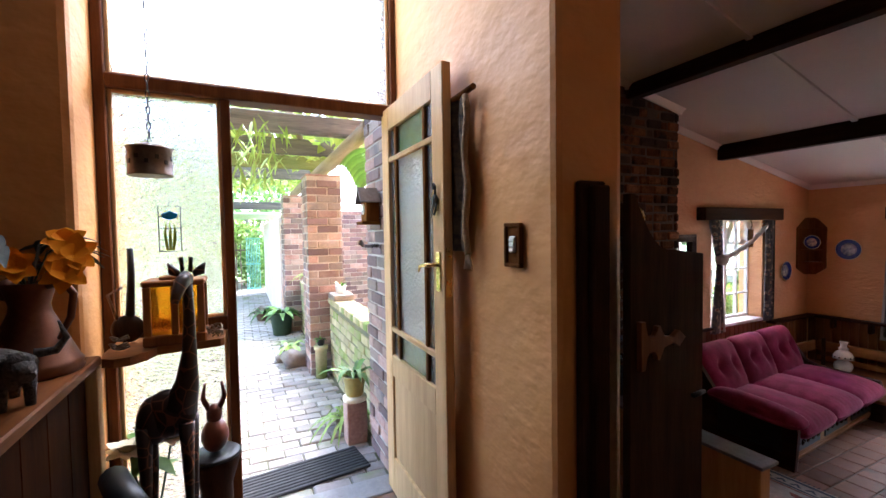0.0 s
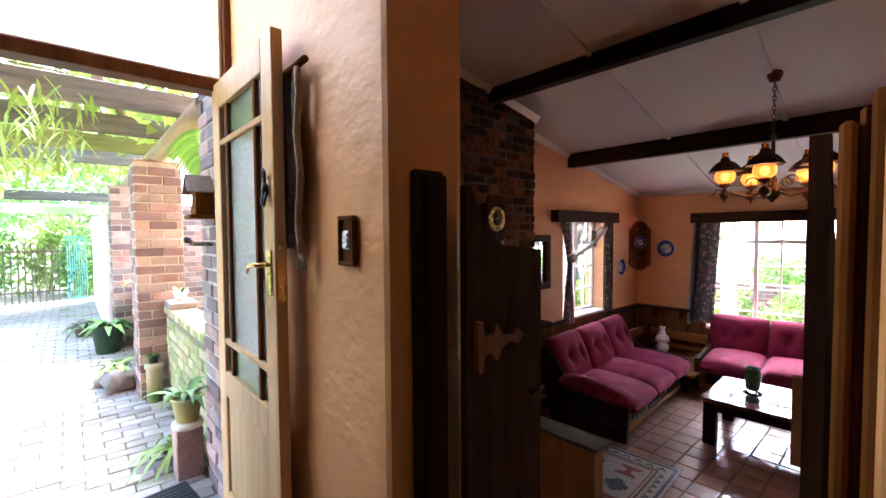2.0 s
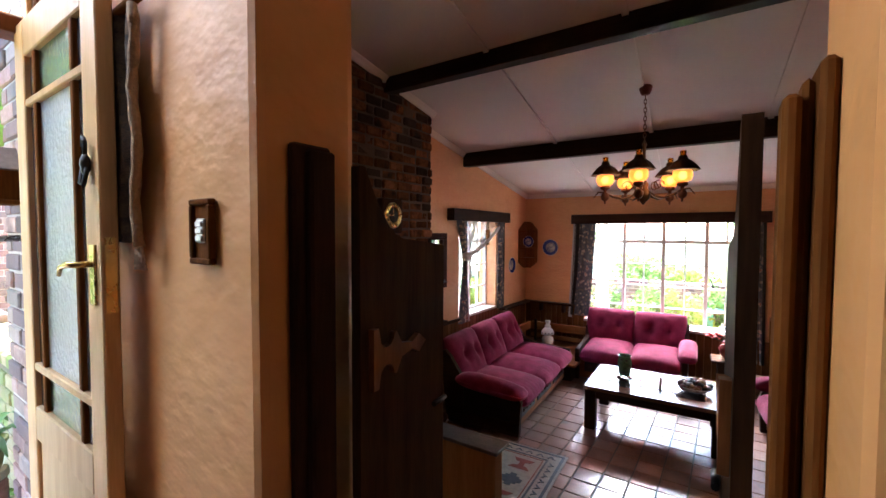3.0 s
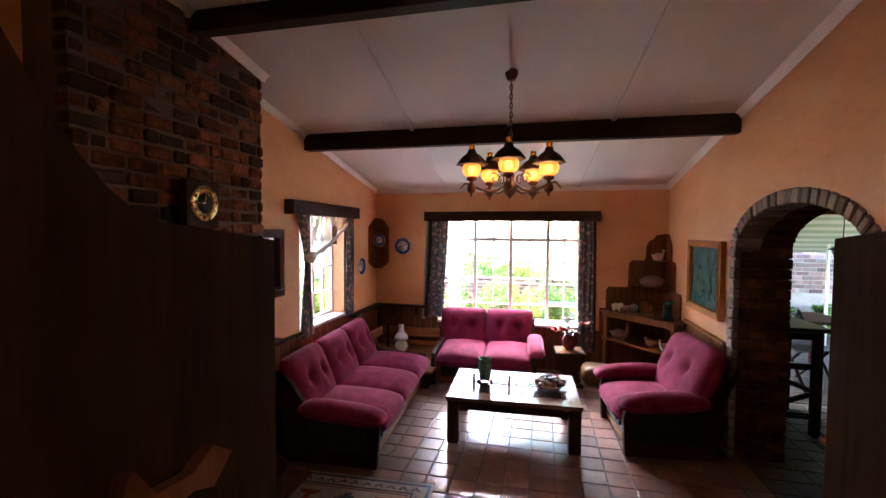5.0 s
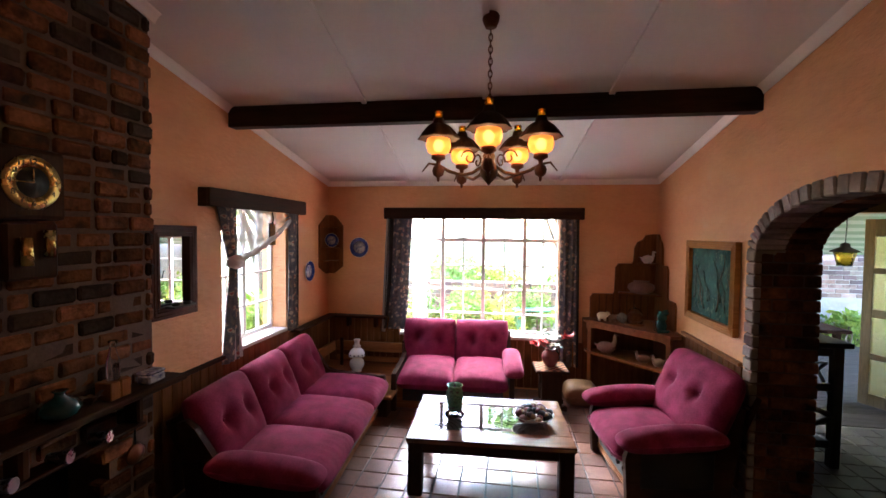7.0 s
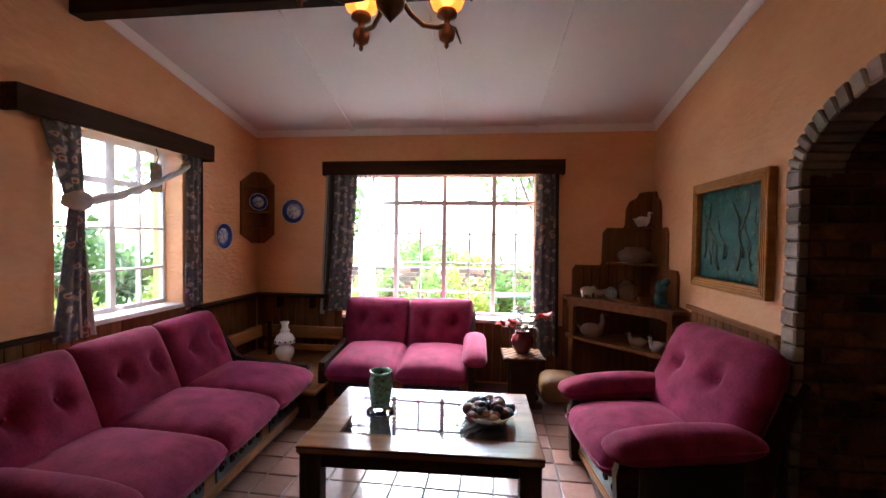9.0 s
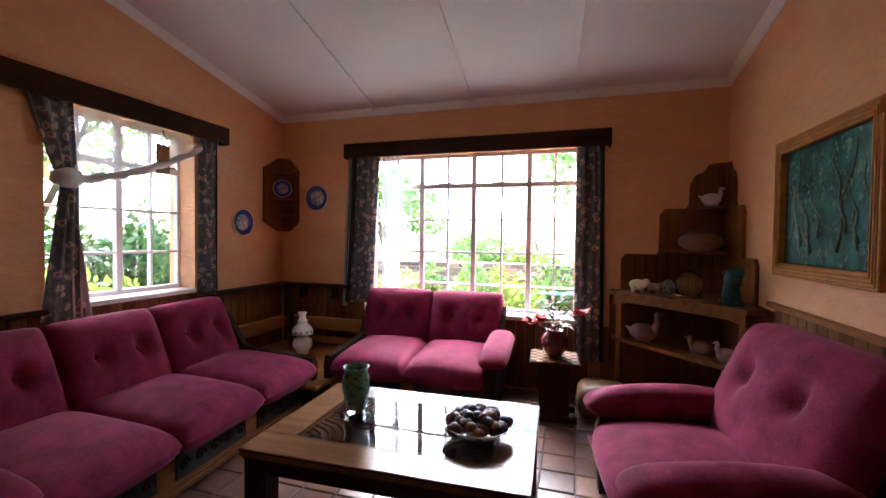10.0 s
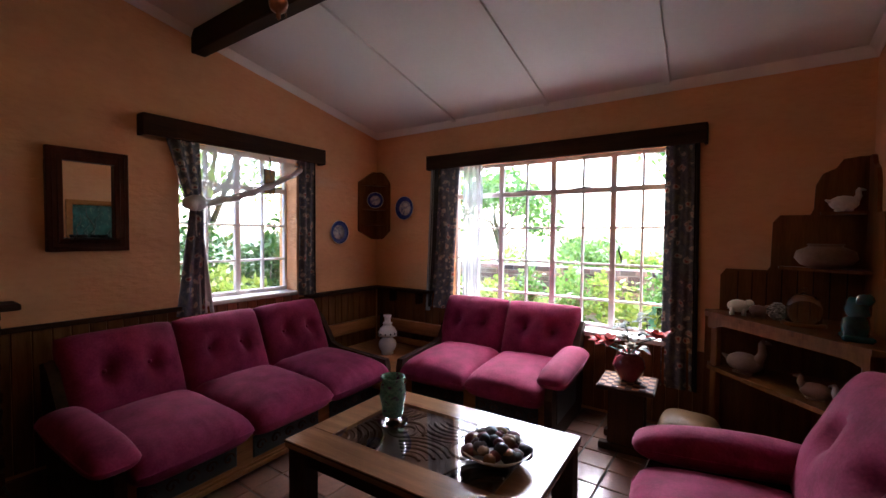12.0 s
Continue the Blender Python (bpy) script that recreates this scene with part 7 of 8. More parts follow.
def shrub(label, x, y, z0, w, h, seed, mat=FOLI, n=1500, size=0.09):
    rnd = random.Random(seed)
    t = thing("shrub", label, "shrub", (0, 0, 0), group="garden shrubs")
    bm = bmesh.new()
    cl = []
    for i in range(7):
        a = rnd.uniform(0, 6.28)
        e = (x + w * rnd.uniform(0.1, 0.6) * math.cos(a), y + w * rnd.uniform(0.1, 0.6) * math.sin(a), z0 + h * rnd.uniform(0.35, 0.9))
        tube(bm, [(x + 0.1 * math.cos(a), y + 0.1 * math.sin(a), z0), e], [0.018, 0.006], 5)
        cl.append((e, (w * rnd.uniform(0.25, 0.45), w * rnd.uniform(0.25, 0.45), h * rnd.uniform(0.2, 0.35))))
    part("stems", bm, BARK, t)
    c = leaves("foliage", mat, cl, n, size, seed)
    c.parent = t
    tagged(c, kind="stuff")
    return t


# beyond the large window
garden_wall = tagged(new("garden_wall"), "low dark brick garden retaining wall", "wall", kind="structure")
part("wall_core", B(-6.0, 10.30, -0.14, 4.5, 10.52, 0.86), MORTAR, garden_wall)
for k in range(6):
    shrub("leafy green garden shrub behind the retaining wall", -3.6 + 1.5 * k + (k % 2) * 0.3, 11.2 + 0.3 * (k % 3), -0.14, 1.0, 1.2 + 0.2 * (k % 2), 40 + k, FOLI if k % 2 else FOLI_YEL, 1700, 0.11)
for k in range(9):
    shrub("low leafy garden plant near the window", -3.0 + 0.6 * k, 8.6 + 0.35 * (k % 3), -0.14, 0.6, 0.90 + 0.15 * (k % 2), 60 + k, FOLI_YEL if k % 3 == 1 else FOLI, 900, 0.09)
tree("airy green garden tree", 0.75, 10.9, 4.6, 1.7, 71, FOLI, n=2600, leafsize=0.12)
tree("leafy green garden tree behind the wall", 1.3, 13.6, 5.2, 2.0, 74, FOLI, n=4200, leafsize=0.15)
tree("tall green garden tree", 6.0, 14.0, 6.0, 2.8, 72, FOLI, n=4500, leafsize=0.18)
tree("distant green garden tree", -6.5, 17.0, 3.6, 2.0, 73, FOLI, n=3500, leafsize=0.2)
t = thing("garden_bench", "turquoise painted garden bench on the grass", "bench", (0.15, 9.0, -0.14), 10)
TURQ = surf("turquoise_paint", (0.10, 0.34, 0.28), (0.18, 0.44, 0.37), 8.0, (0.5, 0.7), 0.1, 50.0)
for k in range(3):
    part("seat_slat", B(-0.45, 0.02 + k * 0.11, 0.66, 0.45, 0.11 + k * 0.11, 0.69, bev=0.004), TURQ, t)
for x in (-0.38, 0.38):
    part("leg", B(x - 0.04, 0.05, 0, x + 0.04, 0.30, 0.659, bev=0.006), TURQ, t)
# beyond the side window
tree("leafy tree outside the side window", -6.8, 6.9, 4.2, 1.9, 75, FOLI_YEL, n=3800, trunk=0.10, leafsize=0.12)
tree("leafy tree outside the side window", -5.4, 9.4, 4.4, 1.8, 76, FOLI, n=2800, leafsize=0.13)
for k in range(5):
    shrub("low bright green plant beside the house", -3.9 - 0.5 * (k % 2), 5.3 + 0.8 * k, -0.14, 0.6, 1.0, 80 + k, FOLI_YEL, 1100, 0.10)
for k, (x, y) in enumerate(((-5.3, 7.0), (-6.0, 8.3), (-5.0, 9.8), (-6.6, 6.2))):
    shrub("tall dark leafy shrub outside the side window", x, y, -0.14, 0.9, 1.6, 95 + k, FOLI_DK, 1700, 0.11)
bpost = tagged(new("brick_post"), "red brick garden post beside the window", "pillar", kind="structure")
part("wall_core", B(-4.25, 8.02, -0.14, -3.92, 8.38, 2.9), MORTAR, bpost)
t = thing("white_trellis", "weathered white wooden trellis frame in the garden", "trellis", (-5.2, 8.3, -0.14))
for k in range(4):
    part("slat", B(-0.02, k * 0.13, 0, 0.02, k * 0.13 + 0.04, 1.7, bev=0.004), WHITE, t)
for z in (0.5, 1.1, 1.6):
    part("cross_slat", B(0.021, 0, z, 0.04, 0.43, z + 0.04, bev=0.004), WHITE, t)

# patio: pillars, low walls, pergola
PZ = 0.372
pier = tagged(new("brick_pier"), "red face-brick pier beside the entrance", "pillar", kind="structure")
part("wall_core", B(-2.81, 0.908, -0.14, -2.315, 1.20, 3.4), MORTAR, pier)
pillar_1 = tagged(new("brick_pillar_near"), "square red brick pergola pillar", "pillar", kind="structure")
part("wall_core", B(-4.985, 0.738, -0.14, -4.608, 1.112, 2.585), MORTAR, pillar_1)
pillar_2 = tagged(new("brick_pillar_far"), "square red brick pergola pillar", "pillar", kind="structure")
part("wall_core", B(-7.385, 0.708, -0.14, -7.008, 1.062, 2.56), MORTAR, pillar_2)
low_1 = tagged(new("low_wall_near"), "low mossy brick garden wall", "wall", kind="structure")
part("wall_core", B(-4.607, 0.958, -0.14, -2.811, 1.12, 1.17), SOIL, low_1)
low_2 = tagged(new("low_wall_far"), "low mossy brick garden wall", "wall", kind="structure")
part("wall_core", B(-7.007, 0.948, -0.14, -4.986, 1.11, 1.12), SOIL, low_2)
back_wall = tagged(new("garden_brick_wall"), "red brick garden wall behind the patio", "wall", kind="structure")
part("wall_core", B(-8.0, 1.2, -0.14, -7.72, 4.0, 2.36), MORTAR, back_wall)
white_wall = structure("wall_whitewashed", B(-12.5, 0.66, -0.14, -7.39, 0.86, 2.25, bev=0.01), surf("pale_whitewash", (0.62, 0.52, 0.46), (0.78, 0.70, 0.64), 4.0, (0.7, 0.9), 0.4, 30.0), "pale whitewashed garden wall")

t = thing("pergola", "weathered timber pergola over the patio path", "pergola", (0, 0, 0))
POLE = wood("bare_pole_wood", (0.26, 0.20, 0.14), (0.42, 0.34, 0.25), (0.7, 0.9), axis=0)
part("pole", tube(bmesh.new(), [(-2.82, 0.95, 2.72), (-4.0, 0.93, 2.67), (-5.5, 0.92, 2.65), (-7.4, 0.90, 2.63)], [0.062, 0.068, 0.066, 0.06], 12), POLE, t, "round bare wooden pole")
for k, (x, m) in enumerate(((-3.35, 0), (-4.25, 0), (-5.2, 1), (-6.2, 0), (-9.4, 0))):
    part("cross_beam", B(x - 0.03, -2.2, 2.735 - (0.25 if k == 4 else 0), x + 0.03, 1.15, 2.89 - (0.25 if k == 4 else 0), bev=0.006), WEATHERED if not m else wood("mossy_beam_wood", (0.14, 0.17, 0.05), (0.28, 0.30, 0.12), (0.7, 0.9), axis=1), t, "weathered grey plank beam")
for k, (x, y) in enumerate(((-3.8, 0.55), (-4.7, 0.45), (-5.6, 0.40))):
    part("branch", tube(bmesh.new(), [(x + 0.45, y - 0.1, 2.91), (x, y, 2.93), (x - 0.5, y + 0.1, 2.91)], 0.03, 8), POLE, t)
bm = bmesh.new()
rnd = random.Random(31)
for k in range(150):
    x, y = rnd.uniform(-9.0, -3.2), rnd.uniform(-1.8, 1.1)
    a = rnd.uniform(0, 6.28)
    L = rnd.uniform(0.3, 0.9)
    tube(bm, [(x, y, 2.93), (x + 0.5 * L * math.cos(a), y + 0.5 * L * math.sin(a), 2.95 + rnd.uniform(0, 0.15)), (x + L * math.cos(a), y + L * math.sin(a), 2.93 + rnd.uniform(-0.04, 0.2))], 0.006, 4)
tagged(make("vine_twigs", bm, BARK), "tangle of bare vine twigs over the pergola", "vine", kind="stuff")
# leaf cover added thicker than the twigs call for, to shade the patio
ob = leaves("vine_leaves", FOLI_YEL, [((x, y, 3.05), (0.7, 0.6, 0.22)) for x in (-4.0, -5.4, -6.8, -8.4) for y in (-1.4, -0.2, 0.9)], 6500, 0.13, 90)
tagged(ob, "bright green vine leaves over the pergola", "vine", kind="stuff")
bm = bmesh.new()
for k in range(150):
    x, y, z = rnd.uniform(-4.4, -3.0), rnd.uniform(-0.25, 0.42), rnd.uniform(2.38, 2.80)
    z -= max(0, y - 0.1) * -0.3
    leaf(bm, (x, y, z), (rnd.uniform(-1, 1), rnd.uniform(-1, 1), -0.6), rnd.uniform(0.09, 0.16), 0.022, 0.5, 3)
tagged(make("bamboo_leaves", bm, LEAF_LIGHT), "hanging light green bamboo leaves", "foliage", kind="stuff")
for x, y in ((-3.2, -0.35), (-3.9, -0.3)):
    tagged(make("bamboo_stem", tube(bmesh.new(), [(x, y, PZ), (x + 0.05, y + 0.05, 1.8), (x + 0.1, y + 0.25, 2.85)], [0.014, 0.012, 0.006], 6), LEAF_LIGHT), "slender green bamboo stem beside the path", "plant", "bamboo")
bm = bmesh.new()
for k in range(70):
    x, y = rnd.uniform(-6.5, -3.0), rnd.uniform(-0.75, -0.35)
    a = rnd.uniform(0, 6.28)
    leaf(bm, (x, y, PZ + 0.05 + rnd.uniform(0, 0.5)), (math.cos(a), math.sin(a) + 0.4, rnd.uniform(0.3, 1.2)), rnd.uniform(0.2, 0.45), 0.02, 0.6, 4)
tagged(make("path_grasses", bm, LEAF_LIGHT), "wispy grasses along the path edge", "grass", kind="stuff")

# gate and distance
t = thing("garden_gate", "pale turquoise wrought-iron garden gate", "gate", (-13.0, 0, PZ))
for k in range(9):
    part("bar", tube(bmesh.new(), [(0, 0.22 + 0.042 * k, 0.03), (0, 0.22 + 0.042 * k, 1.50)], 0.008, 6), TURQ, t)
for z in (0.05, 0.75, 1.48):
    part("cross_bar", B(-0.012, 0.20, z, 0.012, 0.58, z + 0.03), TURQ, t)
t = thing("iron_fence", "grey iron palisade fence beside the gate", "fence", (-13.0, 0, PZ))
for k in range(16):
    part("bar", B(-0.01, -1.6 + 0.11 * k, 0.02, 0.01, -1.6 + 0.11 * k + 0.03, 1.35, bev=0.003), TIN, t)
for z in (0.25, 1.15):
    part("cross_bar", B(0.0105, -1.6, z, 0.03, 0.18, z + 0.04), TIN, t)
structure("patio_roof_far", B(-13.4, -2.4, 2.42, -10.0, 1.1, 2.46), WHITE, "pale corrugated roof over the far patio")
for x in (-13.2, -10.2):
    tagged(make("roof_post", B(x - 0.04, 1.0, PZ, x + 0.04, 1.08, 2.42, bev=0.005), WHITE), "white post carrying the patio roof", "post", "roof posts")
for k in range(7):
    shrub("bright leafy shrub at the end of the path", -14.4 - 0.6 * (k % 2), -3.2 + 0.95 * k, -0.14, 1.1, 2.4, 100 + k, FOLI_YEL if k % 2 else FOLI, 1700, 0.14)
tree("tree beyond the garden gate", -17.5, 0.5, 5.0, 2.6, 78, FOLI, n=4500, leafsize=0.2)
tree("tree beyond the brick garden wall", -9.5, 4.2, 4.6, 2.1, 79, FOLI_YEL, n=5500, leafsize=0.15)
tree("tree over the patio", -9.0, -3.4, 5.0, 2.6, 77, FOLI_YEL, n=6000, leafsize=0.15)
for k in range(4):
    shrub("leafy shrub along the path", -6.2 - 1.7 * k, -1.35, PZ - 0.2, 0.75, 1.5, 120 + k, FOLI if k % 2 else FOLI_YEL, 1300, 0.12)

# things along the path
t = thing("door_mat", "black ribbed rubber door mat on the paving", "mat", (-2.62, 0.42, PZ + 0.012), 7)
for k in range(9):
    part("rib", B(-0.155 + 0.0345 * k, -0.38, 0.0, -0.155 + 0.0345 * k + 0.024, 0.38, 0.02, bev=0.004), RUBBER, t)
for y in (-0.3, 0.0, 0.3):
    part("link_strip", B(-0.155, y - 0.01, -0.0005, 0.145, y + 0.01, 0.004), RUBBER, t)


def pot_plant(label, loc, r, h, potmat, leafmat, n, length, width, stand=0.0, seed=1, droop=0.7, up=0.8):
    rnd = random.Random(seed)
    t = thing("potted_plant", label, "plant", loc, group="potted plants")
    part("pot", lathe(bmesh.new(), [(r * 0.7, 0), (r * 0.75, 0.005), (r, h * 0.9), (r * 1.08, h * 0.92), (r * 1.08, h), (r * 0.95, h), (r * 0.9, h * 0.88)], 24), potmat, t)
    part("soil", lathe(bmesh.new(), [(r * 0.88, h * 0.86), (r * 0.88, h * 0.89), (0.0001, h * 0.9)], 16), SOIL, t)
    for i in range(n):
        a = rnd.uniform(0, 6.28)
        part("leaf", leaf(bmesh.new(), (0.3 * r * math.cos(a), 0.3 * r * math.sin(a), h * 0.9), (math.cos(a), math.sin(a), rnd.uniform(up * 0.5, up * 2)), length * rnd.uniform(0.6, 1.1), width, droop, 6), leafmat, t)
    return t


GLAZEY = surf("olive_yellow_glaze", (0.26, 0.24, 0.06), (0.40, 0.36, 0.12), 8.0, (0.3, 0.5), 0.1, 50.0)
t = thing("brick_stand", "upright brown stone block used as plant stand", "stand", (-2.93, 0.815, PZ + 0.012))
part("block", B(-0.07, -0.075, 0, 0.07, 0.075, 0.31, bev=0.008), BRICK_OUT, t)
part("slab", lathe(bmesh.new(), [(0.085, 0.311), (0.09, 0.32), (0.088, 0.345), (0.08, 0.35)], 20), CREAM, t)
pot_plant("orchid-like plant in an olive yellow pot", (-2.93, 0.815, PZ + 0.363), 0.085, 0.15, GLAZEY, LEAF, 13, 0.42, 0.045, seed=2)
pot_plant("trailing strap-leaf plant in a low pot", (-3.14, 0.80, PZ + 0.012), 0.10, 0.09, TIN, LEAF_LIGHT, 22, 0.42, 0.03, seed=3, droop=1.0)
pot_plant("bushy plant in a tall green pot", (-6.85, 0.62, PZ + 0.012), 0.17, 0.36, LEAF_DARK, LEAF, 26, 0.42, 0.08, seed=4)
pot_plant("low leafy plant behind the rock", (-5.35, 0.60, PZ + 0.012), 0.10, 0.16, CLAY, LEAF_LIGHT, 20, 0.30, 0.07, seed=5)
pot_plant("spiky plant on the far low wall", (-6.2, 1.03, 1.205), 0.11, 0.13, CREAM, LEAF_LIGHT, 26, 0.38, 0.025, seed=6)
pot_plant("small succulent on the pillar ledge", (-4.40, 1.04, 1.305), 0.06, 0.08, WHITE, LEAF, 12, 0.09, 0.02, seed=7, droop=0.1)
pot_plant("small plant on the mossy wall", (-3.1, 1.04, 1.255), 0.05, 0.07, BLACK, LEAF, 12, 0.14, 0.03, seed=8)
tagged(make("stone_slab", B(-4.56, 0.93, 1.2405, -4.22, 1.15, 1.304, bev=0.02, seg=2), ROCK), "flat stone slab on the low wall", "stone")
tagged(make("stump", lathe(bmesh.new(), [(0.06, 0), (0.062, 0.30), (0.075, 0.31), (0.075, 0.35), (0.06, 0.352)], 16, (-4.50, 0.83, PZ + 0.012)), MOSSBRICK), "mossy round post standing against the wall", "post")
pot_plant("tiny plant in a black pot on the post", (-4.50, 0.83, PZ + 0.366), 0.045, 0.07, BLACK, LEAF, 10, 0.10, 0.02, seed=9)
for k, (x, y, s) in enumerate(((-5.05, 0.62, 0.17), (-8.4, 0.45, 0.2), (-5.3, 0.50, 0.10))):
    tagged(make("rock", blob(bmesh.new(), (x, y, PZ + 0.012 + s * 0.55), (s, s * 0.8, s * 0.62), 16, 0.6, k), ROCK), "rough brown garden rock beside the path", "rock", "rocks")
pot_plant("leafy plants by the far wall", (-8.2, 0.42, PZ + 0.012), 0.14, 0.14, CLAY, LEAF, 26, 0.42, 0.05, seed=12)
t = thing("bird_house", "small wooden bird house on the brick pier", "bird house", (-2.52, 0.893, 2.0))
part("box", B(-0.06, -0.09, 0.02, 0.06, -0.001, 0.16, bev=0.004), POSTWOOD, t)
part("floor_board", B(-0.075, -0.12, 0.0, 0.075, -0.001, 0.0195, bev=0.003), POSTWOOD, t)
for s in (-1, 1):
    part("roof", box(bmesh.new(), 0, -0.13, 0, 0.125, 0.0, 0.01, bev=0.002, m=pose(0, 0, 0.235, 0, 52 if s > 0 else 128, 0)), TIN, t, "grey tin roof slope")
part("face", lathe(bmesh.new(), [(0.035, 0), (0.035, 0.006), (0.0001, 0.008)], 20, m=pose(0, -0.091, 0.10, 90, 0, 0)), WHITE, t)
tagged(make("wall_bracket", tube(bmesh.new(), [(-2.50, 0.89, 1.86), (-2.44, 0.78, 1.86), (-2.36, 0.74, 1.885)], [0.014, 0.012, 0.018], 8), SILVER), "silver metal bracket on the brick pier", "bracket")
t = thing("staghorn_plant", "arching bright green fern on the brick pier", "plant", (-2.86, 1.0, 2.45))
for k in range(13):
    part("frond", leaf(bmesh.new(), (0, 0, 0.02 * k - 0.13), (-0.9, -0.25 - 0.03 * k, 0.4), 0.30 + 0.012 * k, 0.055, 0.65, 6), LEAF_LIGHT, t)
part("stem", tube(bmesh.new(), [(0.05, 0, -0.16), (0, 0, 0.15)], 0.015, 6), LEAF, t)
for k in range(4):
    tagged(make("bare_branch", tube(bmesh.new(), [(-6.0 + k * 0.7, 1.9 + 0.2 * k, 1.3 + 0.3 * k), (-5.0 + k * 0.5, 1.6 + 0.15 * k, 1.75 + 0.25 * k), (-3.6, 1.35 + 0.1 * k, 1.95 + 0.3 * k)], [0.035, 0.025, 0.012], 6), BARK), "bare grey branch over the low wall", "branch", "branches")

# ---------------------------------------------------------------- room and terrace beyond the arch
t = thing("bar_table", "tall black wooden table with crossed rails", "table", (1.98, 5.66, 0))
part("tabletop", B(-0.38, -0.30, 0.98, 0.24, 0.35, 1.02, bev=0.006), BLACK, t)
for x in (-0.32, 0.17):
    for y in (-0.22, 0.28):
        part("leg", B(x - 0.035, y - 0.035, 0.0, x + 0.035, y + 0.035, 0.979, bev=0.006), BLACK, t)
for z in (0.16, 0.62, 0.90):
    part("rail", B(-0.284, -0.24, z, 0.134, -0.20, z + 0.06, bev=0.004), BLACK, t)
part("brace", tube(bmesh.new(), [(-0.30, -0.22, 0.60), (0.15, -0.22, 0.42)], 0.025, 6), BLACK, t)
part("brace", tube(bmesh.new(), [(-0.30, -0.22, 0.22), (0.15, -0.22, 0.40)], 0.025, 6), BLACK, t)
t = thing("folding_chair", "dark slatted folding chair on the terrace", "chair", (2.85, 7.0, 0.0), 20)
for x in (-0.2, 0.2):
    part("leg", tube(bmesh.new(), [(x, -0.25, 0.0), (x, 0.25, 0.88)], 0.02, 6), BLACK, t)
    part("leg", tube(bmesh.new(), [(x, 0.25, 0.0), (x, -0.15, 0.45)], 0.02, 6), BLACK, t)
for k in range(5):
    part("slat", B(-0.2, -0.16 + 0.07 * k, 0.45, 0.2, -0.10 + 0.07 * k, 0.465), BLACK, t)
for k in range(4):
    part("slat", B(-0.2, 0.15 + 0.028 * k, 0.60 + 0.07 * k, 0.2, 0.165 + 0.028 * k, 0.65 + 0.07 * k), BLACK, t)
t = thing("garden_table", "dark wooden outdoor table with green plants on the terrace", "table", (2.9, 7.7, 0.0))
part("tabletop", B(-0.9, -0.4, 0.70, 0.7, 0.4, 0.74, bev=0.006), DARKWOOD_X, t)
for x in (-0.8, 0.6):
    for y in (-0.3, 0.3):
        part("leg", B(x - 0.03, y - 0.03, 0, x + 0.03, y + 0.03, 0.699), DARKWOOD, t)
pot_plant("low leafy plant on the terrace table", (2.95, 7.6, 0.741), 0.12, 0.09, CREAM, LEAF, 30, 0.22, 0.06, seed=14)
pot_plant("spreading leafy plant on the terrace table", (2.60, 7.7, 0.741), 0.14, 0.09, WHITE, LEAF_LIGHT, 30, 0.28, 0.07, seed=15)
DECK = wood("grey_deck_boards", (0.045, 0.038, 0.033), (0.10, 0.085, 0.072), (0.8, 0.95), axis=0)
deck = tagged(new("terrace_deck"), "grey weathered deck boards of the terrace", "deck", kind="structure")
me = None
for k in range(34):
    if me is None:
        ob = make("deck_board", B(1.65, 0, -0.05, 6.5, 0.105, -0.012, bev=0.003), DECK)
        me = ob.data
    else:
        ob = new("deck_board", me)
    ob.location = (0, 6.32 + 0.11 * k, 0.012)
    ob.parent = deck
t = thing("hanging_lantern", "black hanging lantern with amber panes", "lantern", (3.0, 6.62, 1.56))
t.matrix_basis = t.matrix_basis @ Matrix.Diagonal((0.82, 0.82, 0.9, 1))
part("roof", lathe(bmesh.new(), [(0.155, 0.15), (0.15, 0.16), (0.05, 0.21), (0.05, 0.24), (0.02, 0.26)], 4, m=pose(0, 0, 0, 0, 0, 45)), IRON, t)
part("pane", lathe(bmesh.new(), [(0.075, 0.0), (0.115, 0.149)], 4, m=pose(0, 0, 0, 0, 0, 45)), AMBERGLASS, t, "amber glass body").visible_shadow = False
part("bottom_frame", lathe(bmesh.new(), [(0.08, -0.012), (0.08, -0.0005)], 4, m=pose(0, 0, 0, 0, 0, 45)), IRON, t)
part("hanger", tube(bmesh.new(), [(0, 0, 0.26), (0.01, 0, 0.45), (0, 0, 0.75)], 0.006, 6), IRON, t)
OLIVEWOOD = wood("olive_brown_door_wood", (0.095, 0.068, 0.034), (0.19, 0.135, 0.068), (0.5, 0.7))
t = thing("terrace_door", "wooden glazed terrace door with amber panes, standing open", "door", (3.80, 6.32, 0.0), 116)
for x0, x1 in ((0, 0.09), (0.66, 0.75)):
    part("stile", B(x0, 0, 0.01, x1, 0.04, 2.05, bev=0.004), OLIVEWOOD, t)
for a, b in ((0.01, 0.14), (0.52, 0.58), (0.98, 1.07), (1.46, 1.52), (1.86, 2.05)):
    part("rail", B(0.0905, 0.002, a, 0.6595, 0.038, b, bev=0.004), OLIVEWOOD, t)
YELGLASS = glass("yellow_ripple_glass", (0.80, 0.66, 0.28), 0.15, 0.8, 50.0)
for a, b in ((0.141, 0.519), (0.581, 0.979), (1.071, 1.459), (1.521, 1.859)):
    part("pane", B(0.0905, 0.016, a, 0.6595, 0.021, b), YELGLASS, t, "yellow rippled glass").visible_shadow = False
part("door_knob", blob(bmesh.new(), (0.70, -0.03, 1.0), (0.025, 0.03, 0.025), 10), BLACK, t)
awn = thing("awning", "green and white striped awning over the terrace", "awning", (0, 0, 0))
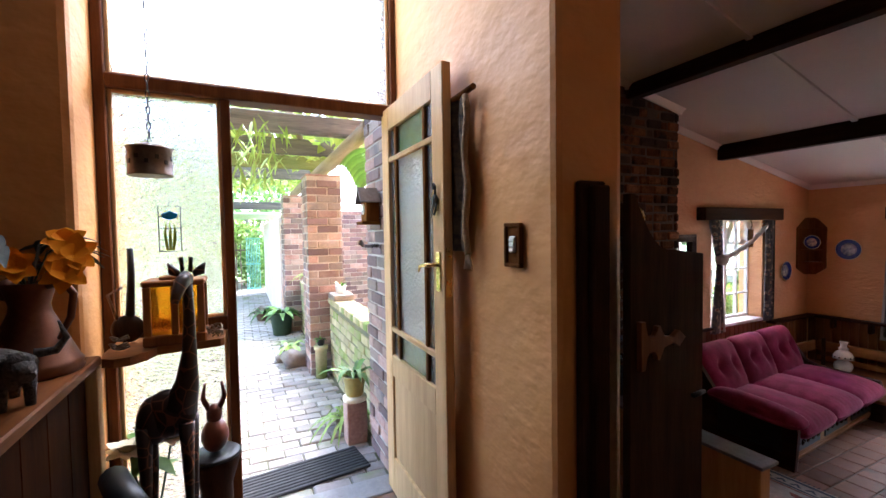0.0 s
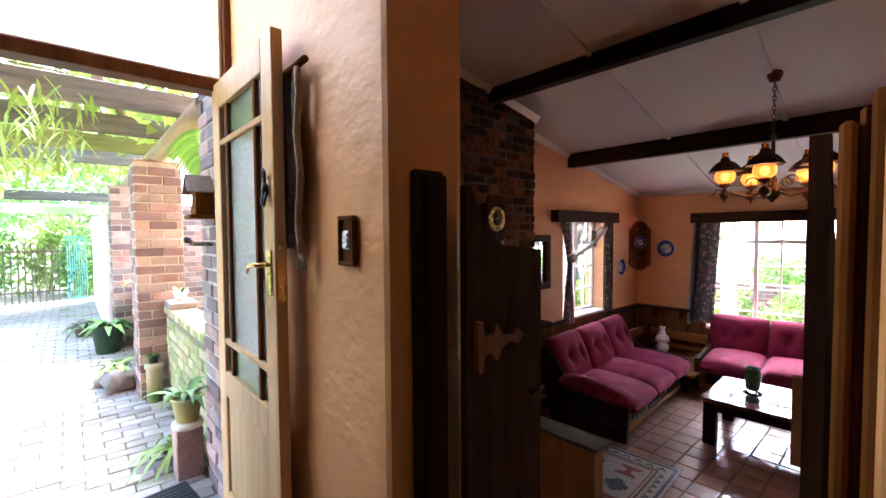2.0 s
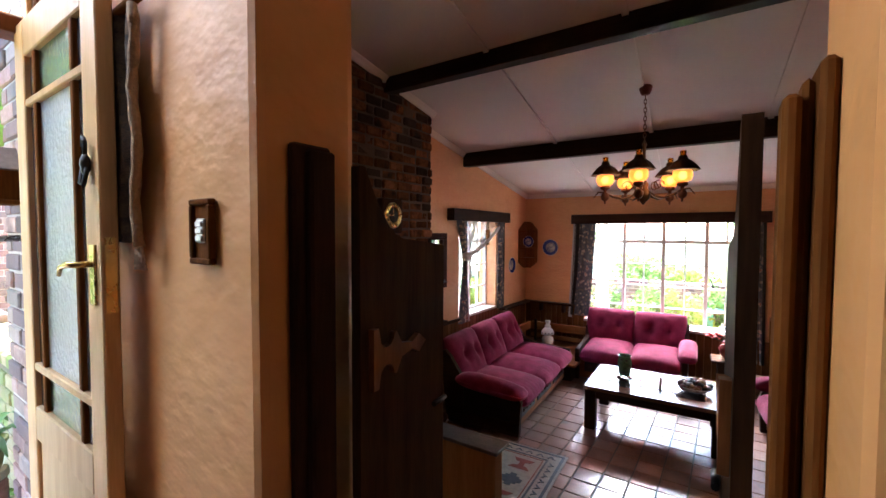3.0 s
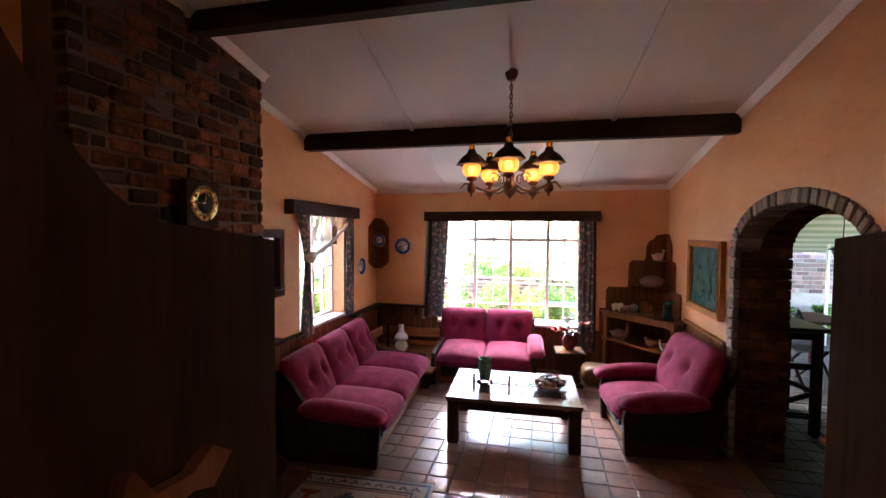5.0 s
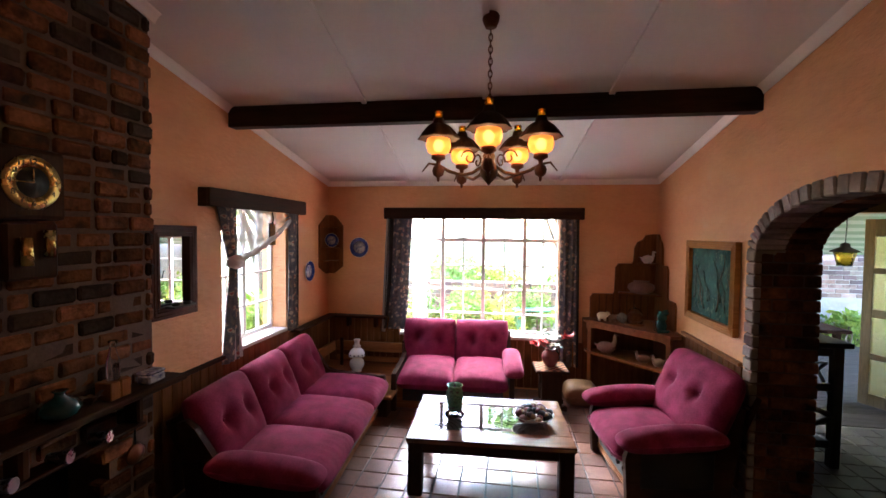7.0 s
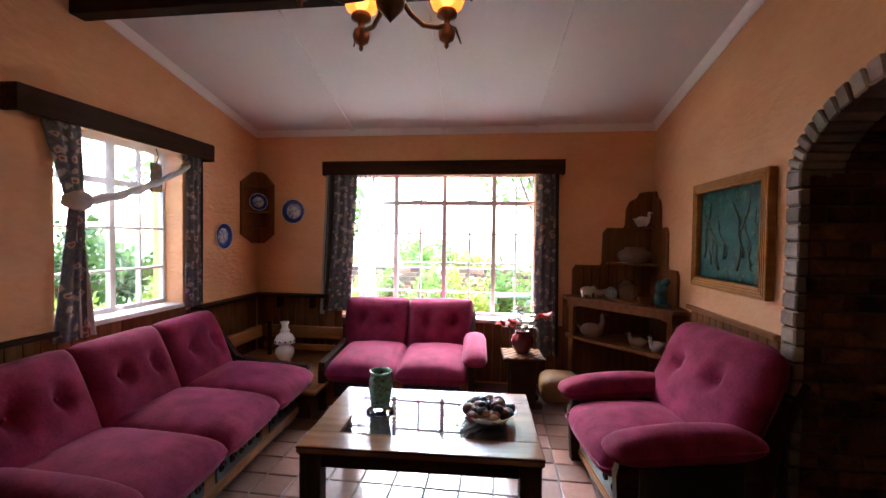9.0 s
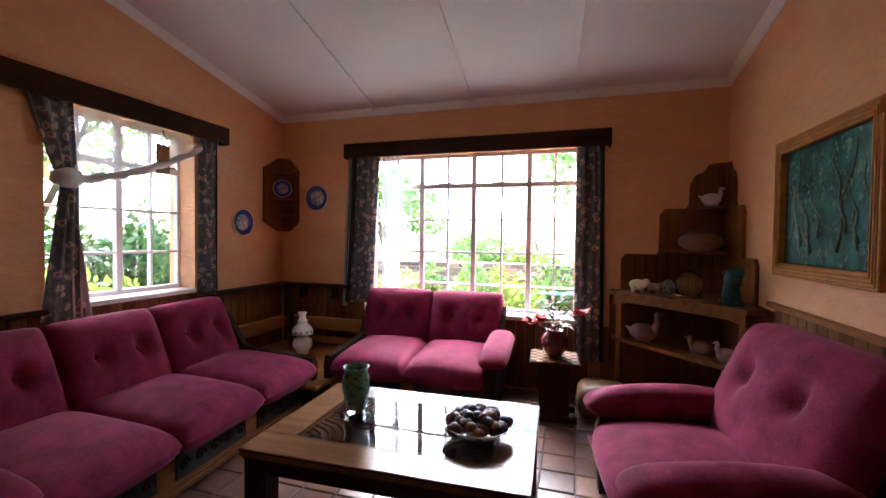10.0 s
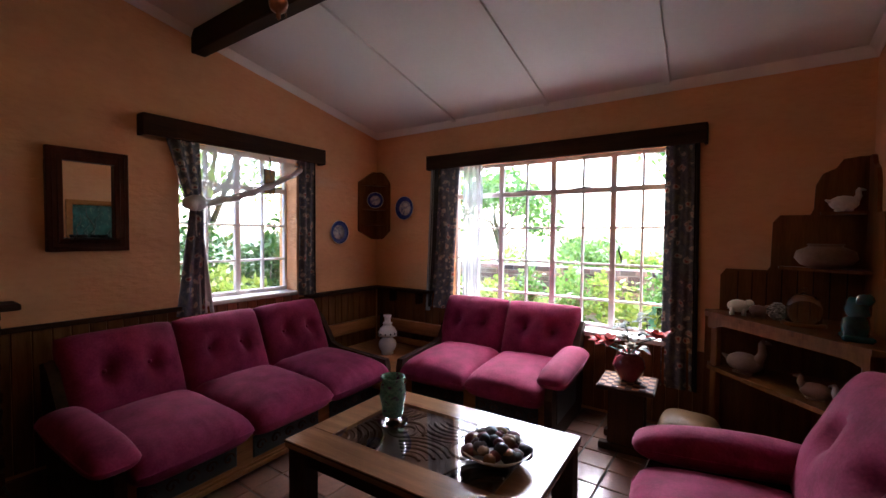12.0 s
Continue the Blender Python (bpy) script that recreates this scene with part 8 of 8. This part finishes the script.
STRIPE = surf("pale_green_canvas", (0.40, 0.47, 0.38), (0.50, 0.57, 0.47), 6.0, (0.8, 0.9), 0.1, 50.0)
CANVAS = surf("white_canvas", (0.70, 0.70, 0.66), (0.78, 0.78, 0.74), 6.0, (0.8, 0.9), 0.1, 50.0)
for k in range(20):
    # from the fifth stripe, an unseen extension left of x 1.65 shades the deck
    part("stripe", box(bmesh.new(), 1.65 if k < 4 else 0.9, 0, 0, 6.5, 0.195, 0.01, m=Matrix.Translation((0, 6.35 + 0.19 * k, 2.42 - 0.044 * k)) @ pose(0, 0, 0, -13.0)), STRIPE if k % 2 else CANVAS, awn)
part("pole", tube(bmesh.new(), [(4.35, 9.25, 0), (4.35, 9.25, 1.72)], 0.025, 8), WHITE, awn)
terrace_wall = tagged(new("terrace_wall"), "sunlit red brick wall beyond the terrace", "wall", kind="structure")
part("wall_core", B(2.4, 10.308, -0.14, 8.5, 10.50, 2.6), MORTAR, terrace_wall)
for k in range(6):
    shrub("leafy plants along the terrace wall", 3.2 + 0.7 * k, 9.85, -0.14, 0.5, 0.65, 140 + k, FOLI_YEL if k % 2 else FOLI, 800, 0.10)

# ---------------------------------------------------------------- bricks, tiles and pavers, piece by piece
_shared = {}


def piece(name, material, size, bev, variant):
    """One of a few uneven blocks of a size, centred, shared by all alike pieces."""
    key = (name, material.name, tuple(round(s, 3) for s in size), variant)
    if key not in _shared:
        rnd = random.Random(variant + 7)
        bm = bmesh.new()
        x, y, z = (s / 2 for s in size)
        box(bm, -x, -y, -z, x, y, z, bev=bev)
        for v in bm.verts:
            v.co += Vector([rnd.uniform(-0.25, 0.25) * bev for _ in range(3)])
        me = bpy.data.meshes.new(name)
        bm.to_mesh(me)
        bm.free()
        me.materials.append(material)
        _shared[key] = me
    return _shared[key]


def lay(owner, name, material, centre, size, bev, rnd, tilt=0.6):
    ob = new(name, piece(name, material, size, bev, rnd.randrange(4)))
    ob.matrix_basis = Matrix.Translation(centre) @ pose(0, 0, 0, rnd.uniform(-tilt, tilt), rnd.uniform(-tilt, tilt), rnd.uniform(-tilt, tilt))
    ob.parent = owner
    return ob


def brick_face(owner, axis, at, out, a0, a1, z0, z1, mats, seed, skip=None, depth=0.09, proud=0.006, course=0.0835, length=0.2275, joint=0.011, halves=0.0, bev=0.006):
    """Running-bond bricks on an upright face. axis: the way the courses run; at: the face; out: the way it looks."""
    rnd = random.Random(seed)
    k = 0
    z = z0
    while z + course * 0.6 < z1:
        zc = z + course / 2
        a = a0 - (length / 2 if k % 2 else 0)
        while a < a1 - 0.02:
            step = length / 2 if halves and rnd.random() < halves else length
            b0, b1 = max(a, a0), min(a + step, a1)
            w = b1 - b0 - joint
            c = (b0 + b1) / 2
            if w > 0.03 and not (skip and skip(c, zc)):
                w = round(w / 0.01) * 0.01
                o = at - out * (depth / 2) + out * rnd.uniform(-proud, proud)
                size = (w, depth, course - joint) if axis == "x" else (depth, w, course - joint)
                pos = (c, o, zc) if axis == "x" else (o, c, zc)
                lay(owner, "brick", rnd.choice(mats), pos, size, bev, rnd)
            a += step
        z += course
        k += 1


BRICK_DK = surf("charred_clinker_brick", (0.022, 0.015, 0.012), (0.070, 0.042, 0.030), 4.0, (0.7, 0.9), 0.7, 45.0, rand=0.4, bump_dist=0.014, spec=0.08)
CH = [BRICK, BRICK, BRICK_DK, BRICK]
brick_face(chimney, "y", XC, 1, CY0, CY1, 0.0, 3.30, CH, 1, skip=lambda y, z: FY0 - 0.02 < y < FY1 + 0.02 and z < FZ1, proud=0.014, length=0.186, joint=0.015, halves=0.22, bev=0.010)
brick_face(chimney, "x", CY1, 1, XL + 0.01, XC - 0.092, 0.84, 3.10, CH, 2, depth=0.07)

fill = bmesh.new()
for s in (-1, 1):
    ya, yb = sorted((AY + s * (AA + 0.012), AY + s * (AA + 0.0995)))
    box(fill, XR + 0.004, ya, -0.008, XR + 0.385, yb, AZ)
part("jamb_mortar", fill, MORTAR_DARK, wall_right)
fill = bmesh.new()
m0 = [(AY - (AA + 0.014) * math.cos(math.pi * i / 30), AZ + (AB + 0.012) * math.sin(math.pi * i / 30)) for i in range(31)]
m1 = [(AY - (AA + 0.099) * math.cos(math.pi * i / 30), AZ + (AB + 0.079) * math.sin(math.pi * i / 30)) for i in range(31)]
for (p, q, r, s) in zip(m0, m0[1:], m1[1:], m1):
    vs = [fill.verts.new((x, y, z)) for x in (XR + 0.003, XR + 0.386) for y, z in (p, q, r, s)]
    for c in ((0, 1, 2, 3), (7, 6, 5, 4), (0, 4, 5, 1), (2, 6, 7, 3)):
        fill.faces.new([vs[i] for i in c])
bmesh.ops.recalc_face_normals(fill, faces=fill.faces)
part("arch_mortar", fill, MORTAR_DARK, wall_right)

# arch: ring of bricks on edge, and the brick-lined jambs
rnd = random.Random(8)
n = 27
for i in range(n):
    a = math.pi * (i + 0.5) / n
    ym, zm = AY - (AA + 0.052) * math.cos(a), AZ + (AB + 0.045) * math.sin(a)
    ty, tz = (AA + 0.052) * math.sin(a), (AB + 0.045) * math.cos(a)
    ang = math.degrees(math.atan2(tz, ty))
    seg = math.hypot(ty, tz) * math.pi / n
    for x0, x1 in ((XR - 0.014, XR + 0.18), (XR + 0.19, XR + 0.40)):
        # greyer front bricks, paled for window light; those behind darkened for the reveal's shade
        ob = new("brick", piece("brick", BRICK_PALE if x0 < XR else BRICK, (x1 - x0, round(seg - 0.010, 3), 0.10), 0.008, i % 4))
        ob.matrix_basis = Matrix.Translation(((x0 + x1) / 2 + rnd.uniform(-0.004, 0.004), ym, zm)) @ pose(0, 0, 0, ang + rnd.uniform(-2, 2), 0, 0)
        ob.parent = wall_right
k = 0
z = 0.0
while z < AZ - 0.02:
    for s, y in ((1, AY + AA + 0.05), (-1, AY - AA - 0.05)):
        cuts = (-0.014, 0.035, 0.205, 0.412) if k % 2 else (-0.014, 0.035, 0.115, 0.305, 0.412)
        for c0, c1 in zip(cuts, cuts[1:]):
            # lit face and shaded reveal are put into the brick colour
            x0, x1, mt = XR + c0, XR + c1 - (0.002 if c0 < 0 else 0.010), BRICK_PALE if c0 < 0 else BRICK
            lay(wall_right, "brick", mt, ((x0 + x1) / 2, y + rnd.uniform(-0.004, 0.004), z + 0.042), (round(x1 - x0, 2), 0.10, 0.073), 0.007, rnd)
    z += 0.0835
    k += 1

OUTB = [BRICK_OUT, BRICK_OUT, BRICK_PALE, surf("dark_blue_brick", (0.11, 0.07, 0.07), (0.20, 0.13, 0.12), 4.0, (0.7, 0.9), 0.5, 45.0, rand=0.3)]
brick_face(pier, "x", 0.90, -1, -2.82, -2.315, PZ, 3.36, OUTB, 11)
for owner, x1, y0, y1, zt, sd in ((pillar_1, -4.60, 0.73, 1.12, 2.585, 12), (pillar_2, -7.0, 0.70, 1.07, 2.56, 13)):
    brick_face(owner, "y", x1, 1, y0, y1, PZ, zt, OUTB, sd)
    brick_face(owner, "x", y0, -1, x1 - 0.39, x1 - 0.092, PZ, zt, OUTB, sd + 20)
    part("cap", B(x1 - 0.39, y0, zt + 0.0005, x1, y1, zt + 0.02, bev=0.005), BRICK_OUT, owner)
MB_ = [MOSSBRICK]
brick_face(low_1, "x", 0.95, -1, -4.60, -2.82, PZ, 1.15, MB_, 14)
brick_face(low_2, "x", 0.94, -1, -7.0, -4.99, PZ, 1.10, MB_, 15)
for owner, x0, x1, y0, z in ((low_1, -4.60, -2.82, 0.94, 1.1705), (low_2, -7.0, -4.99, 0.93, 1.1205)):
    k = x0
    while k < x1 - 0.05:
        lay(owner, "coping_brick", MOSSBRICK, (k + 0.055, y0 + 0.10, z + 0.035), (0.105, 0.21, 0.068), 0.008, rnd, 1.0)
        k += 0.115
brick_face(back_wall, "y", -7.71, 1, 1.25, 3.2, 0.3, 2.36, OUTB, 16)
brick_face(bpost, "x", 8.01, -1, -4.25, -3.92, 0.0, 2.88, OUTB, 17)
brick_face(bpost, "y", -3.915, 1, 8.02, 8.38, 0.0, 2.88, OUTB, 18)
brick_face(garden_wall, "x", 10.29, -1, -3.4, 1.8, 0.1, 0.86, OUTB, 19)
brick_face(terrace_wall, "x", 10.30, -1, 4.2, 7.0, 0.75, 2.4, OUTB, 22)

# floor tiles of the lounge: those round the table one by one, the rest joined
TP = 0.19
floor_ob = bpy.data.objects["floor"]
rest_v, rest_f = [], []
me = None
i0, i1 = math.floor((XL + 0.964) / TP), math.ceil((5.0 + 0.964) / TP)
j0, j1 = math.floor((1.25 - 4.942) / TP), math.ceil((6.74 - 4.942) / TP)
rnd = random.Random(9)
for i in range(i0, i1):
    for j in range(j0, j1):
        x0, x1 = max(-0.964 + i * TP, XL), min(-0.964 + (i + 1) * TP, 5.0)
        y0, y1 = 4.942 + j * TP, min(4.942 + (j + 1) * TP, YB)
        if x1 - x0 < 0.02 or y1 - y0 < 0.02 or y0 < 2.2:
            continue
        if x0 > XR and y0 > 6.2:
            continue
        whole = abs(x1 - x0 - TP) < 1e-4 and abs(y1 - y0 - TP) < 1e-4
        if whole and -1.56 < x0 < 1.1 and 3.2 < y0 < 6.0:
            ob = new("tile", piece("tile", TILE, (TP - 0.009, TP - 0.009, 0.014), 0.004, rnd.randrange(4)))
            ob.matrix_basis = Matrix.Translation(((x0 + x1) / 2, (y0 + y1) / 2, -0.007)) @ pose(0, 0, 0, rnd.uniform(-0.25, 0.25), rnd.uniform(-0.25, 0.25), 0)
            ob.parent = floor_ob
        else:
            g, b, z = 0.0045, 0.004, rnd.uniform(-0.001, 0.0)
            o = len(rest_v)
            rest_v += [(x0 + g, y0 + g, z - 0.01), (x1 - g, y0 + g, z - 0.01), (x1 - g, y1 - g, z - 0.01), (x0 + g, y1 - g, z - 0.01),
                       (x0 + g + b, y0 + g + b, z), (x1 - g - b, y0 + g + b, z), (x1 - g - b, y1 - g - b, z), (x0 + g + b, y1 - g - b, z)]
            rest_f += [(o + 4, o + 5, o + 6, o + 7)] + [(o + q, o + (q + 1) % 4, o + 4 + (q + 1) % 4, o + 4 + q) for q in range(4)]
me = bpy.data.meshes.new("tiles")
me.from_pydata(rest_v, [], rest_f)
me.materials.append(TILE)
me.materials.append(TILE_DARK)
# tiles beyond the arch get a darker, more matte colour
for f in me.polygons:
    f.material_index = 1 if f.center.x > XR + 0.1 else 0
ob = new("tiles", me)
ob.parent = floor_ob
tagged(ob, kind="stuff")

# paving bricks of the path: the near ones one by one, the rest joined
pave = bpy.data.objects["pavement"]
rnd = random.Random(10)
rest_v, rest_f = [], []
count = 0
for r in range(96):
    x = -2.42 - 0.112 * r
    y = -0.95 - (0.115 if r % 2 else 0.0)
    while y < 0.90:
        y0, y1 = max(y, -0.95), min(y + 0.23, 0.93)
        if y1 - y0 > 0.05:
            z = PZ + 0.004 + rnd.uniform(-0.004, 0.004)
            if r < 34 and y0 > -0.75 and count < 300:
                w = round((y1 - y0 - 0.012) / 0.01) * 0.01
                lay(pave, "paver", PAVER, (x, (y0 + y1) / 2, z - 0.012), (0.101, w, 0.04), 0.006, rnd, 1.2)
                count += 1
            else:
                z += 0.008
                g, b = 0.006, 0.006
                o = len(rest_v)
                rest_v += [(x - 0.05, y0 + g, z - 0.02), (x + 0.05, y0 + g, z - 0.02), (x + 0.05, y1 - g, z - 0.02), (x - 0.05, y1 - g, z - 0.02),
                           (x - 0.05 + b, y0 + g + b, z), (x + 0.05 - b, y0 + g + b, z), (x + 0.05 - b, y1 - g - b, z), (x - 0.05 + b, y1 - g - b, z)]
                rest_f += [(o + 4, o + 5, o + 6, o + 7)] + [(o + q, o + (q + 1) % 4, o + 4 + (q + 1) % 4, o + 4 + q) for q in range(4)]
        y += 0.23
me = bpy.data.meshes.new("pavers")
me.from_pydata(rest_v, [], rest_f)
me.materials.append(PAVER)
ob = new("pavers", me)
ob.parent = pave
tagged(ob, kind="stuff")
